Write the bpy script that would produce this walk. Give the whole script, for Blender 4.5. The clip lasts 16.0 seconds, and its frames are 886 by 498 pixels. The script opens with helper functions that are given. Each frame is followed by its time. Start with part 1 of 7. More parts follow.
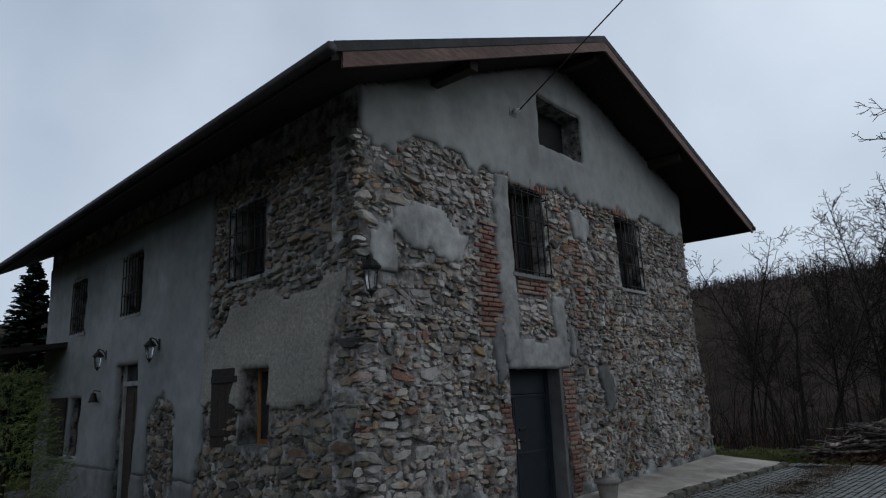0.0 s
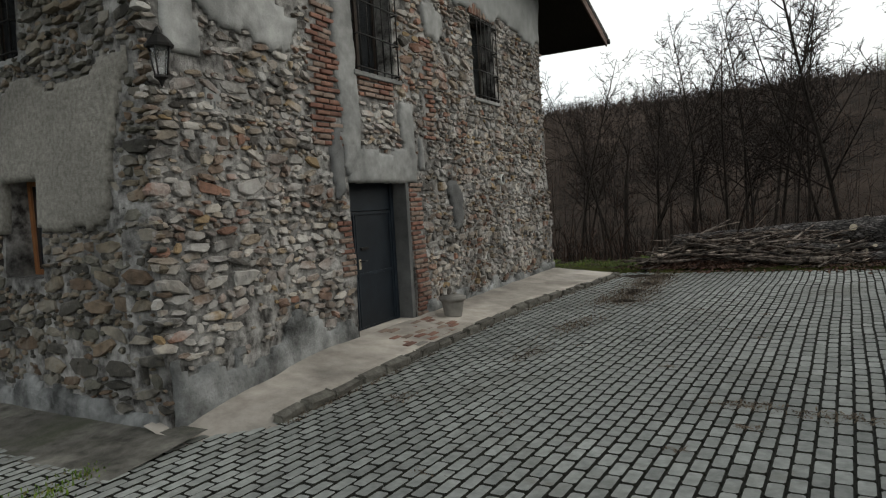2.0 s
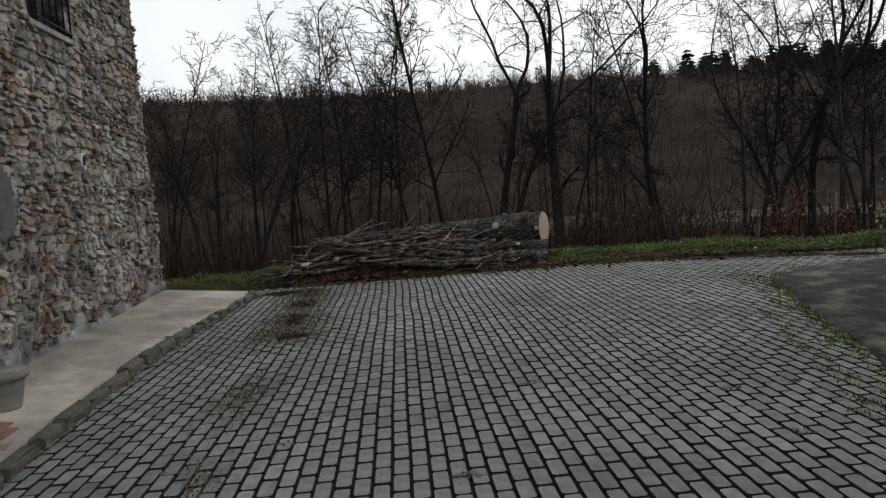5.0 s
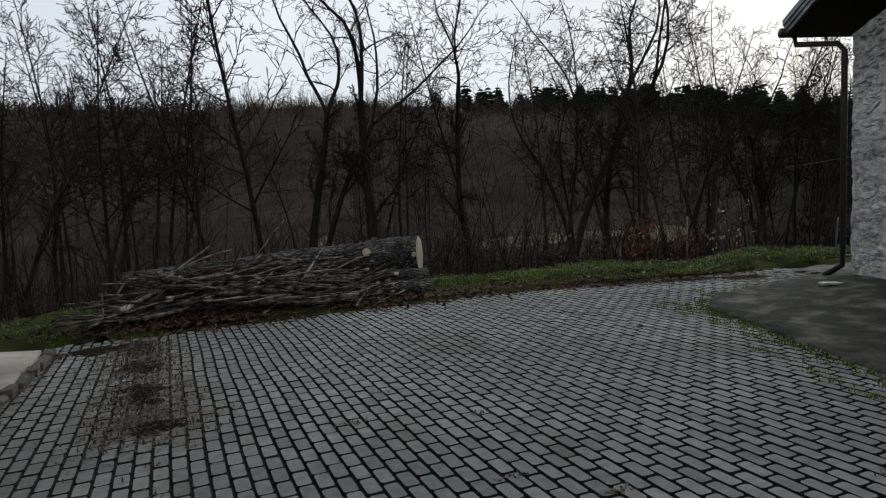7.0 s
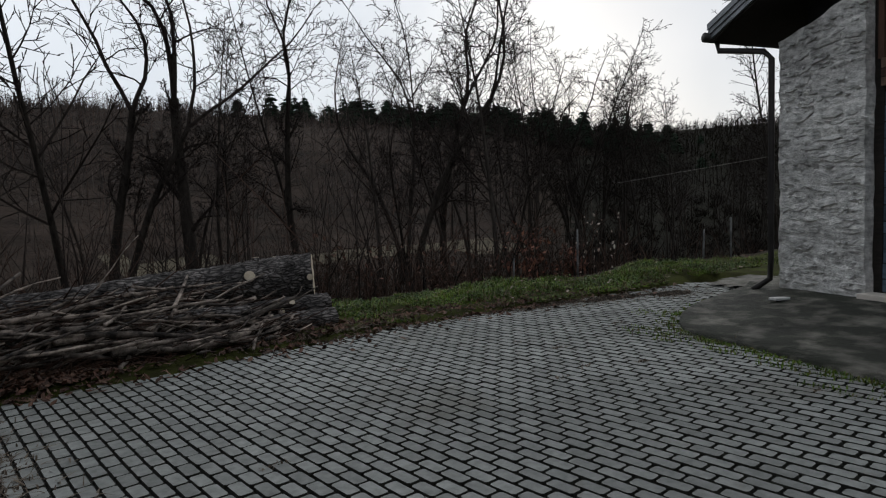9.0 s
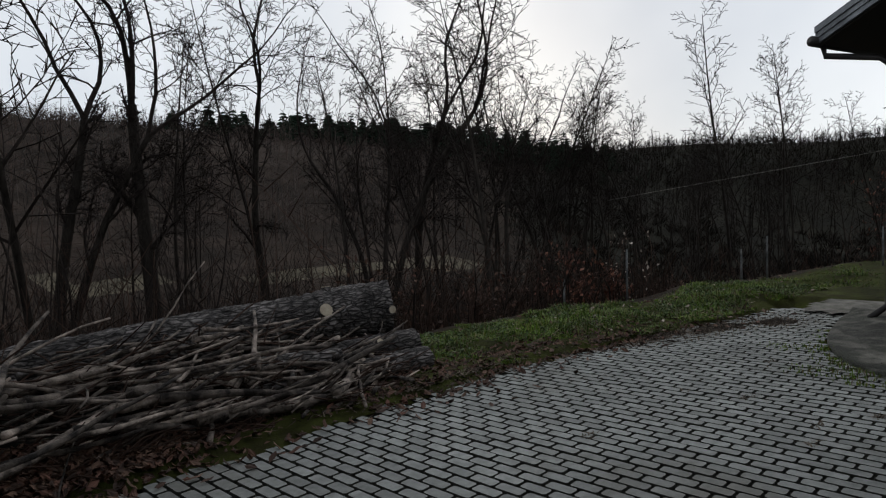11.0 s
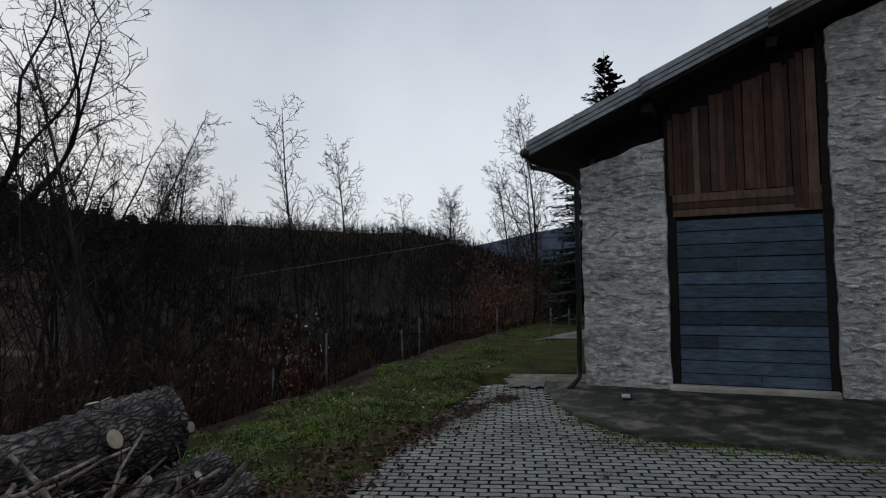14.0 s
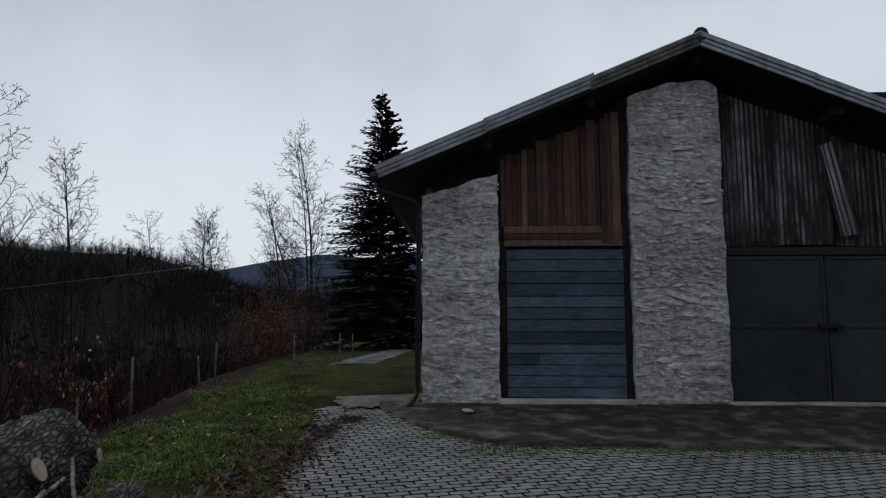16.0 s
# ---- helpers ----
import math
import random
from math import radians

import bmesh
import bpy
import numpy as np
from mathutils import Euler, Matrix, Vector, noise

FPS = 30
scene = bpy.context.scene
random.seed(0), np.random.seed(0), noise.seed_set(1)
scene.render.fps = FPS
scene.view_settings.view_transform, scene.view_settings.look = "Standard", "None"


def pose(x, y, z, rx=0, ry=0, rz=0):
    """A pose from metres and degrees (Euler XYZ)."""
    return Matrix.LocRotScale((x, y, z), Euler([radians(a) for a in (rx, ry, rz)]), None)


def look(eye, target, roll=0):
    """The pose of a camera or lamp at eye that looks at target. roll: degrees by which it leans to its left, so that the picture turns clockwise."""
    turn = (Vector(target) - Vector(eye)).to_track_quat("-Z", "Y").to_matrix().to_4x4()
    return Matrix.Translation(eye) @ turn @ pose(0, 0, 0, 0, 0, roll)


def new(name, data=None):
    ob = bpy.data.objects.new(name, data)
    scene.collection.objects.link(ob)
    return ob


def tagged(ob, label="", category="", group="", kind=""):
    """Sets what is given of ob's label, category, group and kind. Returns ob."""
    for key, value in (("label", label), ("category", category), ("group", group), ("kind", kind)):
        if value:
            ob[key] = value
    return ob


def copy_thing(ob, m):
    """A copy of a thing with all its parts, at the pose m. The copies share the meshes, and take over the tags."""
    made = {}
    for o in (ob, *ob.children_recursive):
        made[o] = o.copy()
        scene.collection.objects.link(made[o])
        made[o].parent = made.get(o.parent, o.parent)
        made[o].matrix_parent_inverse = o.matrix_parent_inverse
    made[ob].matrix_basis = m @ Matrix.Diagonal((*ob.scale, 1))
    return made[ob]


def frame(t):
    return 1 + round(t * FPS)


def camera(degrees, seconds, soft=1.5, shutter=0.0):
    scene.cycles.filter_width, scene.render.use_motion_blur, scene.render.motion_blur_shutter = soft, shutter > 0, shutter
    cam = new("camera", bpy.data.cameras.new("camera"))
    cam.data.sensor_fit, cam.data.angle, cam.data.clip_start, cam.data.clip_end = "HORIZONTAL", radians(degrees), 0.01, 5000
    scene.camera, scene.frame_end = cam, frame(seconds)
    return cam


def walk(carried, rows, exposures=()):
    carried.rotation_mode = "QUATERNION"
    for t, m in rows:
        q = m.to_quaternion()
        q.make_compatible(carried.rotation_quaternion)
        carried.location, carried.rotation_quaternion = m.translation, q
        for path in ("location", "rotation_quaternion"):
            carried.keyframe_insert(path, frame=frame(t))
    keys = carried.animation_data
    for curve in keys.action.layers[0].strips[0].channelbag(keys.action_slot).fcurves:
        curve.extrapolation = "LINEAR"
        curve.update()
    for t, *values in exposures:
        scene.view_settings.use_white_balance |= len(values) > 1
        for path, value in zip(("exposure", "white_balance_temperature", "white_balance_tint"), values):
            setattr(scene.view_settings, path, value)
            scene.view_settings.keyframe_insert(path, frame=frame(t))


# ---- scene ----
cam = camera(68.3, 16.0, 1.2)
METRES, EYE, TILT, LEAN, TURN = 16.284, 1.5456, 0.0, 0.0, 44.2
ROWS = [
    (0.0, 0.0, 0.0, 0.0, 0.52, 11.99, 2.45),
    (0.5, 0.0029, 0.0151, -0.0011, -3.56, 6.67, 2.69),
    (1.0, 0.0052, 0.0291, -0.0016, -6.26, 0.34, 3.01),
    (1.5, 0.0059, 0.0485, -0.0036, -8.88, -2.44, 3.17),
    (2.0, 0.0139, 0.0709, -0.0059, -12.43, -4.01, 3.19),
    (2.5, 0.0198, 0.0966, -0.0079, -16.42, -5.25, 2.91),
    (3.0, 0.0256, 0.1293, -0.0094, -21.58, -5.84, 2.98),
    (3.5, 0.0357, 0.1646, -0.0087, -27.64, -6.02, 2.76),
    (4.0, 0.0437, 0.2002, -0.0096, -35.12, -5.74, 2.7),
    (6.5, 0.0904, 0.3801, -0.0135, -62.84, -4.73, 2.21),
    (7.0, 0.1043, 0.4147, -0.0143, -67.13, -4.21, 1.96),
    (7.5, 0.1207, 0.4472, -0.0146, -71.7, -4.18, 1.89),
    (8.0, 0.1418, 0.4775, -0.014, -76.16, -4.24, 1.86),
    (8.5, 0.1603, 0.5073, -0.0146, -80.74, -4.02, 1.82),
    (9.0, 0.1851, 0.5366, -0.0148, -84.27, -3.55, 1.62),
    (11.5, 0.2737, 0.6888, -0.0084, -94.46, -1.17, 1.45),
    (12.0, 0.2902, 0.715, -0.0075, -102.91, -0.49, 1.23),
    (12.5, 0.3088, 0.7384, -0.0069, -111.95, 0.17, 0.95),
    (13.0, 0.3245, 0.7635, -0.0064, -120.12, 1.32, 0.74),
    (13.5, 0.3419, 0.7842, -0.0055, -125.07, 2.47, 0.58),
    (14.0, 0.3626, 0.8011, -0.003, -128.69, 3.92, 0.56),
    (14.5, 0.3806, 0.8184, -0.0042, -137.34, 4.88, 0.31),
    (15.0, 0.3986, 0.8328, -0.0051, -145.46, 5.43, 0.19),
    (15.5, 0.4186, 0.8546, -0.0119, -149.74, 6.39, -0.06),
    (16.0, 0.4363, 0.8709, -0.0129, -151.6, 6.5, -0.02),
]
EXPOSURES = [(0.0, -0.04, 5800, 7), (0.5, 0.0, 6000, 7), (1.0, 0.38, 6600, 5), (1.5, 0.66, 6850, 5), (2.0, 0.79, 6850, 5), (3.5, 0.78, 6750, 5), (4.2, 0.71, 6750, 6), (6.5, 0.31, 6450, 8), (9.0, 0.24, 6350, 9), (11.5, 0.12, 6350, 9), (12.5, 0.0, 6250, 9), (14.0, -0.08, 6150, 9), (16.0, -0.12, 6050, 9)]
walk(cam, [(t, pose(0, 0, EYE, TILT, LEAN, TURN) @ pose(METRES * x, METRES * y, METRES * z, 90 + pitch, roll, yaw)) for t, x, y, z, yaw, pitch, roll in ROWS], EXPOSURES)

# ---- world, sun, exposure ----
world = bpy.data.worlds.new("overcast_sky")
scene.world = world
world.use_nodes = True
wn, wl = world.node_tree.nodes, world.node_tree.links
sky = wn.new("ShaderNodeTexSky")
sky.sky_type = "NISHITA"
sky.sun_disc = False
sky.sun_elevation, sky.sun_rotation = radians(16), radians(52)
cloud_noise = wn.new("ShaderNodeTexNoise")
cloud_noise.inputs["Scale"].default_value = 1.6
cloud_noise.inputs["Detail"].default_value = 5
cloud_noise.inputs["Roughness"].default_value = 0.45
cloud_ramp = wn.new("ShaderNodeValToRGB")
cloud_ramp.color_ramp.elements[0].position, cloud_ramp.color_ramp.elements[0].color = 0.3, (4.7, 5.15, 5.9, 1)
cloud_ramp.color_ramp.elements[1].position, cloud_ramp.color_ramp.elements[1].color = 0.7, (9.0, 9.15, 9.4, 1)
cloud_mix = wn.new("ShaderNodeMix")
cloud_mix.data_type = "RGBA"
cloud_mix.inputs["Factor"].default_value = 0.9
wl.new(cloud_noise.outputs["Fac"], cloud_ramp.inputs["Fac"])
wl.new(sky.outputs["Color"], cloud_mix.inputs[6])
wl.new(cloud_ramp.outputs["Color"], cloud_mix.inputs[7])
wl.new(cloud_mix.outputs[2], wn["Background"].inputs["Color"])
wn["Background"].inputs["Strength"].default_value = 0.092
sun_data = bpy.data.lights.new("sun", "SUN")
sun_data.energy, sun_data.angle, sun_data.color = 0.75, radians(60), (1.0, 0.95, 0.88)
sun = new("sun", sun_data)
sun.matrix_basis = look((40, 26, 26), (0, 0, 0))

# ---- materials ----
def mat(name, dark, light, scale=6.0, rough=0.85, bump=0.4, grain=60.0, metal=0.0, vary=0.15, stain=0.35, stain_scale=0.7, stretch=(1, 1, 1), island=False, lo=0.3, hi=0.7, spec=0.3):
    m = bpy.data.materials.new(name)
    m.use_nodes = True
    n, l = m.node_tree.nodes, m.node_tree.links
    b = n["Principled BSDF"]
    co = n.new("ShaderNodeTexCoord")
    mp = n.new("ShaderNodeMapping")
    mp.inputs["Scale"].default_value = stretch
    l.new(co.outputs["Object"], mp.inputs["Vector"])
    a = n.new("ShaderNodeTexNoise")
    a.inputs["Scale"].default_value, a.inputs["Detail"].default_value, a.inputs["Roughness"].default_value = scale, 6, 0.62
    l.new(mp.outputs["Vector"], a.inputs["Vector"])
    r = n.new("ShaderNodeValToRGB")
    r.color_ramp.elements[0].position, r.color_ramp.elements[0].color = lo, (*dark, 1)
    r.color_ramp.elements[1].position, r.color_ramp.elements[1].color = hi, (*light, 1)
    l.new(a.outputs["Fac"], r.inputs["Fac"])
    s = n.new("ShaderNodeTexNoise")
    s.inputs["Scale"].default_value, s.inputs["Detail"].default_value = stain_scale, 4
    l.new(co.outputs["Object"], s.inputs["Vector"])
    sr = n.new("ShaderNodeMapRange")
    sr.inputs[1].default_value, sr.inputs[2].default_value, sr.inputs[3].default_value, sr.inputs[4].default_value = 0.35, 0.65, 1 - stain, 1.0
    l.new(s.outputs["Fac"], sr.inputs[0])
    if island:
        ge = n.new("ShaderNodeNewGeometry")
        rnd = ge.outputs["Random Per Island"]
    else:
        oi = n.new("ShaderNodeObjectInfo")
        rnd = oi.outputs["Random"]
    rr = n.new("ShaderNodeMapRange")
    rr.inputs[3].default_value, rr.inputs[4].default_value = 1 - vary, 1 + vary
    l.new(rnd, rr.inputs[0])
    mu = n.new("ShaderNodeMath")
    mu.operation = "MULTIPLY"
    l.new(sr.outputs[0], mu.inputs[0])
    l.new(rr.outputs[0], mu.inputs[1])
    hs = n.new("ShaderNodeHueSaturation")
    l.new(r.outputs["Color"], hs.inputs["Color"])
    l.new(mu.outputs[0], hs.inputs["Value"])
    l.new(hs.outputs["Color"], b.inputs["Base Color"])
    g = n.new("ShaderNodeTexNoise")
    g.inputs["Scale"].default_value, g.inputs["Detail"].default_value, g.inputs["Roughness"].default_value = grain, 5, 0.65
    l.new(mp.outputs["Vector"], g.inputs["Vector"])
    bp = n.new("ShaderNodeBump")
    bp.inputs["Strength"].default_value, bp.inputs["Distance"].default_value = bump, 0.6 / grain
    l.new(g.outputs["Fac"], bp.inputs["Height"])
    l.new(bp.outputs["Normal"], b.inputs["Normal"])
    b.inputs["Roughness"].default_value, b.inputs["Metallic"].default_value = rough, metal
    b.inputs["Specular IOR Level"].default_value = spec
    return m


def mixed(name, colours, rough=0.9, scale=9.0, grain=45.0, bump=0.6, vary=0.0, stretch=(1, 1, 1), stain=0.25, stain_scale=3.0):
    """A material whose pieces each take one of several colours."""
    m = mat(name, (0.6, 0.6, 0.6), (1.25, 1.22, 1.18), scale, rough, bump, grain, vary=vary, stain=stain, stain_scale=stain_scale, stretch=stretch, island=True)
    n, l = m.node_tree.nodes, m.node_tree.links
    ge = n.new("ShaderNodeNewGeometry")
    oi = n.new("ShaderNodeObjectInfo")
    add = n.new("ShaderNodeMath")
    add.operation = "ADD"
    fr = n.new("ShaderNodeMath")
    fr.operation = "FRACT"
    l.new(ge.outputs["Random Per Island"], add.inputs[0])
    l.new(oi.outputs["Random"], add.inputs[1])
    l.new(add.outputs[0], fr.inputs[0])
    cr = n.new("ShaderNodeValToRGB")
    cr.color_ramp.interpolation = "CONSTANT"
    e = cr.color_ramp.elements
    while len(e) < len(colours):
        e.new(0.5)
    for i, c in enumerate(colours):
        e[i].position, e[i].color = i / len(colours), (*c, 1)
    l.new(fr.outputs[0], cr.inputs["Fac"])
    mx = n.new("ShaderNodeMix")
    mx.data_type, mx.blend_type = "RGBA", "MULTIPLY"
    mx.inputs["Factor"].default_value = 1.0
    hs = [k for k in n if k.bl_idname == "ShaderNodeHueSaturation"][0]
    l.new(hs.outputs["Color"], mx.inputs[6])
    l.new(cr.outputs["Color"], mx.inputs[7])
    l.new(mx.outputs[2], n["Principled BSDF"].inputs["Base Color"])
    return m


EARTH = mat("leaf_litter_earth", (0.012, 0.009, 0.006), (0.038, 0.027, 0.019), 3.0, 0.95, 0.8, 18, stain=0.5, stain_scale=0.15, spec=0.04)
GRASSY = mat("short_grass_soil", (0.022, 0.019, 0.009), (0.055, 0.066, 0.013), 3.2, 0.95, 0.8, 40, stain=0.5, stain_scale=0.9, spec=0.04)
MEADOW = mat("pale_winter_meadow", (0.06, 0.052, 0.036), (0.13, 0.11, 0.078), 0.4, 0.95, 0.5, 8, stain=0.4, stain_scale=0.05, spec=0.04)
WOODS = mat("far_woodland_floor", (0.018, 0.0135, 0.0105), (0.056, 0.041, 0.032), 0.16, 0.95, 0.9, 1.2, stain=0.5, stain_scale=0.02, spec=0.04)
# Eastern slope floor: shade among dense growth is put into this near-black.
HEATH = mat("self_shaded_heath", (0.006, 0.006, 0.004), (0.018, 0.017, 0.011), 0.6, 0.95, 0.9, 4, stain=0.5, stain_scale=0.08, spec=0.03)
CONCRETE = mat("pale_poured_concrete", (0.29, 0.257, 0.225), (0.6, 0.545, 0.48), 2.6, 0.9, 0.5, 40, stain=0.45, stain_scale=0.9)

APRON = mat("mossy_old_concrete", (0.024, 0.026, 0.018), (0.165, 0.154, 0.13), 2.8, 0.9, 0.9, 24, stain=0.55, stain_scale=1.1, lo=0.47, hi=0.7)
WORN = mat("worn_brown_concrete", (0.06, 0.056, 0.046), (0.24, 0.225, 0.195), 6.0, 0.9, 0.8, 26, stain=0.5, stain_scale=1.2)
MORTAR = mat("rough_lime_mortar", (0.035, 0.032, 0.029), (0.47, 0.455, 0.435), 6.0, 0.95, 1.0, 16, stain=0.5, stain_scale=1.3, lo=0.36, hi=0.68)
FOOT = mat("damp_cement_foot", (0.045, 0.046, 0.045), (0.33, 0.335, 0.33), 2.4, 0.95, 0.9, 22, stain=0.5, stain_scale=1.6, lo=0.36, hi=0.66)
# Bluish long-wall plaster; shade below the soffit is darkened into its colour.
COAT = mat("shade_darkened_bluish_plaster", (0.17, 0.178, 0.178), (0.255, 0.265, 0.265), 3.0, 0.92, 0.5, 60, stain=0.35, stain_scale=0.6)
RENDER = mat("grey_cement_plaster", (0.25, 0.255, 0.25), (0.35, 0.355, 0.35), 3.0, 0.92, 0.4, 70, stain=0.3, stain_scale=0.5)
PATCH = mat("pale_cement_patch", (0.22, 0.22, 0.215), (0.36, 0.36, 0.35), 6.0, 0.92, 0.6, 40, stain=0.4, stain_scale=1.5)
# Damp plinth cement; its dark tone also paints the door reveal's shade.
PLINTH = mat("damp_plinth_and_shaded_reveal", (0.1, 0.1, 0.1), (0.18, 0.18, 0.178), 5.0, 0.9, 0.7, 40, stain=0.4, stain_scale=1.2)
PEBBLE = mat("roughcast_plaster", (0.17, 0.158, 0.136), (0.35, 0.33, 0.29), 24.0, 0.95, 1.0, 40, stain=0.35, stain_scale=0.8)
WHITEWASH = mat("weathered_whitewash", (0.3, 0.292, 0.275), (0.86, 0.84, 0.8), 9.0, 0.92, 1.0, 20, stain=0.36, stain_scale=1.1, stretch=(1, 1, 1.7), lo=0.3, hi=0.66)
STONE = mixed("rubble_stone", [(0.32, 0.3, 0.275), (0.36, 0.315, 0.26), (0.16, 0.15, 0.14), (0.47, 0.435, 0.39), (0.25, 0.185, 0.145), (0.52, 0.49, 0.45), (0.09, 0.082, 0.075), (0.38, 0.31, 0.24), (0.42, 0.405, 0.385), (0.27, 0.18, 0.14), (0.26, 0.235, 0.22), (0.44, 0.39, 0.345), (0.2, 0.165, 0.14), (0.33, 0.28, 0.255), (0.37, 0.335, 0.3), (0.3, 0.255, 0.21), (0.36, 0.26, 0.15), (0.3, 0.17, 0.125), (0.33, 0.32, 0.305)], bump=1.0, grain=30, stain=0.55, stain_scale=0.9)
# Browner south wall rubble, with that wall's shade darkened into the colours.
SOUTH_STONE = mixed("shade_darkened_south_stone", [(0.155, 0.143, 0.122), (0.19, 0.16, 0.12), (0.075, 0.07, 0.06), (0.25, 0.225, 0.185), (0.14, 0.098, 0.068), (0.05, 0.047, 0.04), (0.21, 0.16, 0.115), (0.12, 0.115, 0.094)], bump=1.0, grain=30, stain=0.45, stain_scale=1.1)


def smeared(m, colour, scale, lo, hi, most):
    """Mortar wiped over the faces of the stones in broad uneven smears."""
    n, l = m.node_tree.nodes, m.node_tree.links
    co = n.new("ShaderNodeTexCoord")
    no = n.new("ShaderNodeTexNoise")
    no.inputs["Scale"].default_value, no.inputs["Detail"].default_value, no.inputs["Roughness"].default_value = scale, 7, 0.66
    l.new(co.outputs["Object"], no.inputs["Vector"])
    mr = n.new("ShaderNodeMapRange")
    mr.inputs[1].default_value, mr.inputs[2].default_value, mr.inputs[3].default_value, mr.inputs[4].default_value = lo, hi, 0.0, most
    l.new(no.outputs["Fac"], mr.inputs[0])
    b = n["Principled BSDF"]
    src = b.inputs["Base Color"].links[0].from_socket
    mx = n.new("ShaderNodeMix")
    mx.data_type = "RGBA"
    l.new(mr.outputs[0], mx.inputs["Factor"])
    l.new(src, mx.inputs[6])
    mx.inputs[7].default_value = (*colour, 1)
    l.new(mx.outputs[2], b.inputs["Base Color"])


smeared(CONCRETE, (0.16, 0.145, 0.12), 1.6, 0.58, 0.72, 0.6)
smeared(WORN, (0.045, 0.05, 0.028), 1.4, 0.5, 0.66, 0.8)
smeared(STONE, (0.48, 0.465, 0.445), 2.2, 0.48, 0.66, 0.7)
smeared(SOUTH_STONE, (0.27, 0.25, 0.215), 2.2, 0.53, 0.7, 0.65)
BRICK = mixed("old_red_brick", [(0.21, 0.105, 0.08), (0.26, 0.14, 0.105), (0.17, 0.09, 0.07), (0.27, 0.2, 0.165), (0.22, 0.16, 0.13)])
SETT = mat("grey_concrete_paver", (0.15, 0.157, 0.147), (0.27, 0.278, 0.262), 14.0, 0.85, 0.45, 90, stain=0.3, stain_scale=0.5, vary=0.2, island=True)
smeared(SETT, (0.085, 0.078, 0.062), 0.55, 0.55, 0.72, 0.75)
smeared(SETT, (0.1, 0.088, 0.07), 3.6, 0.6, 0.75, 0.6)
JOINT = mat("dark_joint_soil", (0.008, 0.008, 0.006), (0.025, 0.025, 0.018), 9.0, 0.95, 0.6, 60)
DARKWOOD = mat("dark_stained_timber", (0.02, 0.014, 0.01), (0.055, 0.037, 0.026), 3.0, 0.75, 0.4, 30, stretch=(1, 8, 8))
# Near-black timber; on roof undersides the eave shade is in this colour.
SOFFIT = mat("near_black_shade_boards", (0.014, 0.011, 0.009), (0.035, 0.027, 0.022), 4.0, 0.85, 0.4, 30, stretch=(6, 1, 6))
BARGE = mat("reddish_barge_board", (0.09, 0.055, 0.045), (0.2, 0.13, 0.11), 5.0, 0.85, 0.5, 40, stretch=(6, 1, 6))
PALEWOOD = mat("varnished_window_wood", (0.2, 0.08, 0.03), (0.34, 0.15, 0.06), 4.0, 0.5, 0.2, 50, stretch=(6, 6, 1))
OLDWOOD = mixed("weathered_brown_board", [(0.13, 0.075, 0.054), (0.09, 0.05, 0.036), (0.19, 0.125, 0.092), (0.115, 0.062, 0.043), (0.15, 0.085, 0.06), (0.075, 0.045, 0.035)], 0.85, 2.4, 22, 0.6, stretch=(9, 9, 1))
BLUEWOOD = mat("faded_blue_painted_board", (0.045, 0.068, 0.095), (0.12, 0.17, 0.225), 2.5, 0.75, 0.5, 20, stretch=(6, 2, 12), vary=0.45, stain=0.35, stain_scale=1.5)
IRON = mat("black_iron", (0.012, 0.012, 0.012), (0.03, 0.027, 0.025), 20, 0.55, 0.2, 80, metal=0.5)
STEELDOOR = mat("dark_blue_grey_steel", (0.008, 0.012, 0.018), (0.018, 0.025, 0.034), 4, 0.5, 0.15, 60, metal=0.0, spec=0.25)
GATE = mat("dark_grey_painted_gate", (0.022, 0.028, 0.032), (0.042, 0.05, 0.056), 3, 0.6, 0.15, 50, stain=0.4, stain_scale=1.0)
GUTTER = mat("brown_metal_gutter", (0.02, 0.018, 0.017), (0.045, 0.04, 0.038), 6, 0.5, 0.1, 60, metal=0.4)
ZINC = mat("galvanised_flashing", (0.2, 0.21, 0.22), (0.4, 0.42, 0.44), 6, 0.45, 0.15, 40, metal=0.5, stain=0.4, stain_scale=1.2)
CORRUGATE = mat("streaked_corrugated_sheet", (0.03, 0.031, 0.028), (0.32, 0.325, 0.315), 1.2, 0.75, 0.4, 40, stretch=(2.0, 2.0, 0.8), stain=0.75, stain_scale=0.8, lo=0.44, hi=0.62)
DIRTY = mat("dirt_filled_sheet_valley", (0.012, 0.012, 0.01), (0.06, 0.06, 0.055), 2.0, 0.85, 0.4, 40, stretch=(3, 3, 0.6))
PALE_SHEET = mat("pale_fibre_sheet", (0.2, 0.205, 0.2), (0.5, 0.51, 0.5), 2.0, 0.8, 0.4, 40, stretch=(6, 6, 0.6), stain=0.5, stain_scale=1.2)
TILE = mat("dark_roof_tile", (0.016, 0.016, 0.016), (0.045, 0.042, 0.04), 5, 0.85, 0.4, 40)
BARK = mat("grey_brown_bark", (0.013, 0.011, 0.009), (0.045, 0.038, 0.032), 9, 0.95, 0.9, 30, stretch=(1, 1, 0.3), spec=0.04)
LOGBARK = mat("furrowed_log_bark", (0.04, 0.034, 0.031), (0.31, 0.28, 0.265), 11, 0.95, 1.0, 30, stretch=(0.45, 1, 1), stain=0.5, stain_scale=2.5, lo=0.34, hi=0.66)
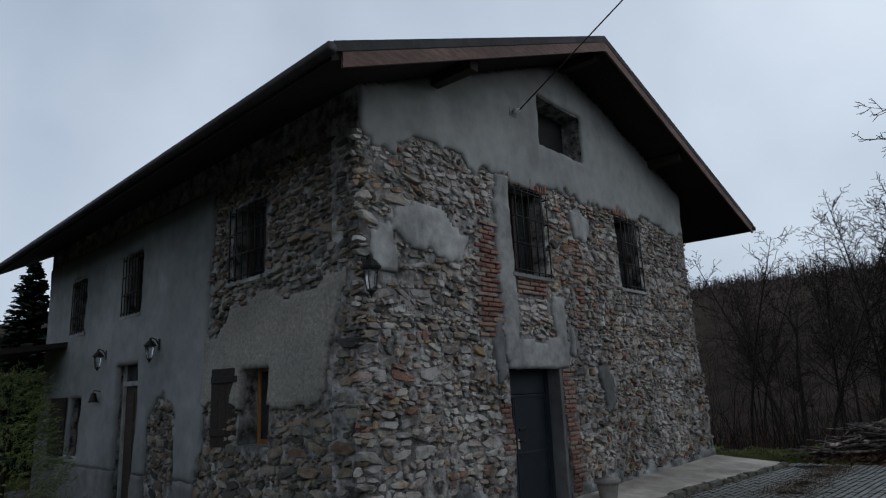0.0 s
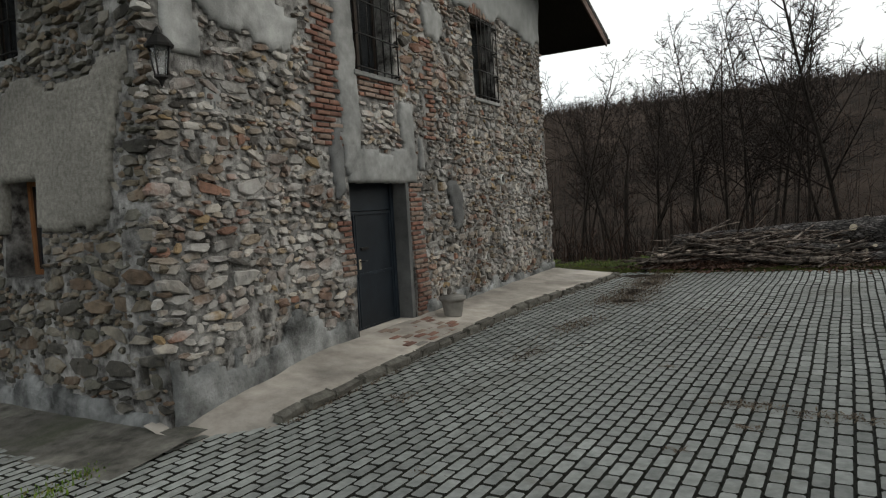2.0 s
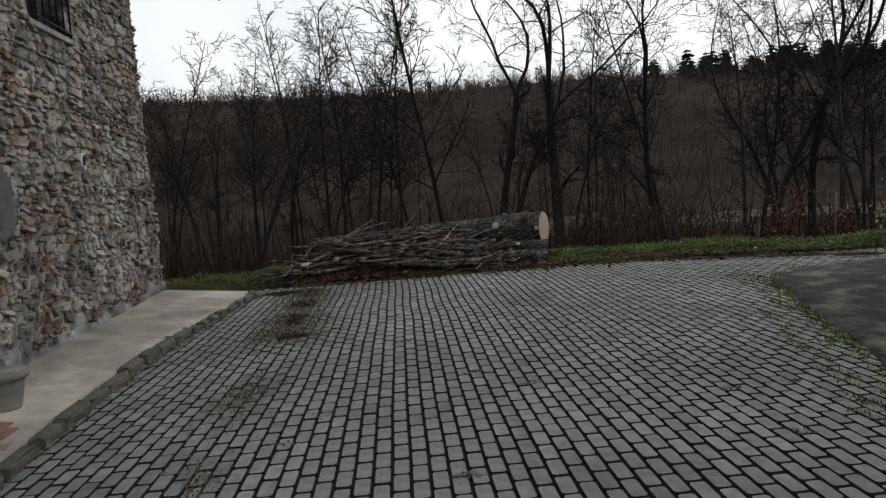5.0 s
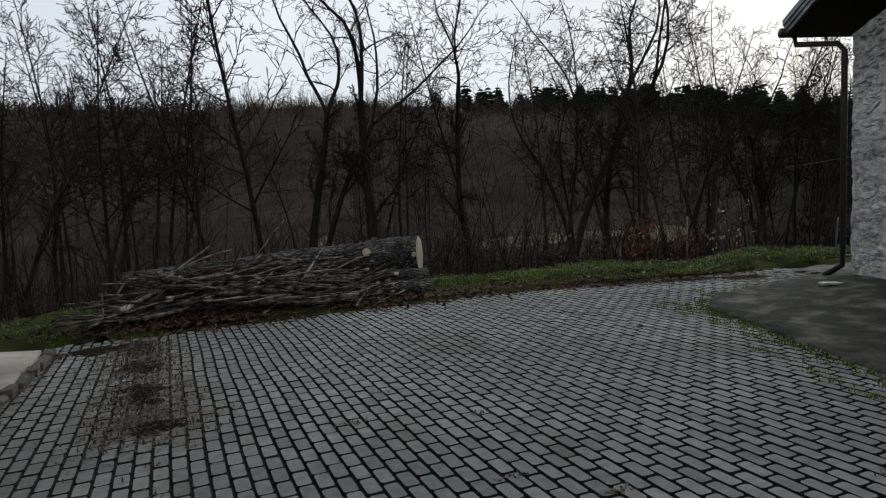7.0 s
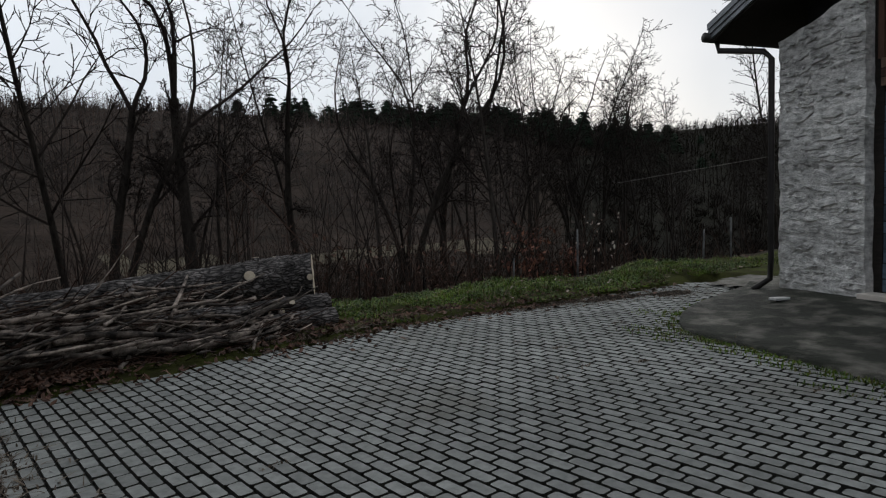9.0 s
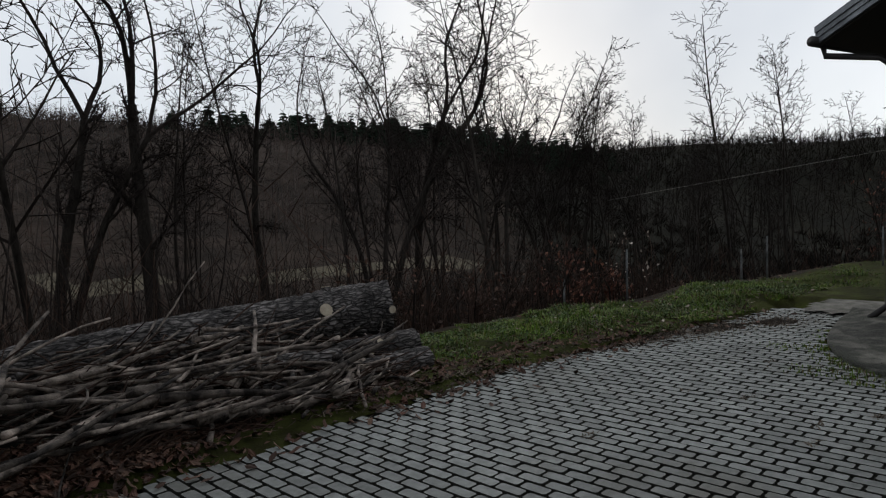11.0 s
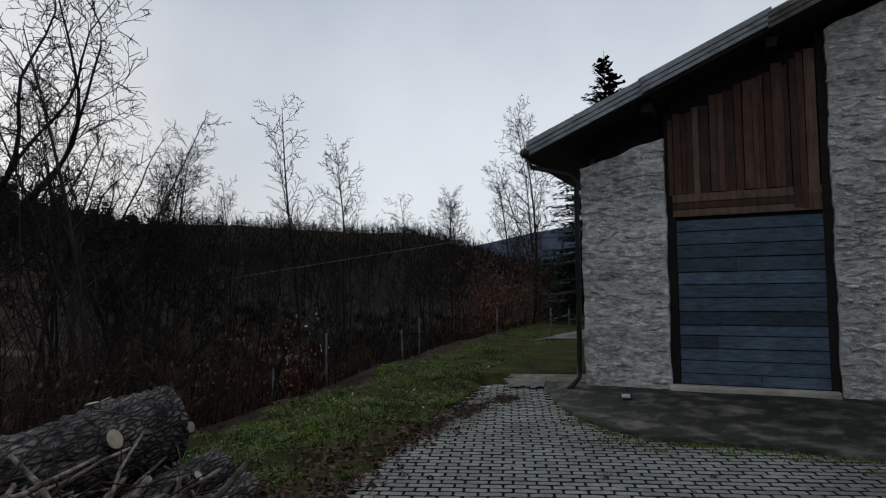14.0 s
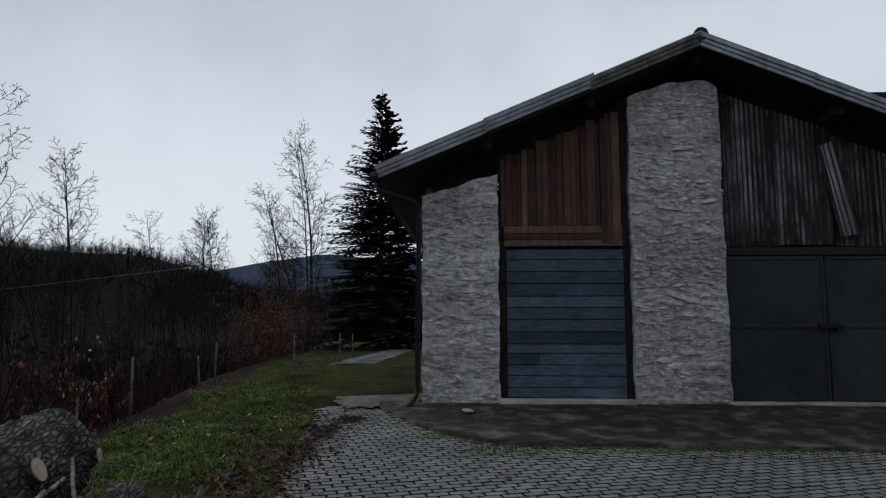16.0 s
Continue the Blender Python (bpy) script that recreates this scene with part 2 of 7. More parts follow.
def furrow(m, scale, deep):
    """Bark plates: cells drawn out along the log, dark and sunken at their seams."""
    n, l = m.node_tree.nodes, m.node_tree.links
    co = n.new("ShaderNodeTexCoord")
    mp = n.new("ShaderNodeMapping")
    mp.inputs["Scale"].default_value = (0.3, 1, 1)
    no = n.new("ShaderNodeTexNoise")
    no.inputs["Scale"].default_value, no.inputs["Detail"].default_value = 9, 5
    ad = n.new("ShaderNodeMix")
    ad.data_type = "RGBA"
    ad.inputs["Factor"].default_value = 0.05
    vo = n.new("ShaderNodeTexVoronoi")
    vo.feature = "DISTANCE_TO_EDGE"
    vo.inputs["Scale"].default_value = scale
    l.new(co.outputs["Object"], mp.inputs["Vector"])
    l.new(mp.outputs["Vector"], no.inputs["Vector"])
    l.new(mp.outputs["Vector"], ad.inputs[6])
    l.new(no.outputs["Color"], ad.inputs[7])
    l.new(ad.outputs[2], vo.inputs["Vector"])
    mr = n.new("ShaderNodeMapRange")
    mr.inputs[1].default_value, mr.inputs[2].default_value = 0.0, 0.26
    mr.inputs[3].default_value, mr.inputs[4].default_value = 0.16, 1.1
    l.new(vo.outputs["Distance"], mr.inputs[0])
    b = n["Principled BSDF"]
    src = b.inputs["Base Color"].links[0].from_socket
    mx = n.new("ShaderNodeMix")
    mx.data_type, mx.blend_type = "RGBA", "MULTIPLY"
    mx.inputs["Factor"].default_value = 1.0
    l.new(src, mx.inputs[6])
    l.new(mr.outputs[0], mx.inputs[7])
    l.new(mx.outputs[2], b.inputs["Base Color"])
    bp = n.new("ShaderNodeBump")
    bp.inputs["Strength"].default_value, bp.inputs["Distance"].default_value = 1.0, deep
    old = b.inputs["Normal"].links[0].from_socket
    l.new(old, bp.inputs["Normal"])
    l.new(mr.outputs[0], bp.inputs["Height"])
    l.new(bp.outputs["Normal"], b.inputs["Normal"])


furrow(LOGBARK, 27, 0.022)
CUTWOOD = mat("pale_sawn_wood", (0.4, 0.33, 0.24), (0.6, 0.52, 0.4), 12, 0.85, 0.4, 60)
TWIG = mat("dark_twigs", (0.014, 0.011, 0.01), (0.04, 0.032, 0.027), 5, 0.95, 0.3, 30, spec=0.04)
# Eastern scrub, coloured near-black for the shade the bushes throw on themselves.
SCRUB = mat("self_shaded_scrub", (0.006, 0.005, 0.004), (0.018, 0.0145, 0.011), 3, 0.95, 0.3, 20, vary=0.4, spec=0.03, island=True)
BRUSH = mat("brown_brushwood", (0.026, 0.016, 0.012), (0.085, 0.055, 0.043), 5, 0.95, 0.3, 30, vary=0.3, spec=0.04, island=True)
STICK = mat("grey_dry_branch", (0.03, 0.023, 0.019), (0.46, 0.38, 0.32), 7, 0.95, 0.9, 40, vary=0.65, stain=0.5, stain_scale=4, lo=0.4, hi=0.72)
DRYLEAF = mixed("dry_brown_leaf", [(0.1, 0.052, 0.034), (0.065, 0.036, 0.025), (0.15, 0.09, 0.062), (0.05, 0.03, 0.022), (0.12, 0.058, 0.04)], 0.8, 12, 60, 0.2)
PALELEAF = mixed("pale_withered_leaf", [(0.5, 0.42, 0.36), (0.4, 0.3, 0.25), (0.55, 0.48, 0.42)], 0.8, 12, 60, 0.2)
BLADE = mixed("grass_blade", [(0.075, 0.14, 0.013), (0.12, 0.215, 0.018), (0.18, 0.22, 0.034), (0.06, 0.12, 0.014), (0.15, 0.245, 0.022), (0.17, 0.15, 0.05)], 0.75, 10, 60, 0.1, stain=0.55, stain_scale=1.3)
RED_LEAF = mixed("red_brown_beech_leaf", [(0.16, 0.06, 0.036), (0.11, 0.045, 0.03), (0.2, 0.085, 0.05), (0.08, 0.035, 0.024)], 0.8, 12, 60, 0.2)
BROADLEAF = mixed("green_verge_leaf", [(0.055, 0.1, 0.013), (0.03, 0.06, 0.01), (0.08, 0.13, 0.02), (0.06, 0.09, 0.018)], 0.6, 12, 60, 0.2)
FARWOOD = mixed("far_brown_wood", [(0.075, 0.056, 0.046), (0.038, 0.029, 0.024), (0.1, 0.08, 0.069), (0.066, 0.041, 0.031), (0.05, 0.037, 0.031), (0.028, 0.023, 0.02)], 0.95, 1.0, 8, 0.1)
DRYGRASS = mixed("dry_weed", [(0.12, 0.092, 0.068), (0.085, 0.064, 0.047), (0.15, 0.122, 0.09)], 0.9, 10, 60, 0.1)
NEEDLE = mat("dark_spruce_needles", (0.008, 0.016, 0.01), (0.022, 0.038, 0.022), 6, 0.9, 0.3, 40, spec=0.04)
SHRUB = mat("green_conifer_shrub", (0.05, 0.075, 0.02), (0.13, 0.15, 0.045), 4, 0.85, 0.3, 40)
POT = mat("grey_stone_pot", (0.22, 0.21, 0.19), (0.36, 0.34, 0.31), 10, 0.9, 0.3, 60)
# The air's haze is put into the ridge's flat blue colour.
BLUEHILL = mat("haze_tinted_mountain", (0.042, 0.056, 0.086), (0.058, 0.075, 0.108), 0.004, 1.0, 0.0, 1)
# Near-black that paints the darkness of unlit rooms and holes.
DARKROOM = mat("painted_dark_interior", (0.012, 0.012, 0.012), (0.02, 0.02, 0.02), 3, 0.95, 0.0, 10)
PORCELAIN = mat("white_porcelain", (0.6, 0.6, 0.58), (0.75, 0.75, 0.72), 8, 0.35, 0.05, 40)
GLASS = bpy.data.materials.new("dark_window_glass")
GLASS.use_nodes = True
_g = GLASS.node_tree.nodes["Principled BSDF"]
_g.inputs["Base Color"].default_value, _g.inputs["Roughness"].default_value = (0.02, 0.022, 0.024, 1), 0.06
LAMPGLASS = bpy.data.materials.new("lantern_glass")
LAMPGLASS.use_nodes = True
_g = LAMPGLASS.node_tree.nodes["Principled BSDF"]
_g.inputs["Base Color"].default_value, _g.inputs["Roughness"].default_value, _g.inputs["Transmission Weight"].default_value = (0.75, 0.77, 0.78, 1), 0.15, 0.9

# ---- building helpers ----
WORLD = Matrix.Identity(4)
HOUSE = Matrix.Rotation(radians(4), 4, "Z")
BARN = Matrix.Rotation(radians(-20), 4, "Z")


def thing(name, m, label, category, group="", kind=""):
    ob = new(name)
    ob.matrix_basis = m
    ob.empty_display_size = 0.2
    return tagged(ob, label, category, group, kind)


def mesh_of(name, bm, material):
    me = bpy.data.meshes.new(name)
    bm.to_mesh(me)
    bm.free()
    for m in (material if isinstance(material, (list, tuple)) else [material]):
        me.materials.append(m)
    return me


def part(name, bm, material, parent=None, label="", frame_m=WORLD, kind="", smooth=False):
    me = bm if isinstance(bm, bpy.types.Mesh) else mesh_of(name, bm, material)
    if smooth:
        for p in me.polygons:
            p.use_smooth = True
    ob = new(name, me)
    if parent is not None:
        ob.parent = parent
        up = Matrix.Identity(4)
        p = parent
        while p is not None:
            up = p.matrix_basis @ up
            p = p.parent
        ob.matrix_basis = up.inverted() @ frame_m
    else:
        ob.matrix_basis = frame_m
    if label:
        tagged(ob, label)
    if kind:
        tagged(ob, kind=kind)
    return ob


def mesh_from(name, verts, faces, material):
    me = bpy.data.meshes.new(name)
    me.from_pydata(verts, [], faces)
    for m in (material if isinstance(material, (list, tuple)) else [material]):
        me.materials.append(m)
    me.update()
    return me


def box(bm, x0, x1, y0, y1, z0, z1, bevel=0.0, m=None):
    made = bmesh.ops.create_cube(bm, size=1)["verts"]
    bmesh.ops.scale(bm, vec=(abs(x1 - x0), abs(y1 - y0), abs(z1 - z0)), verts=made)
    bmesh.ops.translate(bm, vec=((x0 + x1) / 2, (y0 + y1) / 2, (z0 + z1) / 2), verts=made)
    if bevel:
        edges = list({e for v in made for e in v.link_edges})
        made = [v for v in bmesh.ops.bevel(bm, geom=edges, offset=bevel, segments=2, affect="EDGES", profile=0.6)["verts"]]
    if m is not None:
        bmesh.ops.transform(bm, matrix=m, verts=made)
    return bm


def boxed(*a, **k):
    return box(bmesh.new(), *a, **k)


def tube_data(verts, faces, pts, radii, sides=6, cap=True):
    base0 = len(verts)
    ref = Vector((0.31, 0.12, 0.94))
    for i, p in enumerate(pts):
        d = (pts[min(i + 1, len(pts) - 1)] - pts[max(i - 1, 0)]).normalized()
        a = d.cross(ref)
        if a.length < 1e-3:
            a = d.cross(Vector((1, 0, 0)))
        a.normalize()
        b = d.cross(a)
        for k in range(sides):
            t = 2 * math.pi * k / sides
            verts.append(p + radii[i] * (math.cos(t) * a + math.sin(t) * b))
    for i in range(len(pts) - 1):
        for k in range(sides):
            k2 = (k + 1) % sides
            faces.append((base0 + i * sides + k, base0 + i * sides + k2, base0 + (i + 1) * sides + k2, base0 + (i + 1) * sides + k))
    if cap:
        faces.append(tuple(base0 + k for k in reversed(range(sides))))
        faces.append(tuple(base0 + (len(pts) - 1) * sides + k for k in range(sides)))


def tube(name, pts, radii, material, sides=8):
    v, f = [], []
    pts = [Vector(p) for p in pts]
    tube_data(v, f, pts, [radii] * len(pts) if isinstance(radii, (int, float)) else radii, sides)
    me = mesh_from(name, v, f, material)
    for p in me.polygons:
        p.use_smooth = True
    return me


def smooth01(t):
    t = max(0.0, min(1.0, t))
    return t * t * (3 - 2 * t)


def wob(x, y, z=0.0, s=1.0):
    return noise.noise(Vector((x * s, y * s, z * s)))


# ---- ground ----
def plane_z(x):
    return -0.162 + 0.0243 * max(-9.0, min(14.0, x))


def drop_line(x):
    return 18.8 - 0.6 * smooth01((x - 0.3) / 1.5) - 0.22 * max(0.0, x - 1.5)


def ground_z(x, y):
    z = plane_z(x) + 0.05
    south = smooth01((5.5 - y) / 1.0) if x > -6 else 1.0
    s = y - drop_line(x)
    rho = math.hypot(x, y - 14)
    z -= 4.0 * smooth01(s / 9)
    d = max(s, rho - 70)
    ang = math.degrees(math.atan2(x, y - 14 + 1e-6))
    f = 1.0 - 0.06 * smooth01((ang - 48) / 30) - 0.46 * smooth01((ang - 80) / 13)
    z += f * (33 * smooth01((d - 24) / 175) + 0.02 * max(0, d - 200))
    if d > 20:
        z += 1.6 * wob(x, y, 3.1, 0.02) * min(1, (d - 20) / 60)
    if -1.9 < s < 1.5 and -11 < x < 24:
        z += (0.11 * wob(x, y, 6, 0.9) + 0.055 * wob(x, y, 2, 2.3) - 0.01) * smooth01((s + 1.9) / 0.5) * smooth01((1.5 - s) / 0.6)
    if s > 0.3:
        z += 0.25 * wob(x, y, 0, 0.35) * min(1.0, s / 3)
    return z


def paved(x, y):
    """Where the courtyard is paved."""
    edge = 16.25 + 0.12 * wob(x, 7, 0, 1.3)
    if x > 0.8:
        edge -= 0.2 * (x - 0.8)
    return -12.5 < x < 7.0 and -7.0 < y < edge


def sheet_lines(lo, hi, step, far):
    inner = list(np.arange(lo, hi + 1e-6, step))
    out, d, v = [], step, hi
    while v < far:
        d *= 1.11
        v += d
        out.append(v)
    low, d, v = [], step, lo
    while v > -far:
        d *= 1.11
        v -= d
        low.append(v)
    return low[::-1] + inner + out


def build_ground():
    xs, ys = sheet_lines(-8, 16, 0.3, 700), sheet_lines(12, 24, 0.3, 700)
    verts, faces, mats = [], [], []
    for y in ys:
        for x in xs:
            z = ground_z(x, y)
            if y < drop_line(x) + 0.4 and -13 < x < 8 and y > -8 and (paved(x, y) or paved(x, y - 0.4) or paved(x - 0.4, y)):
                z = plane_z(x) - 0.12
            verts.append((x, y, z))
    w = len(xs)
    for j in range(len(ys) - 1):
        for i in range(w - 1):
            faces.append((j * w + i, j * w + i + 1, (j + 1) * w + i + 1, (j + 1) * w + i))
            x, y = (xs[i] + xs[i + 1]) / 2, (ys[j] + ys[j + 1]) / 2
            s = y - drop_line(x)
            if -60 < s < 0.35 + 0.5 * wob(x, y, 2, 0.8) and x > -30:
                k = 1
            elif 42 < s < 46.5 + 5 * wob(x, 0, 0, 0.08) and 8 < x < 42:
                k = 2
            elif s > 24 and math.degrees(math.atan2(x, y - 14 + 1e-6)) < 46 + 5 * wob(x, y, 1, 0.03):
                k = 3
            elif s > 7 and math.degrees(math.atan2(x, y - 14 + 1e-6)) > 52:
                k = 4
            else:
                k = 0
            mats.append(k)
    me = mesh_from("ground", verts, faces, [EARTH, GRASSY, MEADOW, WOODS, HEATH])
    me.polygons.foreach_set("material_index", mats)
    for p in me.polygons:
        p.use_smooth = True
    tagged(new("ground", me), "earth bank, grass verge and wooded valley ground", "ground", kind="structure")


build_ground()

# ---- house ----
CORNER_X, CORNER_Y, FAR_X, FAR_Y = -5.68, 5.18, -18.0, 15.9
SKEW = 0.065


def batter(z):
    return 0.3 * (max(0.0, 5.0 - z) / 5.2) ** 1.4


def bulge(u, z):
    return 0.05 * wob(u, z, 1.7, 0.55) + 0.025 * wob(u, z, 5.2, 1.9) + 0.012 * wob(u, z, 2.9, 6.0)


RIDGE_Y, RIDGE_Z = 10.4, 7.88
SLOPE_S, SLOPE_N = 0.42, 0.276


def roof_under(y):
    return RIDGE_Z - 0.2 - (SLOPE_S * (RIDGE_Y - y) if y < RIDGE_Y else SLOPE_N * (y - RIDGE_Y))


def east(y, z, out=0.0):
    """A point of the east face, y along it."""
    end = 1.0 if y > 10.5 else -1.0
    t = max(0, (abs(y - 10.54) - 4.2) / 1.2)
    return Vector((CORNER_X + batter(z) * (0.1 + 0.9 * smooth01((7.3 - y) / 1.7)) + bulge(y, z) * min(1, abs(y - CORNER_Y) / 0.5) + out, y + end * batter(z) * min(1, t), z))


def south(x, z, out=0.0):
    t = max(0, min(1, (x + 7.0) / 1.3))
    return Vector((x + batter(z) * t, CORNER_Y + SKEW * (CORNER_X - x) - batter(z) * (0.3 + 0.7 * smooth01((x + 10) / 2)) - bulge(x - 3, z) * 0.8 * min(1, abs(x - CORNER_X) / 0.5) - out, z))


def wall_mesh(name, surf, u0, u1, z0, top, holes, depth, inward, material, step=0.16):
    """A wall with thickness: a fine outer face with openings cut through, their reveals, and a plain back."""
    def lines(a, b, cuts):
        v = sorted(set([a, b] + [c for c in cuts if a < c < b]))
        out = []
        for p, q in zip(v, v[1:]):
            k = max(1, int(round((q - p) / step)))
            out += [p + (q - p) * i / k for i in range(k)]
        return out + [b]
    zt = max(top(u0 + (u1 - u0) * i / 60) for i in range(61))
    us = lines(u0, u1, [c for h in holes for c in h[:2]])
    zs = lines(z0, zt, [c for h in holes for c in h[2:4]])
    verts, faces = [], []
    for back in (0, 1):
        for z in zs:
            for u in us:
                p = surf(u, min(z, top(u)))
                verts.append(p + (Vector(inward) * depth if back else Vector((0, 0, 0))))
    nu, nn = len(us), len(us) * len(zs)

    def solid(i, j):
        if not (0 <= i < nu - 1 and 0 <= j < len(zs) - 1):
            return False
        u, z = (us[i] + us[i + 1]) / 2, (zs[j] + zs[j + 1]) / 2
        if zs[j] >= max(top(us[i]), top(us[i + 1])) - 1e-6:
            return False
        return not any(h[0] < u < h[1] and h[2] < z < h[3] for h in holes)
    for j in range(len(zs) - 1):
        for i in range(nu - 1):
            if not solid(i, j):
                continue
            a, b, c, d = j * nu + i, j * nu + i + 1, (j + 1) * nu + i + 1, (j + 1) * nu + i
            faces.append((a, b, c, d))
            faces.append((a + nn, d + nn, c + nn, b + nn))
            for (di, dj), (p, q) in (((0, -1), (a, b)), ((1, 0), (b, c)), ((0, 1), (c, d)), ((-1, 0), (d, a))):
                if not solid(i + di, j + dj):
                    faces.append((p, p + nn, q + nn, q))
    me = mesh_from(name, verts, faces, material)
    bmm = bmesh.new()
    bmm.from_mesh(me)
    bmesh.ops.recalc_face_normals(bmm, faces=bmm.faces)
    bmm.to_mesh(me)
    bmm.free()
    return me


EAST_HOLES = [(8.1, 9.62, -0.4, 1.92), (8.42, 9.42, 3.4, 4.86), (12.2, 13.15, 3.48, 4.98), (9.38, 10.95, 5.75, 6.72)]
SOUTH_HOLES = [(-8.7, -7.73, 3.36, 4.5), (-12.95, -12.15, 3.3, 4.5), (-15.95, -15.15, 3.2, 4.4), (-8.16, -7.38, 1.03, 2.07), (-13.05, -12.0, -0.3, 2.38), (-15.7, -14.9, 0.62, 1.81)]
house = thing("house", HOUSE @ pose(CORNER_X, CORNER_Y, -0.2), "old rubble-stone farmhouse with patched plaster and deep dark eaves", "house")
wall_east = part("wall_east", wall_mesh("wall_east", east, CORNER_Y + 0.001, FAR_Y, -0.5, lambda y: roof_under(y) - 0.02, EAST_HOLES, 0.5, (-1, 0, 0), MORTAR, 0.09), None, house, "rubble stone gable wall with thick mortar", HOUSE)
wall_south = part("wall_south", wall_mesh("wall_south", south, FAR_X, CORNER_X - 0.002, -0.5, lambda x: roof_under(CORNER_Y) - 0.02, SOUTH_HOLES, 0.45, (0, 1, 0), MORTAR, 0.11), None, house, "stone and grey plastered long wall", HOUSE)
part("wall_north", boxed(FAR_X, CORNER_X - 0.5, FAR_Y - 0.5, FAR_Y, -0.5, 5.6), RENDER, house, "", HOUSE)
bm = boxed(FAR_X, FAR_X + 0.4, CORNER_Y + 0.85, FAR_Y, -0.5, 5.2)
part("wall_west", bm, RENDER, house, "", HOUSE)
part("floor_slab", boxed(FAR_X + 0.4, CORNER_X - 0.6, CORNER_Y + 1.3, FAR_Y - 0.5, 2.5, 2.7), DARKROOM, house, "", HOUSE)
part("attic_floor", boxed(FAR_X + 0.4, CORNER_X - 0.6, CORNER_Y + 1.3, FAR_Y - 0.5, 5.0, 5.1), DARKROOM, house, "", HOUSE)


def slab_poly(bm, prof, x0, x1):
    """A slab of the (y, z) outline prof from x0 to x1."""
    a = [bm.verts.new((x0, y, z)) for y, z in prof]
    b = [bm.verts.new((x1, y, z)) for y, z in prof]
    bm.faces.new(a)
    bm.faces.new(b[::-1])
    for i in range(len(prof)):
        j = (i + 1) % len(prof)
        bm.faces.new((a[i], b[i], b[j], a[j]))
    bmesh.ops.recalc_face_normals(bm, faces=bm.faces)
    return bm


RX0, RX1 = -18.9, -4.68
EAVE_S, EAVE_N = 3.97, 18.55


def roof_z(y):
    return RIDGE_Z - (SLOPE_S * (RIDGE_Y - y) if y < RIDGE_Y else SLOPE_N * (y - RIDGE_Y))


def roof_sheet(name, ye, lo, hi, x0, x1, material, label="", inset=0.0):
    """One slope of the roof between two heights under its top; the south eave runs slightly askew."""
    sg = 1 if ye > RIDGE_Y else -1
    rows = []
    for i in range(13):
        x = x0 + (x1 - x0) * i / 12
        y = ye - sg * inset + (SKEW * (RX1 - x) if sg < 0 else 0)
        sag = 0.03 * wob(x, 0, sg, 0.4) - (0.012 * max(0, RX1 - x) if sg < 0 else 0)
        ze = roof_z(ye - sg * inset) + sag
        rows.append([(x, y, ze + lo), (x, y, ze + hi), (x, RIDGE_Y, RIDGE_Z + hi), (x, RIDGE_Y, RIDGE_Z + lo)])
    v = [p for r in rows for p in r]
    f = [(0, 1, 2, 3), tuple(48 + k for k in (3, 2, 1, 0))]
    for i in range(12):
        for k in range(4):
            a, b = i * 4 + k, i * 4 + (k + 1) % 4
            f.append((a, a + 4, b + 4, b))
    bmm = bmesh.new()
    bmm.from_mesh(mesh_from(name, v, f, material))
    bmesh.ops.recalc_face_normals(bmm, faces=bmm.faces)
    return part(name, bmm, material, house, label, HOUSE)


for ye in (EAVE_S, EAVE_N):
    sg = 1 if ye > RIDGE_Y else -1
    # The underside's deep shade is coloured into the boards.
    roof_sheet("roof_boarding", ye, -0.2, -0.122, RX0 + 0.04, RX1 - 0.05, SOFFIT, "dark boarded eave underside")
    roof_sheet("roof", ye, -0.12, 0.0, RX0, RX1, TILE, "dark roof covering")
    roof_sheet("barge_board", ye, -0.3, -0.126, RX1 - 0.044, RX1 - 0.008, BARGE, "worn reddish wooden barge board", 0.12)
    k = SKEW if sg < 0 else 0.0
    part("gutter", tube("gutter", [(RX0, ye + sg * 0.05 + k * (RX1 - RX0), roof_z(ye) - 0.1 - (0.17 if sg < 0 else 0)), (RX1 + 0.02, ye + sg * 0.05, roof_z(ye) - 0.1)], 0.07, GUTTER), None, house, "", HOUSE)
for y in (6.6, RIDGE_Y, 14.2):
    part("purlin", boxed(CORNER_X - 0.3, RX1 - 0.2, y - 0.09, y + 0.09, roof_under(y) - 0.2, roof_under(y) - 0.005, 0.015), DARKWOOD, house, "protruding dark roof beam", HOUSE)

# ---- barn ----
# local axes: x into the barn, y along its front
FRONT = 0.95
barn = thing("barn", BARN @ pose(FRONT, 14.5, 0), "whitewashed stone barn with blue board door and grey metal gate", "barn")
B_RIDGE, B_RZ, B_EAVE, B_EZ = 9.75, 6.38, 15.25, 4.1
B_FAR = 4.25
B_SL = (B_RZ - B_EZ) / (B_EAVE - B_RIDGE)


def barn_under(y):
    return B_RZ - 0.24 - B_SL * abs(y - B_RIDGE)


def barn_face(y, z, out=0.0):
    lumps = 0.03 * wob(y, z, 8.2, 1.1) + 0.025 * wob(y * 0.7, z * 1.3, 3, 4.0) + 0.02 * wob(y * 0.8, z * 1.3, 6, 9)
    return Vector((FRONT + lumps - out, y, z))


def pier(y0, y1, lower=0.0):
    tp = lambda y: min(barn_under(y) - 0.25, 5.74) + 0.1 * wob(y, 3, 1, 2.2) - lower - lower * 0.5 * (14.5 - y)
    surf = lambda y, z: barn_face(y, z) + Vector((0, 0.035 * wob(0, z, 6, 1.7) + 0.02 * wob(0, z, 2, 7), 0))
    return wall_mesh("pier", surf, y0, y1, -0.4, tp, [], 0.6, (1, 0, 0), WHITEWASH, 0.06)


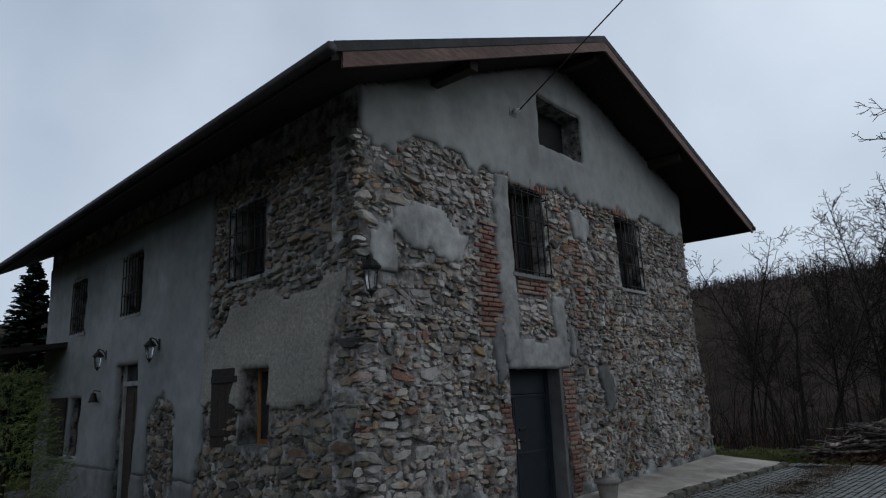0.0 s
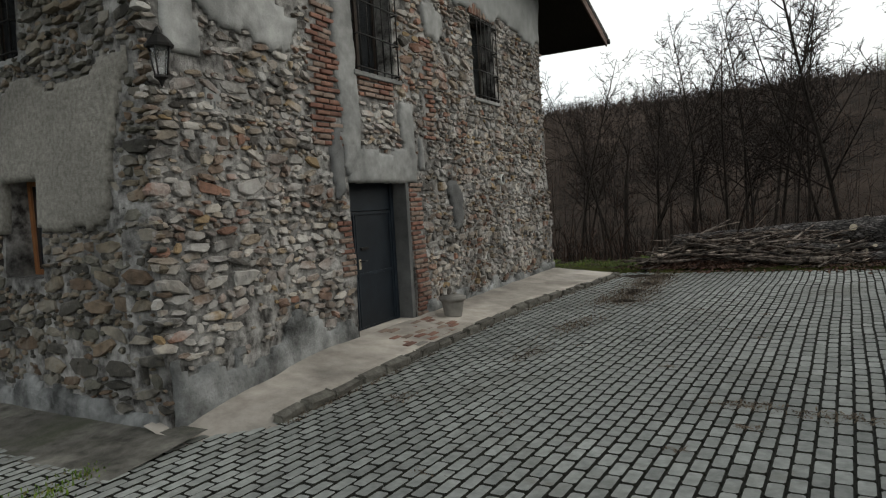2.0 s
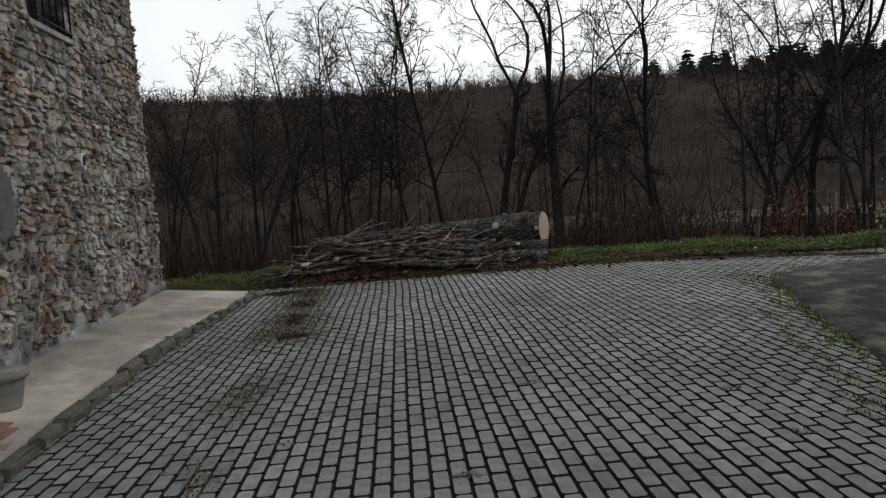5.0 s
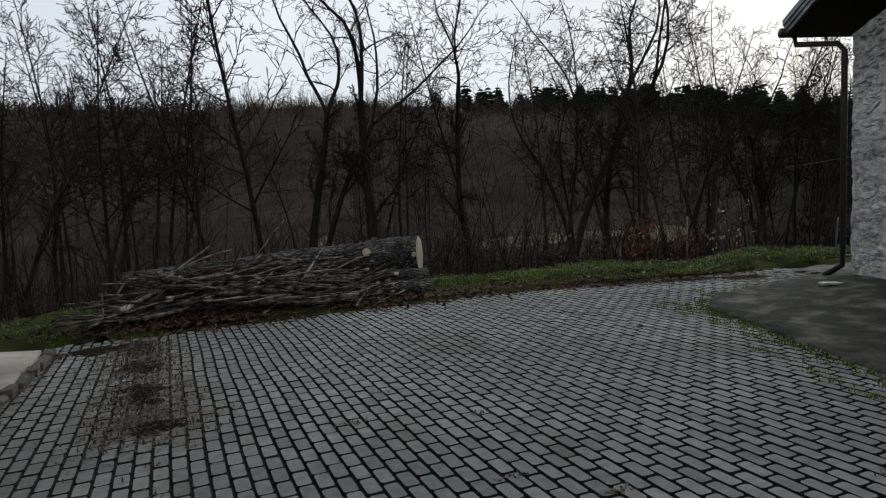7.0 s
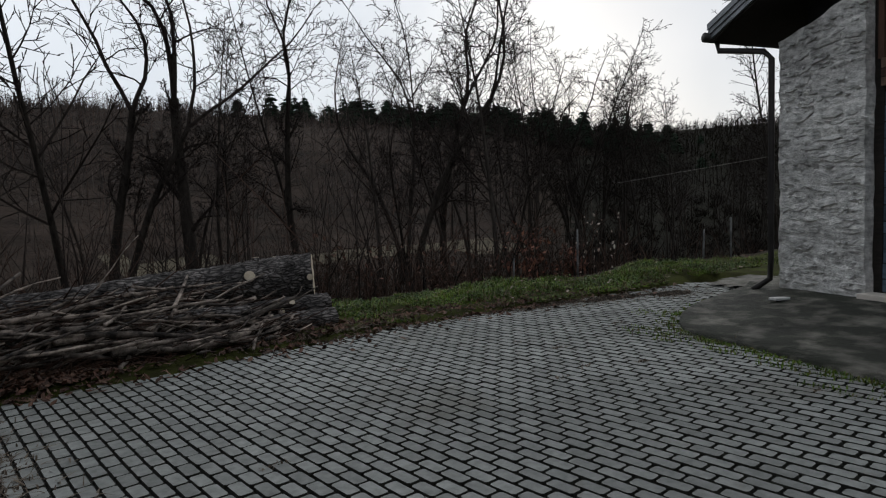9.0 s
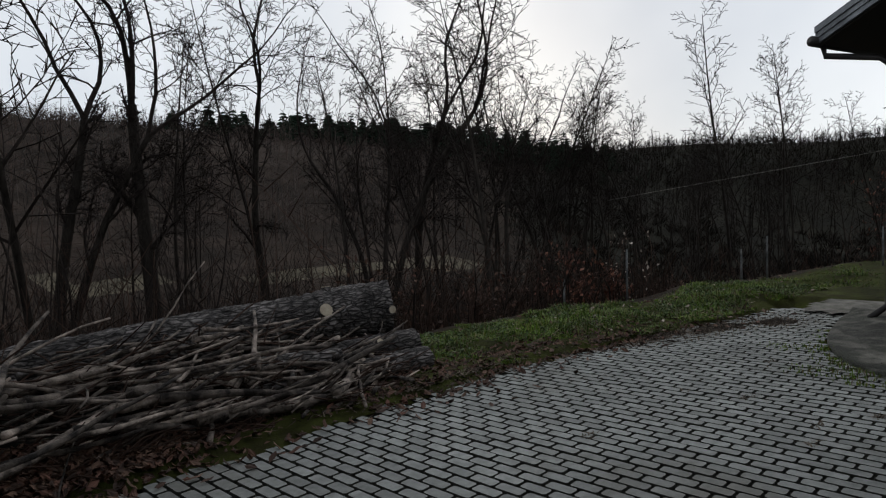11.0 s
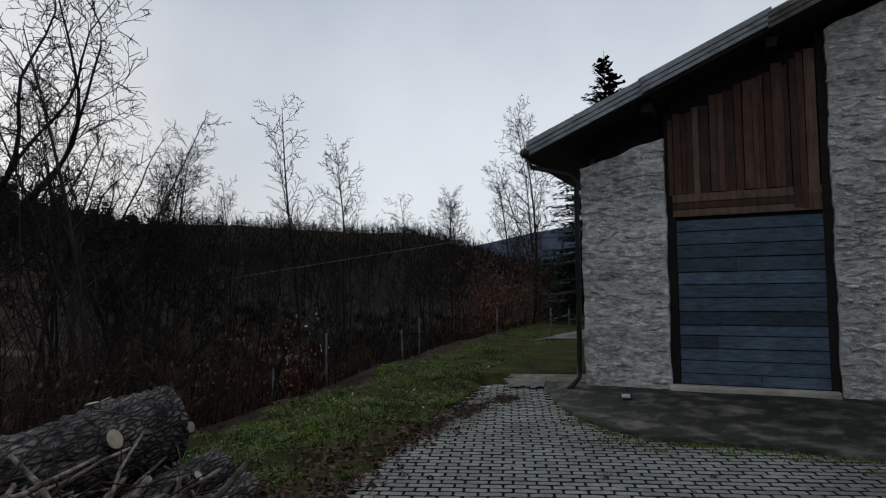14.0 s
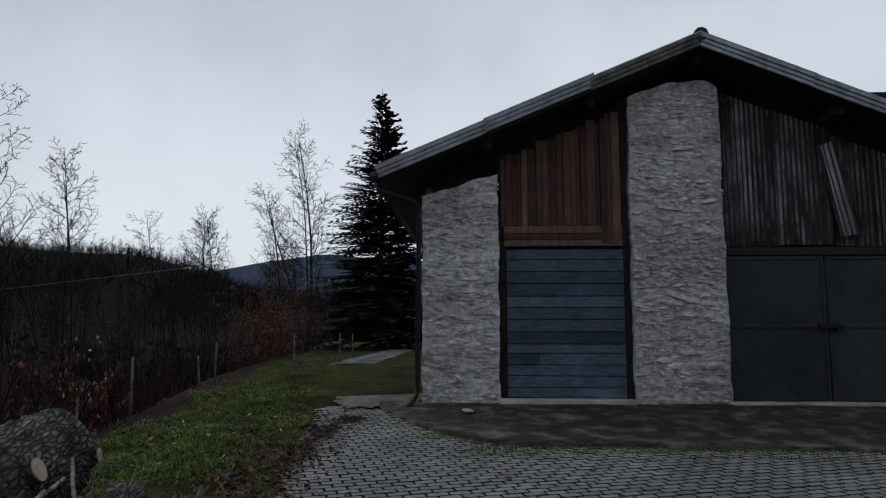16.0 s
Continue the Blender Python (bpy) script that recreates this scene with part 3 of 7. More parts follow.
part("pier", pier(13.2, 14.55, 0.2), None, barn, "rough whitewashed stone pier", BARN)
part("pier", pier(9.28, 10.88), None, barn, "rough whitewashed stone pier", BARN)
part("pier", pier(4.9, 5.85), None, barn, "rough whitewashed stone pier", BARN)
part("wall_side", boxed(FRONT + 0.6, 9.5, 14.0, 14.53, -0.4, 4.0), WHITEWASH, barn, "", BARN)
part("wall_far_side", boxed(FRONT + 0.6, 9.5, 4.9, 5.4, -0.4, 4.0), WHITEWASH, barn, "", BARN)
part("wall_back", boxed(9.5, 10.0, 4.9, 14.53, -0.4, 4.0), WHITEWASH, barn, "", BARN)
BX0, BX1 = 0.32, 10.3
for sg, ye in ((1, B_EAVE), (-1, B_FAR)):
    # As on the house, shade below the roof is in the board colour.
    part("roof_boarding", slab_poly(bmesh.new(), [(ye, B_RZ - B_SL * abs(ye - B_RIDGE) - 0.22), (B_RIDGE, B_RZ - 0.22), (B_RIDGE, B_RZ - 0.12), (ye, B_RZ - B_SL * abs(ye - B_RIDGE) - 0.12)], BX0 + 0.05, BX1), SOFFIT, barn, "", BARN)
    part("roof_covering", slab_poly(bmesh.new(), [(ye + sg * 0.06, B_RZ - B_SL * abs(ye - B_RIDGE) - 0.14), (B_RIDGE, B_RZ - 0.118), (B_RIDGE, B_RZ - 0.02), (ye + sg * 0.06, B_RZ - B_SL * abs(ye - B_RIDGE) - 0.04)], BX0 + 0.02, BX1), TILE, barn, "", BARN)

# ---- house: plaster patches, stones, bricks ----
def in_holes(u, z, holes, pad=0.03):
    return any(h[0] - pad < u < h[1] + pad and h[2] - pad < z < h[3] + pad for h in holes)


def ragged(u, z, s=2.3, a=0.12):
    return a * wob(u, z, 9.1, s) + 0.5 * a * wob(u, z, 4.4, s * 3.1)


def gable_plaster(y, z):
    return z > 4.98 + 0.1 * smooth01((y - 10) / 3) - 0.1 * (y < 6) + ragged(y, z, 1.6, 0.22)


def window_strip(y, z):
    e = ragged(y, z)
    return (8.0 + e < y < 8.4 and 2.0 < z < 5.0) or (8.1 < y < 9.9 + e and 1.92 < z < 2.32 + e) or (9.45 + e < y < 9.85 + e and 2.2 < z < 3.1 + e) or (10.0 + e < y < 10.3 + e and 2.1 < z < 2.6)


def smear(y, z):
    e = ragged(y, z, 1.9, 0.35)
    return math.hypot((y - 6.5) / 0.75, (z - 3.75) / 0.32) < 1 + e * 1.6 or math.hypot((y - 10.6) / 0.35, (z - 4.5) / 0.3) < 1 + e * 1.5 or math.hypot((y - 5.55) / 0.2, (z - 3.35) / 0.4) < 1 + e * 1.5


def dark_smear(y, z):
    e = ragged(y, z, 2.4, 0.4)
    return math.hypot((y - 11.15) / 0.27, (z - 1.55) / 0.42) < 1 + e or math.hypot((y - 7.9) / 0.14, (z - 2.2) / 0.5) < 1 + e


def base_cement(y, z):
    return z < 0.08 + 0.18 * smooth01((8.1 - y) / 1.5) + ragged(y, z, 1.4, 0.34) and y < 8.05 or (z < 0.0 + ragged(y, z, 1.2, 0.25) and y > 9.9)


def long_plaster(x, z):
    arch = -11.5 < x < -10.4 + ragged(x, z) and z < 1.74 - 0.35 * abs(x + 10.95) ** 2 * 3 + ragged(x, z)
    return x < -9.38 + ragged(x, z, 1.3, 0.12) + 0.25 * smooth01((1.0 - z) / 0.6) * -1 and not arch


def plinth(x, z):
    return long_plaster(x, z) and z < 0.44


def roughcast(x, z):
    right = -6.42 + 0.3 * (z - 1.5) + ragged(x, z, 1.5, 0.12)
    top = 2.62 + 0.45 * smooth01((x + 9.4) / 1.8) + ragged(x, z, 1.5, 0.2)
    return -9.45 < x < right and 1.56 + ragged(x, z) < z < top


def south_foot(x, z):
    return z < -0.05 + ragged(x, z, 1.2, 0.3) and x > -9.8


def patch_mesh(name, surf, u0, u1, z0, z1, inside, holes, out, step):
    """A coat of plaster on a wall: a thin layer with a ragged rim."""
    nu, nz = int((u1 - u0) / step), int((z1 - z0) / step)
    on = [[inside(u0 + (i + 0.5) * step, z0 + (j + 0.5) * step) and not in_holes(u0 + (i + 0.5) * step, z0 + (j + 0.5) * step, holes, 0.0) for i in range(nu)] for j in range(nz)]
    verts, faces, ids = [], [], {}

    def vid(i, j, deep):
        key = (i, j, deep)
        if key not in ids:
            u, z = u0 + i * step, z0 + j * step
            full = all(0 <= a < nu and 0 <= b < nz and on[b][a] for a in (i - 1, i) for b in (j - 1, j))
            u += 0.0 if full else 0.4 * step * wob(u, z, 2.2, 9)
            z += 0.0 if full else 0.4 * step * wob(u, z, 7.7, 9)
            o = -0.06 if deep else out * (1.0 if full else 0.55) + 0.008 * wob(u, z, 3.3, 3.5)
            ids[key] = len(verts)
            verts.append(surf(u, z, o))
        return ids[key]
    for j in range(nz):
        for i in range(nu):
            if not on[j][i]:
                continue
            faces.append((vid(i, j, 0), vid(i + 1, j, 0), vid(i + 1, j + 1, 0), vid(i, j + 1, 0)))
            for di, dj, a, b in ((0, -1, (i, j), (i + 1, j)), (1, 0, (i + 1, j), (i + 1, j + 1)), (0, 1, (i + 1, j + 1), (i, j + 1)), (-1, 0, (i, j + 1), (i, j))):
                p, q = i + di, j + dj
                if not (0 <= p < nu and 0 <= q < nz and on[q][p]):
                    faces.append((vid(*a, 0), vid(*a, 1), vid(*b, 1), vid(*b, 0)))
    me = mesh_from(name, verts, faces, RENDER)
    bmm = bmesh.new()
    bmm.from_mesh(me)
    bmesh.ops.recalc_face_normals(bmm, faces=bmm.faces)
    return bmm


gable = lambda y, z: gable_plaster(y, z) and z < roof_under(y) - 0.03
part("gable_plaster", patch_mesh("gable_plaster", east, 5.2, 15.88, 4.7, 7.7, gable, EAST_HOLES, 0.045, 0.06), RENDER, wall_east, "smooth grey cement plaster", HOUSE, smooth=True)
for box_, coat in (((7.7, 8.42, 2.0, 5.1), PATCH), ((8.1, 10.15, 1.86, 2.5), PATCH), ((9.2, 10.1, 2.35, 3.3), PATCH), ((5.3, 7.6, 3.1, 4.4), PATCH), ((10.1, 11.2, 3.9, 5.0), PATCH)):
    part("plaster_patch", patch_mesh("plaster_patch", east, *box_, lambda y, z: (window_strip(y, z) or smear(y, z)) and not gable_plaster(y, z), EAST_HOLES, 0.05, 0.05), coat, wall_east, "pale cement patch", HOUSE, smooth=True)
part("plaster_patch", patch_mesh("plaster_patch", east, 10.6, 11.8, 0.8, 2.3, dark_smear, EAST_HOLES, 0.055, 0.05), PLINTH, wall_east, "dark cement blotch", HOUSE, smooth=True)
part("plaster_patch", patch_mesh("plaster_patch", east, 7.6, 8.0, 1.4, 2.9, lambda y, z: dark_smear(y, z) and not window_strip(y, z), EAST_HOLES, 0.055, 0.05), PLINTH, wall_east, "dark cement blotch", HOUSE, smooth=True)
part("cement_foot", patch_mesh("cement_foot", east, 5.2, 15.9, -0.45, 0.8, base_cement, EAST_HOLES, 0.07, 0.06), FOOT, wall_east, "smeared cement wall foot", HOUSE, smooth=True)
# This coat is coloured darker than the gable's, for the eave shade.
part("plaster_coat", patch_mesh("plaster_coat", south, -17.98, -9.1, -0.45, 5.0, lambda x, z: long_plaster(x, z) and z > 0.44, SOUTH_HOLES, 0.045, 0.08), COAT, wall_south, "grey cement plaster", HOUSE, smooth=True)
part("plinth", patch_mesh("plinth", south, -17.98, -9.1, -0.45, 0.44, plinth, SOUTH_HOLES, 0.06, 0.08), PLINTH, wall_south, "dark damp cement plinth", HOUSE, smooth=True)
part("roughcast", patch_mesh("roughcast", south, -9.5, -5.7, 1.3, 3.4, roughcast, SOUTH_HOLES, 0.06, 0.05), PEBBLE, wall_south, "pebbly roughcast plaster", HOUSE, smooth=True)
part("cement_foot", patch_mesh("cement_foot", south, -9.9, -5.8, -0.45, 0.6, south_foot, SOUTH_HOLES, 0.07, 0.06), FOOT, wall_south, "smeared cement wall foot", HOUSE, smooth=True)


def stone_data(verts, faces, surf, uc, zc, w, h, tall, rng):
    """One split stone: an uneven polygon with a broken, nearly flat face."""
    n = 7
    b = len(verts)
    ang0, shear, lean = rng.uniform(0, 0.9), rng.uniform(-0.35, 0.35), rng.gauss(0, 0.16)
    ring = []
    for k in range(n):
        t = 2 * math.pi * (k + rng.uniform(-0.28, 0.28)) / n + ang0
        c, s = math.cos(t), math.sin(t)
        r = (abs(c) ** 4 + abs(s) ** 4) ** -0.25 * rng.uniform(0.74, 1.07)
        ring.append((0.5 * w * r * c + shear * 0.5 * h * s, 0.5 * h * r * s + lean * 0.5 * w * r * c))
    tu, tz = rng.uniform(-0.5, 0.5) * tall / max(w, 0.08), rng.uniform(-0.7, 0.5) * tall / max(h, 0.06)
    for scale, out in ((1.0, -0.03), (0.96, tall * 0.6), (0.8, tall)):
        for du, dz in ring:
            lift = tu * du + tz * dz + rng.uniform(-0.2, 0.2) * tall if out > 0 else 0
            verts.append(surf(uc + du * scale, zc + dz * scale, max(out + lift, 0.004) if out > 0 else out))
    for r in range(2):
        for k in range(n):
            k2 = (k + 1) % n
            faces.append((b + r * n + k, b + r * n + k2, b + (r + 1) * n + k2, b + (r + 1) * n + k))
    verts.append(surf(uc + rng.uniform(-0.2, 0.2) * w, zc + rng.uniform(-0.2, 0.2) * h, tall * rng.uniform(0.85, 1.25)))
    for k in range(n):
        faces.append((b + 2 * n + k, b + 2 * n + (k + 1) % n, b + 3 * n))


def chips(u0, u1, z0, z1, keep, n, seed):
    """Small stones wedged into the mortar between the larger ones."""
    rng = random.Random(seed)
    out = []
    for i in range(n):
        u, z = rng.uniform(u0, u1), rng.uniform(z0, z1)
        h = rng.uniform(0.025, 0.06)
        if keep(u, z) and keep(u - 0.05, z) and keep(u + 0.05, z):
            out.append((u, z, h * rng.uniform(1.0, 2.4), h, rng.uniform(0.008, 0.032)))
    return out


def lay_stones(surf, u0, u1, z0, z1, keep, seed):
    """Uneven courses of rubble; keep(u, z) says where a stone shows."""
    rng = random.Random(seed)
    out, z = [], z0
    while z < z1:
        h = rng.uniform(0.05, 0.11) if rng.random() < 0.78 else rng.uniform(0.12, 0.18)
        u = u0 + rng.uniform(0, 0.1)
        while u < u1:
            w = h * rng.uniform(1.0, 3.0)
            if rng.random() < 0.14:
                w = h * rng.uniform(0.6, 0.9)
            uc = u + w / 2
            zc = z + h / 2 + 0.1 * wob(uc, z, 5, 0.9) + 0.05 * wob(uc, z, 8, 2.6) + rng.uniform(-0.02, 0.02)
            hh = h * rng.uniform(0.72, 1.12)
            if uc + w / 2 < u1 + 0.02 and keep(uc, zc) and keep(uc - 0.42 * w, zc) and keep(uc + 0.42 * w, zc) and keep(uc, zc + 0.4 * hh) and keep(uc, zc - 0.4 * hh) and rng.random() > 0.03:
                out.append((uc, zc, w * 0.97, hh * 0.99, rng.uniform(0.01, 0.058)))
            u += w + rng.uniform(0.0, 0.022)
        z += h + rng.uniform(-0.005, 0.014)
    return out


def brick_zone(y, z):
    e = ragged(y, z)
    return (7.5 + e < y < 8.0 + e * 0.4 and 2.35 < z < 4.1 + e) or (9.62 < y < 9.95 + e * 0.6 and -0.2 < z < 1.9) or (7.86 + e * 0.5 < y < 8.1 and 0.7 < z < 1.45) or (8.3 < y < 9.55 and 4.86 < z < 5.1) or (12.1 < y < 13.3 and 4.98 < z < 5.2) or (8.45 < y < 9.3 and 3.05 + e < z < 3.35) or (10.3 + e < y < 10.55 and 2.6 < z < 4.2)


def bare(u, z):
    return wob(u, z, 12.5, 0.9) + 0.5 * wob(u, z, 3.5, 2.6) > 0.6


def east_keep(y, z):
    return not (bare(y, z) or in_holes(y, z, EAST_HOLES, 0.02) or gable_plaster(y, z) or window_strip(y, z) or smear(y, z) or dark_smear(y, z) or base_cement(y, z) or brick_zone(y, z)) and z < roof_under(y) - 0.1


def south_keep(x, z):
    return not (in_holes(x, z, SOUTH_HOLES, 0.03) or long_plaster(x, z) or roughcast(x, z) or south_foot(x, z)) and z < 4.95


def put_stones(wall, surf, placed, near, seed, material):
    rng = random.Random(seed)
    v, f, count = [], [], 0
    for s in placed:
        if near(s) and count < 300:
            v1, f1 = [], []
            stone_data(v1, f1, surf, *s, rng)
            part("stone", mesh_from("stone", v1, f1, material), None, wall, "", HOUSE)
            count += 1
        else:
            stone_data(v, f, surf, *s, rng)
    part("stonework", mesh_from("stonework", v, f, material), None, wall, "rough grey and brown rubble stones", HOUSE, kind="stuff")


def lay_bricks(surf, zones, seed):
    rng = random.Random(seed)
    v, f = [], []
    for u0, u1, z0, z1, upright, keep in zones:
        bw, bh = (0.065, 0.22) if upright else (0.24, 0.065)
        z, row = z0, 0
        while z < z1:
            u = u0 - (bw / 2 if row % 2 and not upright else 0)
            while u < u1:
                a, c = max(u, u0), min(u + bw, u1)
                if c - a > 0.04 and keep((a + c) / 2, z + bh / 2):
                    b, t, o = len(v), rng.uniform(0.018, 0.045), 0.006
                    dz = 0.006 * wob(u, z, 2, 8)
                    for sc, out in ((0.0, -0.03), (0.002, t - 0.006), (0.012, t)):
                        for uu, zz in ((a + o + sc, z + o + sc), (c - o - sc, z + o + sc), (c - o - sc, z + bh - o - sc), (a + o + sc, z + bh - o - sc)):
                            v.append(surf(uu, zz + dz + rng.uniform(-0.003, 0.003), out))
                    for r in (0, 4):
                        for k in range(4):
                            f.append((b + r + k, b + r + (k + 1) % 4, b + r + 4 + (k + 1) % 4, b + r + 4 + k))
                    f.append((b + 8, b + 9, b + 10, b + 11))
                u += bw
            z += bh + 0.008
            row += 1
    return mesh_from("brickwork", v, f, BRICK)


ok = lambda u, z: not in_holes(u, z, EAST_HOLES, 0.0)
zone = lambda u, z: brick_zone(u, z) and ok(u, z) and not window_strip(u, z)
part("brickwork", lay_bricks(east, [(7.3, 8.1, 2.3, 4.2, False, zone), (9.63, 10.0, -0.2, 1.88, False, zone), (7.8, 8.09, 0.7, 1.45, False, zone), (8.3, 9.55, 4.87, 5.05, True, ok), (12.1, 13.25, 4.99, 5.18, True, ok), (8.45, 9.3, 3.0, 3.36, False, zone), (10.2, 10.6, 2.6, 4.2, False, zone)], 5), None, wall_east, "old red brick infill", HOUSE, kind="stuff")

# house: walkway along the east face, with brick threshold and kerb
def walk_z(t):
    return -0.1 - 0.11 * t


def build_walkway():
    ob = thing("walkway", HOUSE @ pose(-5.0, 10.5, -0.2), "pale concrete walkway with crumbling kerb beside the house", "walkway", kind="structure")
    v, f = [], []
    ys = np.arange(4.75, 16.1, 0.15)
    for y in ys:
        inner = CORNER_X + 0.1
        edge = -4.74 + 0.55 * smooth01((y - 11) / 5) - 0.5 * smooth01((5.5 - y) / 0.7) + 0.03 * wob(y, 0, 0, 1.5)
        for t in np.linspace(0, 1, 9):
            v.append((inner + (edge - inner) * t, y, walk_z(t) - 0.1 * (1 - smooth01((y - 4.7) / 1.1)) + 0.012 * wob(y, t * 2, 3, 1.8)))
        loose = smooth01((5.7 - y) / 0.4)
        v.append((edge + 0.02 + 0.22 * loose, y, -0.42 + (0.42 + plane_z(edge) - 0.01) * loose))
    for j in range(len(ys) - 1):
        for i in range(9):
            a = j * 10 + i
            f.append((a, a + 1, a + 11, a + 10))
    f.append(tuple(range(0, 10)) + ())
    part("walkway_slab", mesh_from("walkway_slab", v, f, CONCRETE), None, ob, "", HOUSE, smooth=True)
    rng = random.Random(3)
    y = 5.4
    while y < 15.9:
        ln = rng.uniform(0.3, 0.62)
        e = -4.74 + 0.55 * smooth01((y - 11) / 5)
        kerb = boxed(-0.055, 0.06, 0.01, ln - 0.012, -0.25, 0.0, 0.02)
        for vv in kerb.verts:
            vv.co += Vector((rng.uniform(-0.02, 0.016), rng.uniform(-0.01, 0.01), rng.uniform(-0.028, 0.012)))
        part("kerb_stone", kerb, WORN, ob, "", HOUSE @ pose(e + 0.075, y, -0.2 + rng.uniform(-0.02, 0.012), rng.uniform(-1, 1), rng.uniform(-4, 4), -3 * (y > 11) + rng.uniform(-1.5, 1.5)))
        y += ln
    for r in range(8):
        for k in range(5):
            x0 = -5.52 + r * 0.1
            if rng.random() < 0.9:
                br = boxed(-0.043, 0.043, 0.008, 0.23, -0.05, 0.0, 0.008)
                t = (x0 + 5.62) / 0.9
                part("threshold_brick", br, BRICK if rng.random() < 0.78 else STONE, ob, "", HOUSE @ pose(x0, 8.05 + k * 0.3 + (r % 2) * 0.12 + rng.uniform(-0.02, 0.02), walk_z(t) + 0.004 + rng.uniform(-0.012, 0.006), rng.uniform(-2, 2), 6, rng.uniform(-4, 4)))
    v, f = [], []
    xs = np.arange(-18.2, -4.99, 0.2)
    for x in xs:
        yw = CORNER_Y + SKEW * (CORNER_X - x) - 0.2
        for t in np.linspace(0, 1, 6):
            v.append((x, yw - (0.66 + 0.12 * wob(x, 1, 0, 0.8)) * t, max(-0.29 - 0.06 * t - 0.006 * min(0, x + 9), plane_z(x) + 0.06 - 0.05 * t) + 0.01 * wob(x, t, 0, 2)))
        v.append((x, yw - 0.98 - 0.06 * wob(x, 4, 0, 2.0), plane_z(x) - 0.012))
    for j in range(len(xs) - 1):
        for i in range(6):
            a = j * 7 + i
            f.append((a, a + 7, a + 8, a + 1))
    part("apron_slab", mesh_from("apron_slab", v, f, WORN), None, ob, "worn brown concrete strip", HOUSE, smooth=True)


build_walkway()


# house: windows, doors, grilles
def grille(parent, fm, u0, u1, z0, z1, nv, nh, out, swap):
    """Iron bars before an opening; swap: the wall runs along x."""
    put = (lambda u, o, z: Vector((u, -o, z))) if swap else (lambda u, o, z: Vector((o, u, z)))
    for i in range(nv):
        u = u0 + (u1 - u0) * i / (nv - 1)
        part("bar", tube("bar", [put(u, out, z0), put(u, out, z1)], 0.011, IRON, 6), None, parent, "", fm)
    for j in range(nh):
        z = z0 + 0.06 + (z1 - z0 - 0.12) * j / (nh - 1)
        part("crossbar", tube("crossbar", [put(u0 - 0.04, -0.04, z), put(u0 - 0.04, out, z), put(u1 + 0.04, out, z), put(u1 + 0.04, -0.04, z)], 0.013, IRON, 6), None, parent, "", fm)


def window(fm, u0, u1, z0, z1, inset, swap, bars, frame_mat, label, sill=True, nv=6, nh=4):
    w = thing("window", house.matrix_basis.inverted() @ fm @ (pose((u0 + u1) / 2, 0, z0) if swap else pose(0, (u0 + u1) / 2, z0)), label, "")
    w.parent = house
    if "category" in w:
        del w["category"]
    bx = (lambda a, b, c, d, e, g, bev=0.006: boxed(a, b, -d, -c, e, g, bev)) if swap else (lambda a, b, c, d, e, g, bev=0.006: boxed(c, d, a, b, e, g, bev))
    t = 0.06
    part("window_frame", bx(u0, u0 + t, -inset - 0.05, -inset, z0, z1), frame_mat, w, "", fm)
    part("window_frame", bx(u1 - t, u1, -inset - 0.05, -inset, z0, z1), frame_mat, w, "", fm)
    part("window_frame", bx(u0 + t, u1 - t, -inset - 0.05, -inset, z0, z0 + t), frame_mat, w, "", fm)
    part("window_frame", bx(u0 + t, u1 - t, -inset - 0.05, -inset, z1 - t, z1), frame_mat, w, "", fm)
    part("mullion", bx((u0 + u1) / 2 - 0.035, (u0 + u1) / 2 + 0.035, -inset - 0.048, -inset + 0.006, z0 + t, z1 - t), frame_mat, w, "", fm)
    part("pane", bx(u0 + t, u1 - t, -inset - 0.035, -inset - 0.027, z0 + t, z1 - t, 0), GLASS, w, "", fm)
    if sill:
        part("window_sill", bx(u0 - 0.1, u1 + 0.1, -0.2, 0.07, z0 - 0.07, z0 - 0.002, 0.012), PATCH, w, "", fm)
    if bars:
        grille(w, fm, u0 + 0.03, u1 - 0.03, z0 - 0.02, z1 - 0.05, nv, nh, 0.09, swap)
    return w


def at_east(z):
    return HOUSE @ pose(CORNER_X + 0.1 * batter(z), 0, 0)


def at_south(x, z):
    return HOUSE @ pose(x, 0, 0) @ pose(0, CORNER_Y + SKEW * (CORNER_X - x) - 0.3 * batter(z), 0, 0, 0, -math.degrees(math.atan(SKEW))) @ pose(-x, 0, 0)


window(at_east(4), 8.42, 9.42, 3.4, 4.86, 0.28, False, True, DARKWOOD, "barred window with dark wooden frame")
window(at_east(4), 12.2, 13.15, 3.48, 4.98, 0.28, False, True, DARKWOOD, "barred window with dark wooden frame")
window(at_south(-8.15, 4), -8.7, -7.73, 3.36, 4.5, 0.25, True, True, DARKWOOD, "barred upstairs window under the eave")
window(at_south(-12.5, 4), -12.95, -12.15, 3.3, 4.5, 0.2, True, True, DARKWOOD, "barred upstairs window in grey plaster")
window(at_south(-15.5, 4), -15.95, -15.15, 3.2, 4.4, 0.2, True, True, DARKWOOD, "barred upstairs window in grey plaster")
low = window(at_south(-7.8, 1.5), -8.16, -7.38, 1.03, 2.07, 0.16, True, False, PALEWOOD, "ground-floor window with reddish wooden frame and open shutter")
low2 = window(at_south(-15.3, 1.2), -15.7, -14.9, 0.62, 1.81, 0.16, True, False, DARKWOOD, "ground-floor window with dark open shutter")


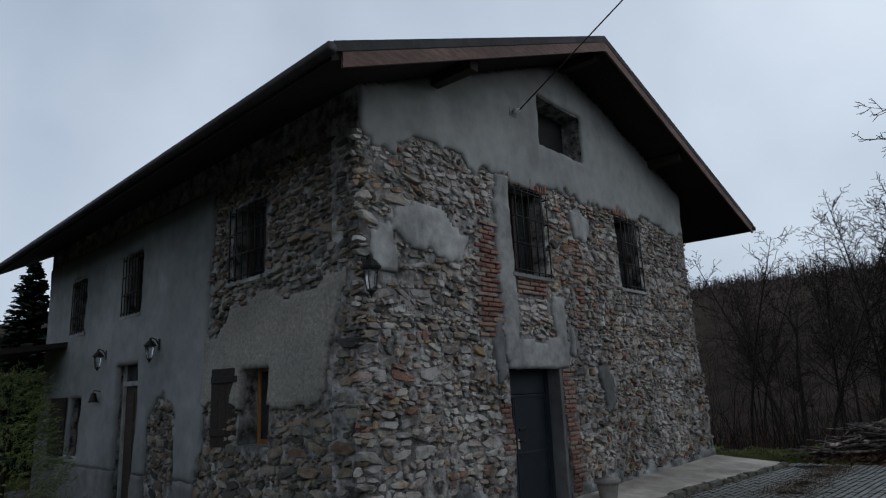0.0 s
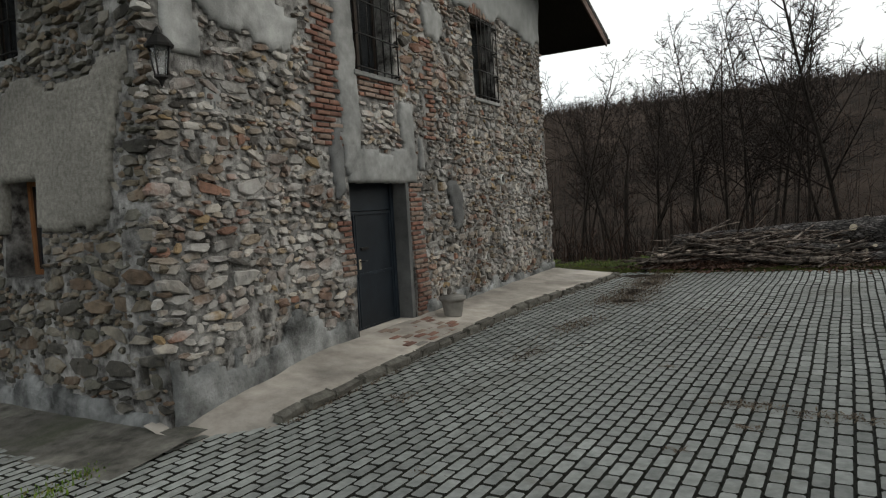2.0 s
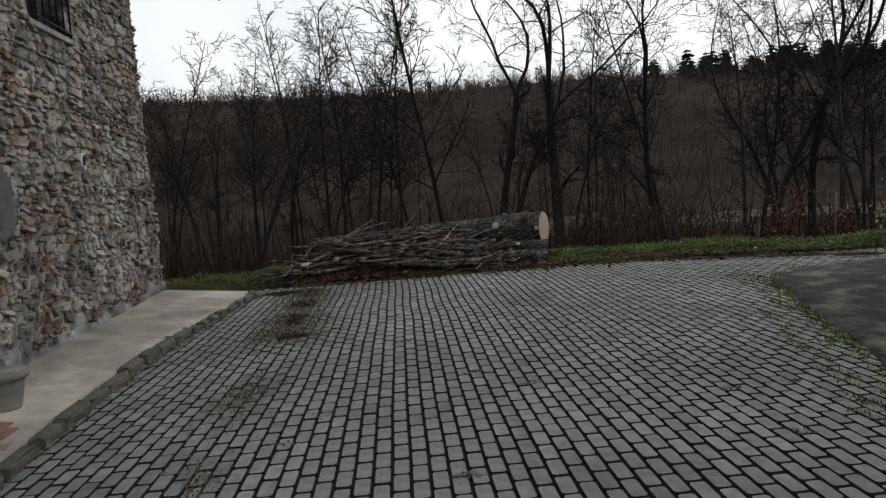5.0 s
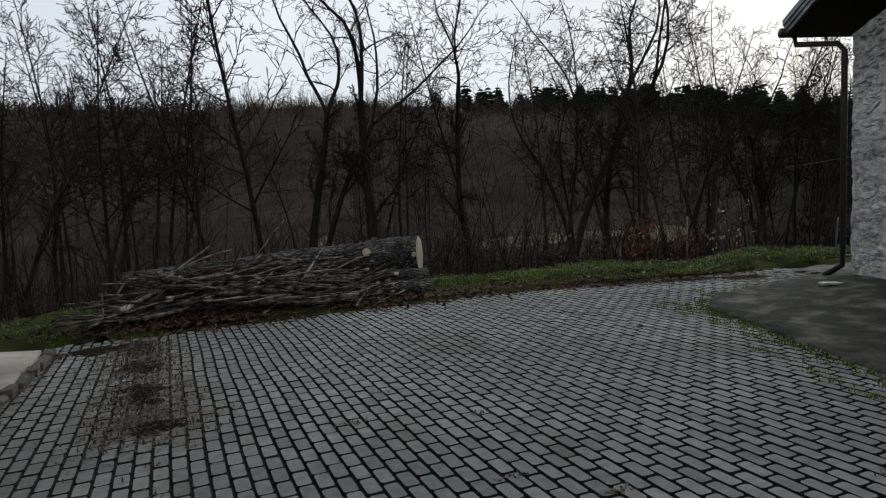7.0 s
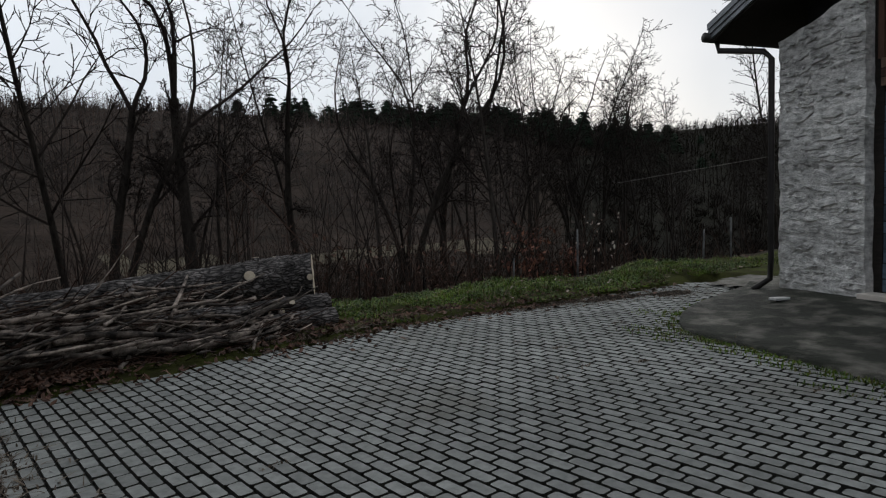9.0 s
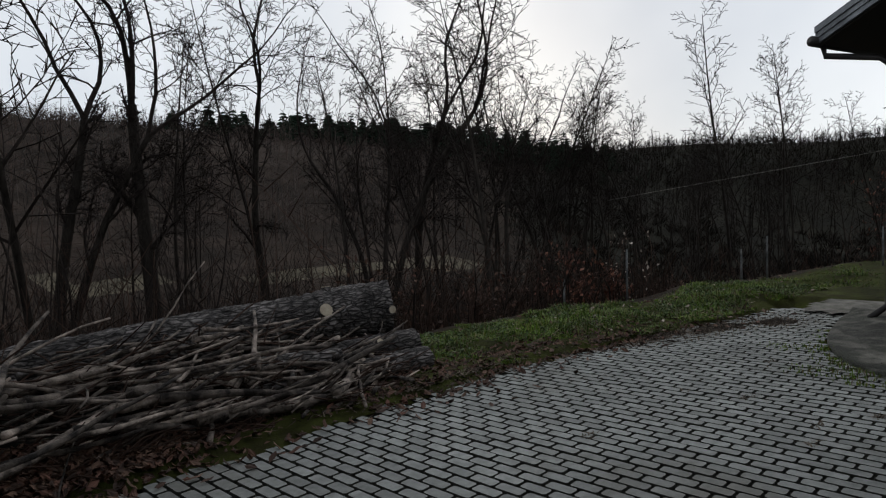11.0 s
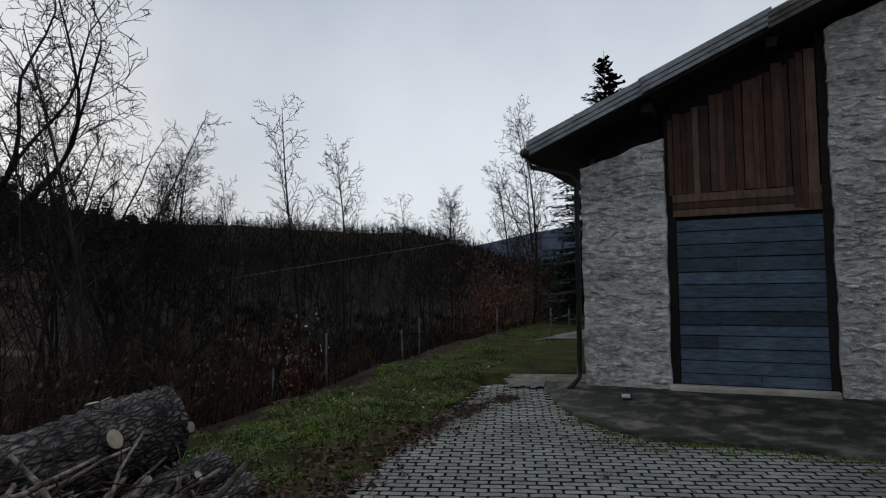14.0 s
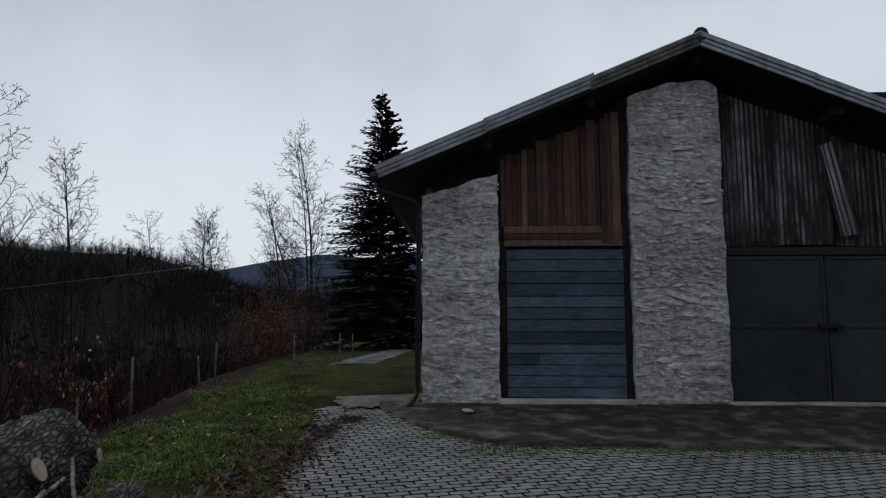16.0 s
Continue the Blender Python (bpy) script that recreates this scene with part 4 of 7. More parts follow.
def shutter(w, fm, x0, x1, z0, z1, turn):
    """A board shutter hinged at x1, standing open against the wall."""
    m = fm @ pose(x1, -0.06, 0, 0, 0, turn)
    n = 4
    for i in range(n):
        a = (x0 - x1) * (i + 1) / n
        part("shutter_board", boxed(a + 0.004, a + (x1 - x0) / n - 0.002, -0.035, 0, z0, z1, 0.005), SOFFIT, w, "near-black wooden shutter board", m)
    for z in (z0 + 0.15, z1 - 0.2):
        part("shutter_batten", boxed(x0 - x1 + 0.02, -0.02, -0.06, -0.037, z, z + 0.09, 0.005), SOFFIT, w, "", m)


shutter(low, at_south(-7.8, 1.5), -8.8, -8.16, 1.0, 2.08, 12)
shutter(low2, at_south(-15.3, 1.2), -16.35, -15.7, 0.6, 1.82, 10)

attic = thing("attic_opening", house.matrix_basis.inverted() @ at_east(6) @ pose(0, 10.1, 5.75), "dark unglazed attic hatch", "")
attic.parent = house
# An added near-black board paints the attic's darkness behind the opening.
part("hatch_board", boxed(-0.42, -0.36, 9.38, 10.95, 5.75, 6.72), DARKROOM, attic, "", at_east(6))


def steel_door():
    d = thing("door", house.matrix_basis.inverted() @ at_east(1) @ pose(0, 8.85, -0.1), "dark grey-green steel double door set in a deep opening", "")
    d.parent = house
    m = at_east(0.6) @ pose(-0.26, 0, 0)
    z0, z1 = -0.14, 1.52
    part("door_sill", boxed(-0.55, 0.12, 8.1, 9.62, -0.45, -0.128, 0.01), CONCRETE, d, "pale concrete sill", at_east(0.2))
    part("door_leaf", boxed(-0.03, 0, 8.12, 8.5, z0, z1, 0.004), STEELDOOR, d, "", m)
    leaf = part("door_leaf", boxed(-0.03, 0, 8.51, 9.42, z0, z1, 0.004), STEELDOOR, d, "", m)
    part("transom_panel", boxed(-0.03, 0.004, 8.12, 9.42, z1 + 0.01, 1.94, 0.004), STEELDOOR, d, "", m)
    part("door_jamb", boxed(-0.05, 0.035, 9.42, 9.5, z0, 1.94, 0.004), STEELDOOR, d, "", m)
    for y in (8.125, 8.465, 8.515, 9.38):
        part("stile", boxed(0.001, 0.018, y, y + 0.035, z0 + 0.01, z1 - 0.01, 0.003), STEELDOOR, d, "", m)
    for z in (z0 + 0.005, 0.62, z1 - 0.045):
        part("rail", boxed(0.002, 0.016, 8.12, 9.42, z, z + 0.04, 0.003), STEELDOOR, d, "", m)
    part("lock_plate", boxed(0.016, 0.024, 8.54, 8.59, 0.72, 0.86, 0.003), CUTWOOD, d, "brass lock plate", m)
    part("handle", tube("handle", [(0.02, 8.565, 0.83), (0.07, 8.565, 0.83), (0.07, 8.68, 0.83)], 0.01, IRON), None, d, "", m)
    part("slot", boxed(0.001, 0.02, 8.62, 8.8, 0.98, 1.02, 0.004), IRON, d, "", m)
    # The reveal's shade is painted in with this dark cement colour.
    part("reveal_plaster", boxed(-0.25, 0.0, 9.52, 9.61, -0.15, 1.92, 0.01), PLINTH, d, "cement door reveal coloured dark grey for its shade", at_east(1.2))


steel_door()


def wooden_door():
    m = at_south(-12.5, 1)
    d = thing("door", house.matrix_basis.inverted() @ m @ pose(-12.5, 0, -0.1), "brown wooden house door with glazed transom", "")
    d.parent = house
    for x in (-13.05, -12.07):
        part("door_post", boxed(x, x + 0.07, 0.12, 0.22, -0.2, 2.38, 0.006), PATCH, d, "", m)
    part("transom_bar", boxed(-12.98, -12.07, 0.12, 0.22, 1.96, 2.05, 0.006), PATCH, d, "", m)
    part("transom_pane", boxed(-12.98, -12.07, 0.17, 0.18, 2.05, 2.37), GLASS, d, "", m)
    part("door_leaf", boxed(-12.98, -12.07, 0.17, 0.215, -0.15, 1.96, 0.005), DARKWOOD, d, "", m)
    for z0, z1 in ((0.05, 0.55), (0.65, 1.2), (1.3, 1.85)):
        for x0, x1 in ((-12.9, -12.56), (-12.49, -12.15)):
            part("door_panel", boxed(x0, x1, 0.155, 0.168, z0, z1, 0.01), DARKWOOD, d, "", m)
    part("handle", tube("handle", [(-12.15, 0.165, 0.95), (-12.15, 0.1, 0.95), (-12.25, 0.1, 0.95)], 0.011, ZINC), None, d, "", m)


wooden_door()


# ---- lanterns, wires and small fixtures ----
def lantern(m, label, size=1.0):
    """A coach lantern on a bracket; local x points out of the wall."""
    s = size
    ob = thing("wall_lantern", m, label, "wall lamp", "wall lanterns")
    part("backplate", boxed(0, 0.02, -0.045 * s, 0.045 * s, -0.12 * s, 0.12 * s, 0.006), IRON, ob, "", m)
    part("bracket", tube("bracket", [(0.02, 0, 0.0), (0.08 * s, 0, 0.1 * s), (0.17 * s, 0, 0.14 * s), (0.2 * s, 0, 0.08 * s)], 0.012 * s, IRON), None, ob, "", m)
    x = 0.2 * s
    for i in range(4):
        a = math.pi / 4 + i * math.pi / 2
        p0, p1 = (x + 0.055 * s * math.cos(a), 0.055 * s * math.sin(a), -0.3 * s), (x + 0.1 * s * math.cos(a), 0.1 * s * math.sin(a), -0.04 * s)
        part("glazing_bar", tube("glazing_bar", [p0, p1], 0.008 * s, IRON, 5), None, ob, "", m)
        b = a + math.pi / 2
        v = [(x + r * s * math.cos(t) * 0.94, r * s * math.sin(t) * 0.94, z * s) for r, z in ((0.055, -0.3), (0.1, -0.04)) for t in (a, b)]
        part("pane", mesh_from("pane", v, [(0, 1, 3, 2)], LAMPGLASS), None, ob, "", m)
    for nm, prof in (("cap", [(0.125, -0.045), (0.13, -0.02), (0.075, 0.05), (0.03, 0.085), (0.022, 0.12), (0.004, 0.15)]), ("foot", [(0.06, -0.295), (0.064, -0.315), (0.03, -0.34), (0.012, -0.38), (0.003, -0.4)])):
        v, f = [], []
        tube_data(v, f, [Vector((x, 0, z * s)) for r, z in prof], [r * s for r, z in prof], 8)
        part(nm, mesh_from(nm, v, f, IRON), None, ob, "", m)
    return ob


p = east(5.3, 3.0)
lantern(HOUSE @ pose(p.x, 5.18, 3.1, 0, 0, -20), "black iron coach lantern on the stone house corner", 0.95)
lantern(at_south(-11.2, 2.5) @ pose(-11.1, -0.05, 2.62, 0, 0, -90), "small black iron lantern beside the house door", 0.8)
lantern(at_south(-13.7, 2.5) @ pose(-13.6, -0.05, 2.6, 0, 0, -90), "small black iron lantern beside the house door", 0.8)
mb = at_south(-13.8, 1.8) @ pose(-13.85, -0.05, 1.78)
bell = thing("door_bell", mb, "small dark metal bell fixed on grey plaster", "bell")
v, f = [], []
tube_data(v, f, [Vector((0, -0.1, z)) for z in (0.1, 0.08, 0.0, -0.06, -0.09)], [0.015, 0.05, 0.065, 0.085, 0.1], 10)
part("bell_body", mesh_from("bell_body", v, f, IRON), None, bell, "", mb, smooth=True)
part("bracket", tube("bracket", [(0, 0.02, 0.12), (0, -0.1, 0.14), (0, -0.1, 0.09)], 0.01, IRON), None, bell, "", mb)

iso_m = HOUSE @ pose(CORNER_X + 0.06, 8.6, 6.12)
iso = thing("cable_insulator", iso_m, "white porcelain cable insulator on the gable plaster", "insulator")
v, f = [], []
tube_data(v, f, [Vector((x, 0, 0)) for x in (0, 0.04, 0.05, 0.09, 0.1, 0.14)], [0.03, 0.03, 0.055, 0.05, 0.035, 0.03], 10)
part("insulator_body", mesh_from("insulator_body", v, f, PORCELAIN), None, iso, "", iso_m, smooth=True)
part("mount_plate", boxed(-0.01, 0.012, -0.1, 0.1, -0.07, 0.07, 0.004), PATCH, iso, "", iso_m)
a, b = HOUSE @ Vector((CORNER_X + 0.2, 8.6, 6.12)), Vector((-0.99, 9.68, 10.16))
pts = [a.lerp(b, t / 8) - Vector((0, 0, 0.1 * (t / 16) * (1 - t / 16))) for t in range(17)]
tagged(part("overhead_cable", tube("overhead_cable", pts, 0.012, IRON, 5), None), "thin black overhead cable tied to the gable", "cable")

pm = at_east(2) @ pose(0.02, 13.17, 1.98)
vent = thing("wall_vent", pm, "round vent hole with pale mortar rim in stone wall", "vent")
v, f = [], []
tube_data(v, f, [Vector((-0.1, 0, 0)), Vector((0.05, 0, 0)), Vector((0.055, 0, 0))], [0.1, 0.1, 0.085], 14, False)
tube_data(v, f, [Vector((0.055, 0, 0)), Vector((-0.1, 0, 0))], [0.075, 0.075], 14, False)
part("rim", mesh_from("rim", v, f, PORCELAIN), None, vent, "", pm)
v, f = [], []
tube_data(v, f, [Vector((-0.1, 0, 0)), Vector((0.035, 0, 0))], [0.08, 0.08], 14)
part("dark_pipe", mesh_from("dark_pipe", v, f, DARKROOM), None, vent, "", pm)

nm_ = at_east(2.6) @ pose(0.1, 5.82, 2.66)
plate = thing("number_plate", nm_, "small pale plaster house-number plate on stone wall", "plate")
part("plate_body", boxed(-0.03, 0.015, -0.1, 0.1, -0.08, 0.16, 0.02), PATCH, plate, "", nm_)
for k in range(3):
    part("digit_bar", boxed(0.0155, 0.018, -0.055 + k * 0.045, -0.035 + k * 0.045, -0.045, 0.03), PLINTH, plate, "", nm_)

# flower pot on the walkway
pot_m = HOUSE @ pose(-5.2, 9.95, -0.165)
pot = thing("flower_pot", pot_m, "grey stone flower pot standing on the concrete walkway", "flower pot")
v, f = [], []
prof = [(0.13, 0.0), (0.135, 0.02), (0.17, 0.22), (0.175, 0.25), (0.205, 0.255), (0.21, 0.31), (0.195, 0.315), (0.18, 0.27)]
tube_data(v, f, [Vector((0, 0, z)) for r, z in prof], [r for r, z in prof], 20)
part("pot_body", mesh_from("pot_body", v, f, POT), None, pot, "", pot_m, smooth=True)
v, f = [], []
tube_data(v, f, [Vector((0, 0, 0.24)), Vector((0, 0, 0.29))], [0.17, 0.178], 16)
part("soil", mesh_from("soil", v, f, JOINT), None, pot, "dark soil", pot_m)

# ---- barn: doors, gate, roof edge ----
door_m = BARN @ pose(FRONT + 0.16, 0, 0)
bd = thing("board_door", barn.matrix_basis.inverted() @ BARN @ pose(FRONT + 0.16, 12.0, 0.15), "faded blue boards below weathered brown planks", "")
bd.parent = barn
rng = random.Random(8)
z = 0.17
while z < 2.78:
    h = rng.uniform(0.15, 0.25)
    h = min(h, 2.8 - z)
    if h < 0.06:
        break
    cuts = [11.0, 13.06] if rng.random() < 0.6 else [11.0, rng.choice((11.9, 12.2, 12.5)), 13.06]
    for a, b in zip(cuts, cuts[1:]):
        part("board", boxed(-0.01, 0.025, a + 0.003, b - 0.003, z + 0.007, z + h - 0.007, 0.005), BLUEWOOD, bd, "", door_m @ pose(rng.uniform(-0.006, 0.006), 0, 0, 0, rng.uniform(-0.25, 0.25), 0))
    z += h
for z0, z1 in ((2.82, 2.93), (2.94, 3.04), (3.05, 3.18)):
    part("plank", boxed(-0.03, 0.02, 11.0, 13.1, z0, z1, 0.005), OLDWOOD, bd, "", door_m @ pose(0, 0, 0, 0, 0, 0))
y = 11.02
while y < 13.12:
    w = rng.uniform(0.075, 0.16)
    w = min(w, 13.15 - y)
    tall = barn_under(y + w / 2) - 0.28 - 0.1 * rng.random()
    low_z = 3.19 if y > 11.3 else 2.86
    part("plank", boxed(-0.012, 0.014, y + 0.004, y + w - 0.004, low_z, tall, 0.004), OLDWOOD, bd, "", door_m @ pose(rng.uniform(-0.009, 0.0) - 0.02 * (y < 11.3), 0, 0, rng.uniform(-0.06, 0.06), 0, 0))
    y += w
for y in (10.86, 13.07):
    part("door_post", boxed(0.0, 0.14, y, y + 0.14, 0.0, barn_under(y) - 0.2, 0.01), SOFFIT, bd, "near-black timber post", door_m)
part("threshold", boxed(-0.3, 0.1, 10.9, 13.2, 0.02, 0.16, 0.015), CONCRETE, bd, "pale concrete threshold", door_m)
# Added near-black sheet, painting the unlit barn behind the board gaps.
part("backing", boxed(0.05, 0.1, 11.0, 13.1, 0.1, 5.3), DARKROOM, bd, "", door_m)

gm = BARN @ pose(FRONT + 0.14, 0, 0)
gate = thing("metal_gate", barn.matrix_basis.inverted() @ gm @ pose(0, 7.6, 0.1), "dark grey sheet-metal double gate with rusty lock", "")
gate.parent = barn
for y0, y1 in ((7.56, 9.27), (5.86, 7.55)):
    part("gate_leaf", boxed(0, 0.03, y0 + 0.005, y1 - 0.005, 0.14, 2.62, 0.004), GATE, gate, "", gm)
    for z in (0.15, 1.38, 2.56):
        part("gate_rail", boxed(-0.014, -0.001, y0 + 0.01, y1 - 0.01, z, z + 0.05, 0.003), GATE, gate, "", gm)
    for yy in (y0 + 0.01, y1 - 0.06):
        part("gate_stile", boxed(-0.012, -0.001, yy, yy + 0.05, 0.2, 2.56, 0.003), GATE, gate, "", gm)
part("lock_box", boxed(-0.06, -0.013, 7.4, 7.72, 1.36, 1.46, 0.008), IRON, gate, "black lock bar", gm)
v, f = [], []
tube_data(v, f, [Vector((-0.09, 7.4, 1.38)), Vector((-0.04, 7.4, 1.38))], [0.06, 0.06], 12)
part("padlock", mesh_from("padlock", v, f, IRON), None, gate, "", gm)
part("lintel", boxed(-0.02, 0.2, 5.86, 9.27, 2.64, 2.78, 0.008), DARKWOOD, gate, "dark timber lintel", gm)
part("threshold", boxed(-0.25, 0.1, 5.8, 9.3, 0.0, 0.13, 0.015), CONCRETE, gate, "", gm)


def corrugated(y0, y1, z0, z1a, z1b, out, tilt, sheet=CORRUGATE):
    v, f = [], []
    n = int((y1 - y0) / 0.0225)
    for i in range(n + 1):
        y = y0 + (y1 - y0) * i / n
        o = 0.019 * math.sin(2 * math.pi * (y - y0) / 0.09)
        zt = z1a + (z1b - z1a) * i / n
        for dx in (0, 0.004):
            v += [(out + o + dx, y, z0 + 0.01 * wob(y, 0, 0, 3)), (out + o + dx, y, zt)]
    for i in range(n):
        a = i * 4
        f += [(a, a + 4, a + 5, a + 1), (a + 2, a + 3, a + 7, a + 6), (a, a + 2, a + 6, a + 4), (a + 1, a + 5, a + 7, a + 3)]
    f += [(0, 1, 3, 2), (n * 4, n * 4 + 2, n * 4 + 3, n * 4 + 1)]
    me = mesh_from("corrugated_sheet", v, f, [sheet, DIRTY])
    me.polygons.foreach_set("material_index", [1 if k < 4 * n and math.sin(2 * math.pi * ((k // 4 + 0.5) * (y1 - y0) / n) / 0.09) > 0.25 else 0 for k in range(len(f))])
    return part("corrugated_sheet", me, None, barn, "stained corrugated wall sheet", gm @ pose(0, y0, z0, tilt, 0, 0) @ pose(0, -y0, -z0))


corrugated(8.2, 9.27, 2.8, barn_under(8.2) - 0.3, barn_under(9.27) - 0.3, 0.03, 0)
corrugated(7.35, 8.28, 2.82, barn_under(7.35) - 0.25, barn_under(8.2) - 0.25, 0.0, 0)
corrugated(6.95, 7.26, 3.0, 4.7, 4.65, -0.06, -11, PALE_SHEET)
corrugated(6.5, 7.3, 2.8, barn_under(6.5) - 0.3, barn_under(7.3) - 0.3, 0.05, 0)
corrugated(5.86, 6.6, 2.8, barn_under(5.86) - 0.3, barn_under(6.6) - 0.3, 0.03, 0)
# Two more added near-black sheets for the barn's unlit inside.
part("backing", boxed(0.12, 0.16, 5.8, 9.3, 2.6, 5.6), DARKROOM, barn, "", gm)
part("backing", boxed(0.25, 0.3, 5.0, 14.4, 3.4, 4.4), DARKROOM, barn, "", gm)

# verge flashing along the sloping roof edge, in overlapping lengths
for sg, ye in ((1, B_EAVE), (-1, B_FAR)):
    n = 3
    for i in range(n):
        ya, yb = B_RIDGE + (ye - B_RIDGE) * i / n, B_RIDGE + (ye - B_RIDGE) * (i + 1) / n + sg * 0.05
        za, zb = (B_RZ - B_SL * abs(yy - B_RIDGE) for yy in (ya, yb))
        lift = (-0.015, -0.06, -0.035)[i] if sg > 0 else 0.012 * i
        fl = bmesh.new()
        for k in range(3):
            top = -0.0 - 0.075 * k - lift
            slab_poly(fl, [(ya, za + top - 0.07), (yb, zb + top - 0.07), (yb, zb + top), (ya, za + top)], BX0 - 0.028 + 0.02 * k, BX0 + 0.012 + 0.02 * k)
        part("verge_flashing", fl, WORN if (sg > 0 and i == 0) else ZINC, barn, "", BARN)
        cap = slab_poly(bmesh.new(), [(ya, za + 0.0 - lift), (yb, zb - lift), (yb, zb + 0.018 - lift), (ya, za + 0.018 - lift)], BX0 - 0.03, BX0 + 0.25)
        part("verge_cap", cap, ZINC, barn, "", BARN)
for k in range(12):
    v, f = [], []
    tube_data(v, f, [Vector((BX0 + k * 0.42 - 0.02, B_RIDGE, B_RZ - 0.02)), Vector((BX0 + k * 0.42 + 0.44, B_RIDGE, B_RZ - 0.03))], [0.12, 0.105], 10)
    part("ridge_tile", mesh_from("ridge_tile", v, f, TILE), None, barn, "", BARN)
for k in range(22):
    y = B_RIDGE - 0.35 - (k % 11) * 0.3
    if 0.7 < (k % 11) * 0.3 < 3.3 or k < 11:
        part("roof_tile", boxed(-0.14, 0.14, -0.19, 0.19, 0, 0.035, 0.01), TILE, barn, "", BARN @ pose(BX0 + 0.35 + 0.3 * (k // 11), y, B_RZ - B_SL * (B_RIDGE - y) + 0.09 + 0.02 * (k % 2), math.degrees(math.atan(B_SL)) + 4, 0, random.Random(k).uniform(-4, 4)))
gz = B_EZ - 0.16
part("gutter", tube("gutter", [(BX0 - 0.05, B_EAVE + 0.08, gz), (BX1, B_EAVE + 0.08, gz - 0.05)], 0.075, GUTTER, 10), None, barn, "dark metal gutter", BARN)
dp = [(0.5, B_EAVE + 0.06, gz - 0.05), (0.5, B_EAVE + 0.03, gz - 0.2), (FRONT - 0.12, 14.72, gz - 0.32), (FRONT - 0.1, 14.6, gz - 0.45), (FRONT - 0.08, 14.62, 0.5), (FRONT - 0.08, 14.64, 0.22), (FRONT - 0.3, 14.75, 0.05)]
part("downpipe", tube("downpipe", dp, 0.045, GUTTER, 10), None, barn, "dark metal rainwater pipe", BARN)
for z in (1.2, 2.6):
    v, f = [], []
    tube_data(v, f, [Vector((FRONT - 0.08, 14.62, z)), Vector((FRONT - 0.08, 14.62, z + 0.04))], [0.054, 0.054], 10)
    part("pipe_clip", mesh_from("pipe_clip", v, f, GUTTER), None, barn, "", BARN)
for y in (11.6, 13.4, B_RIDGE, 7.4):
    part("purlin", boxed(BX0 + 0.25, FRONT + 0.3, y - 0.08, y + 0.08, barn_under(y) - 0.17, barn_under(y) - 0.005, 0.012), SOFFIT, barn, "", BARN)


# concrete apron before the barn, sloping down to the paving
def build_barn_apron():
    v, f = [], []
    ys = np.arange(3.0, 15.3, 0.15)
    for y in ys:
        edge = -1.95 + 0.06 * wob(y, 0, 0, 1.2)
        if y > 12.9:
            edge += 2.75 * ((y - 12.9) / 2.3) ** 2
        for t in np.linspace(0, 1, 10):
            x = FRONT + 0.2 + (edge - FRONT - 0.2) * t
            wx = (BARN @ Vector((x, y, 0))).x
            z = 0.1 + (plane_z(wx) + 0.035 - 0.1) * smooth01(t * 1.05) ** 0.8 + 0.012 * wob(x, y, 0, 1.7)
            v.append((x, y, z))
        v.append((edge - 0.02, y, -0.5))
    for j in range(len(ys) - 1):
        for i in range(10):
            a = j * 11 + i
            f.append((a, a + 11, a + 12, a + 1))
    me = mesh_from("barn_apron", v, f, APRON)
    for p in me.polygons:
        p.use_smooth = True
    ob = new("barn_apron", me)
    ob.matrix_basis = BARN
    tagged(ob, "sloping mossy concrete apron before the barn", "apron", kind="structure")


build_barn_apron()
def pier_stones(y0, y1, top, seed):
    """Rubble under the whitewash of a pier."""
    rng = random.Random(seed)
    v, f, z = [], [], 0.02
    while z < 5.8:
        h = rng.uniform(0.03, 0.07) if rng.random() < 0.6 else rng.uniform(0.08, 0.14)
        y = y0 + rng.uniform(-0.03, 0.12)
        while y < y1 - 0.03:
            w = h * rng.uniform(1.4, 4.6)
            yc, zc = y + w / 2, z + h / 2 + 0.09 * wob(y, z, 5, 1.3) + rng.uniform(-0.025, 0.025)
            if yc + w * 0.5 < y1 + 0.03 and zc + h / 2 < top(yc) and rng.random() < 0.72:
                stone_data(v, f, barn_face, yc, zc, w, h * rng.uniform(0.7, 1.1), rng.uniform(0.005, 0.032), rng)
            y += w + rng.uniform(0, 0.03)
        z += h
    part("stonework", mesh_from("stonework", v, f, WHITEWASH), None, barn, "lumpy whitewashed rubble", BARN, kind="stuff")


pier_stones(13.2, 14.55, lambda y: barn_under(y) - 0.5 - 0.1 * (14.5 - y), 31)
pier_stones(9.28, 10.88, lambda y: min(barn_under(y) - 0.32, 5.7), 32)
pier_stones(4.9, 5.85, lambda y: barn_under(y) - 0.32, 33)
bit = part("stone_chip", boxed(-0.16, 0.16, -0.06, 0.06, 0, 0.035, 0.01), PORCELAIN, None, "", BARN @ pose(0.1, 13.75, 0.06, 0, 3, 12))
tagged(bit, "flat white broken tile lying on the apron", "debris")

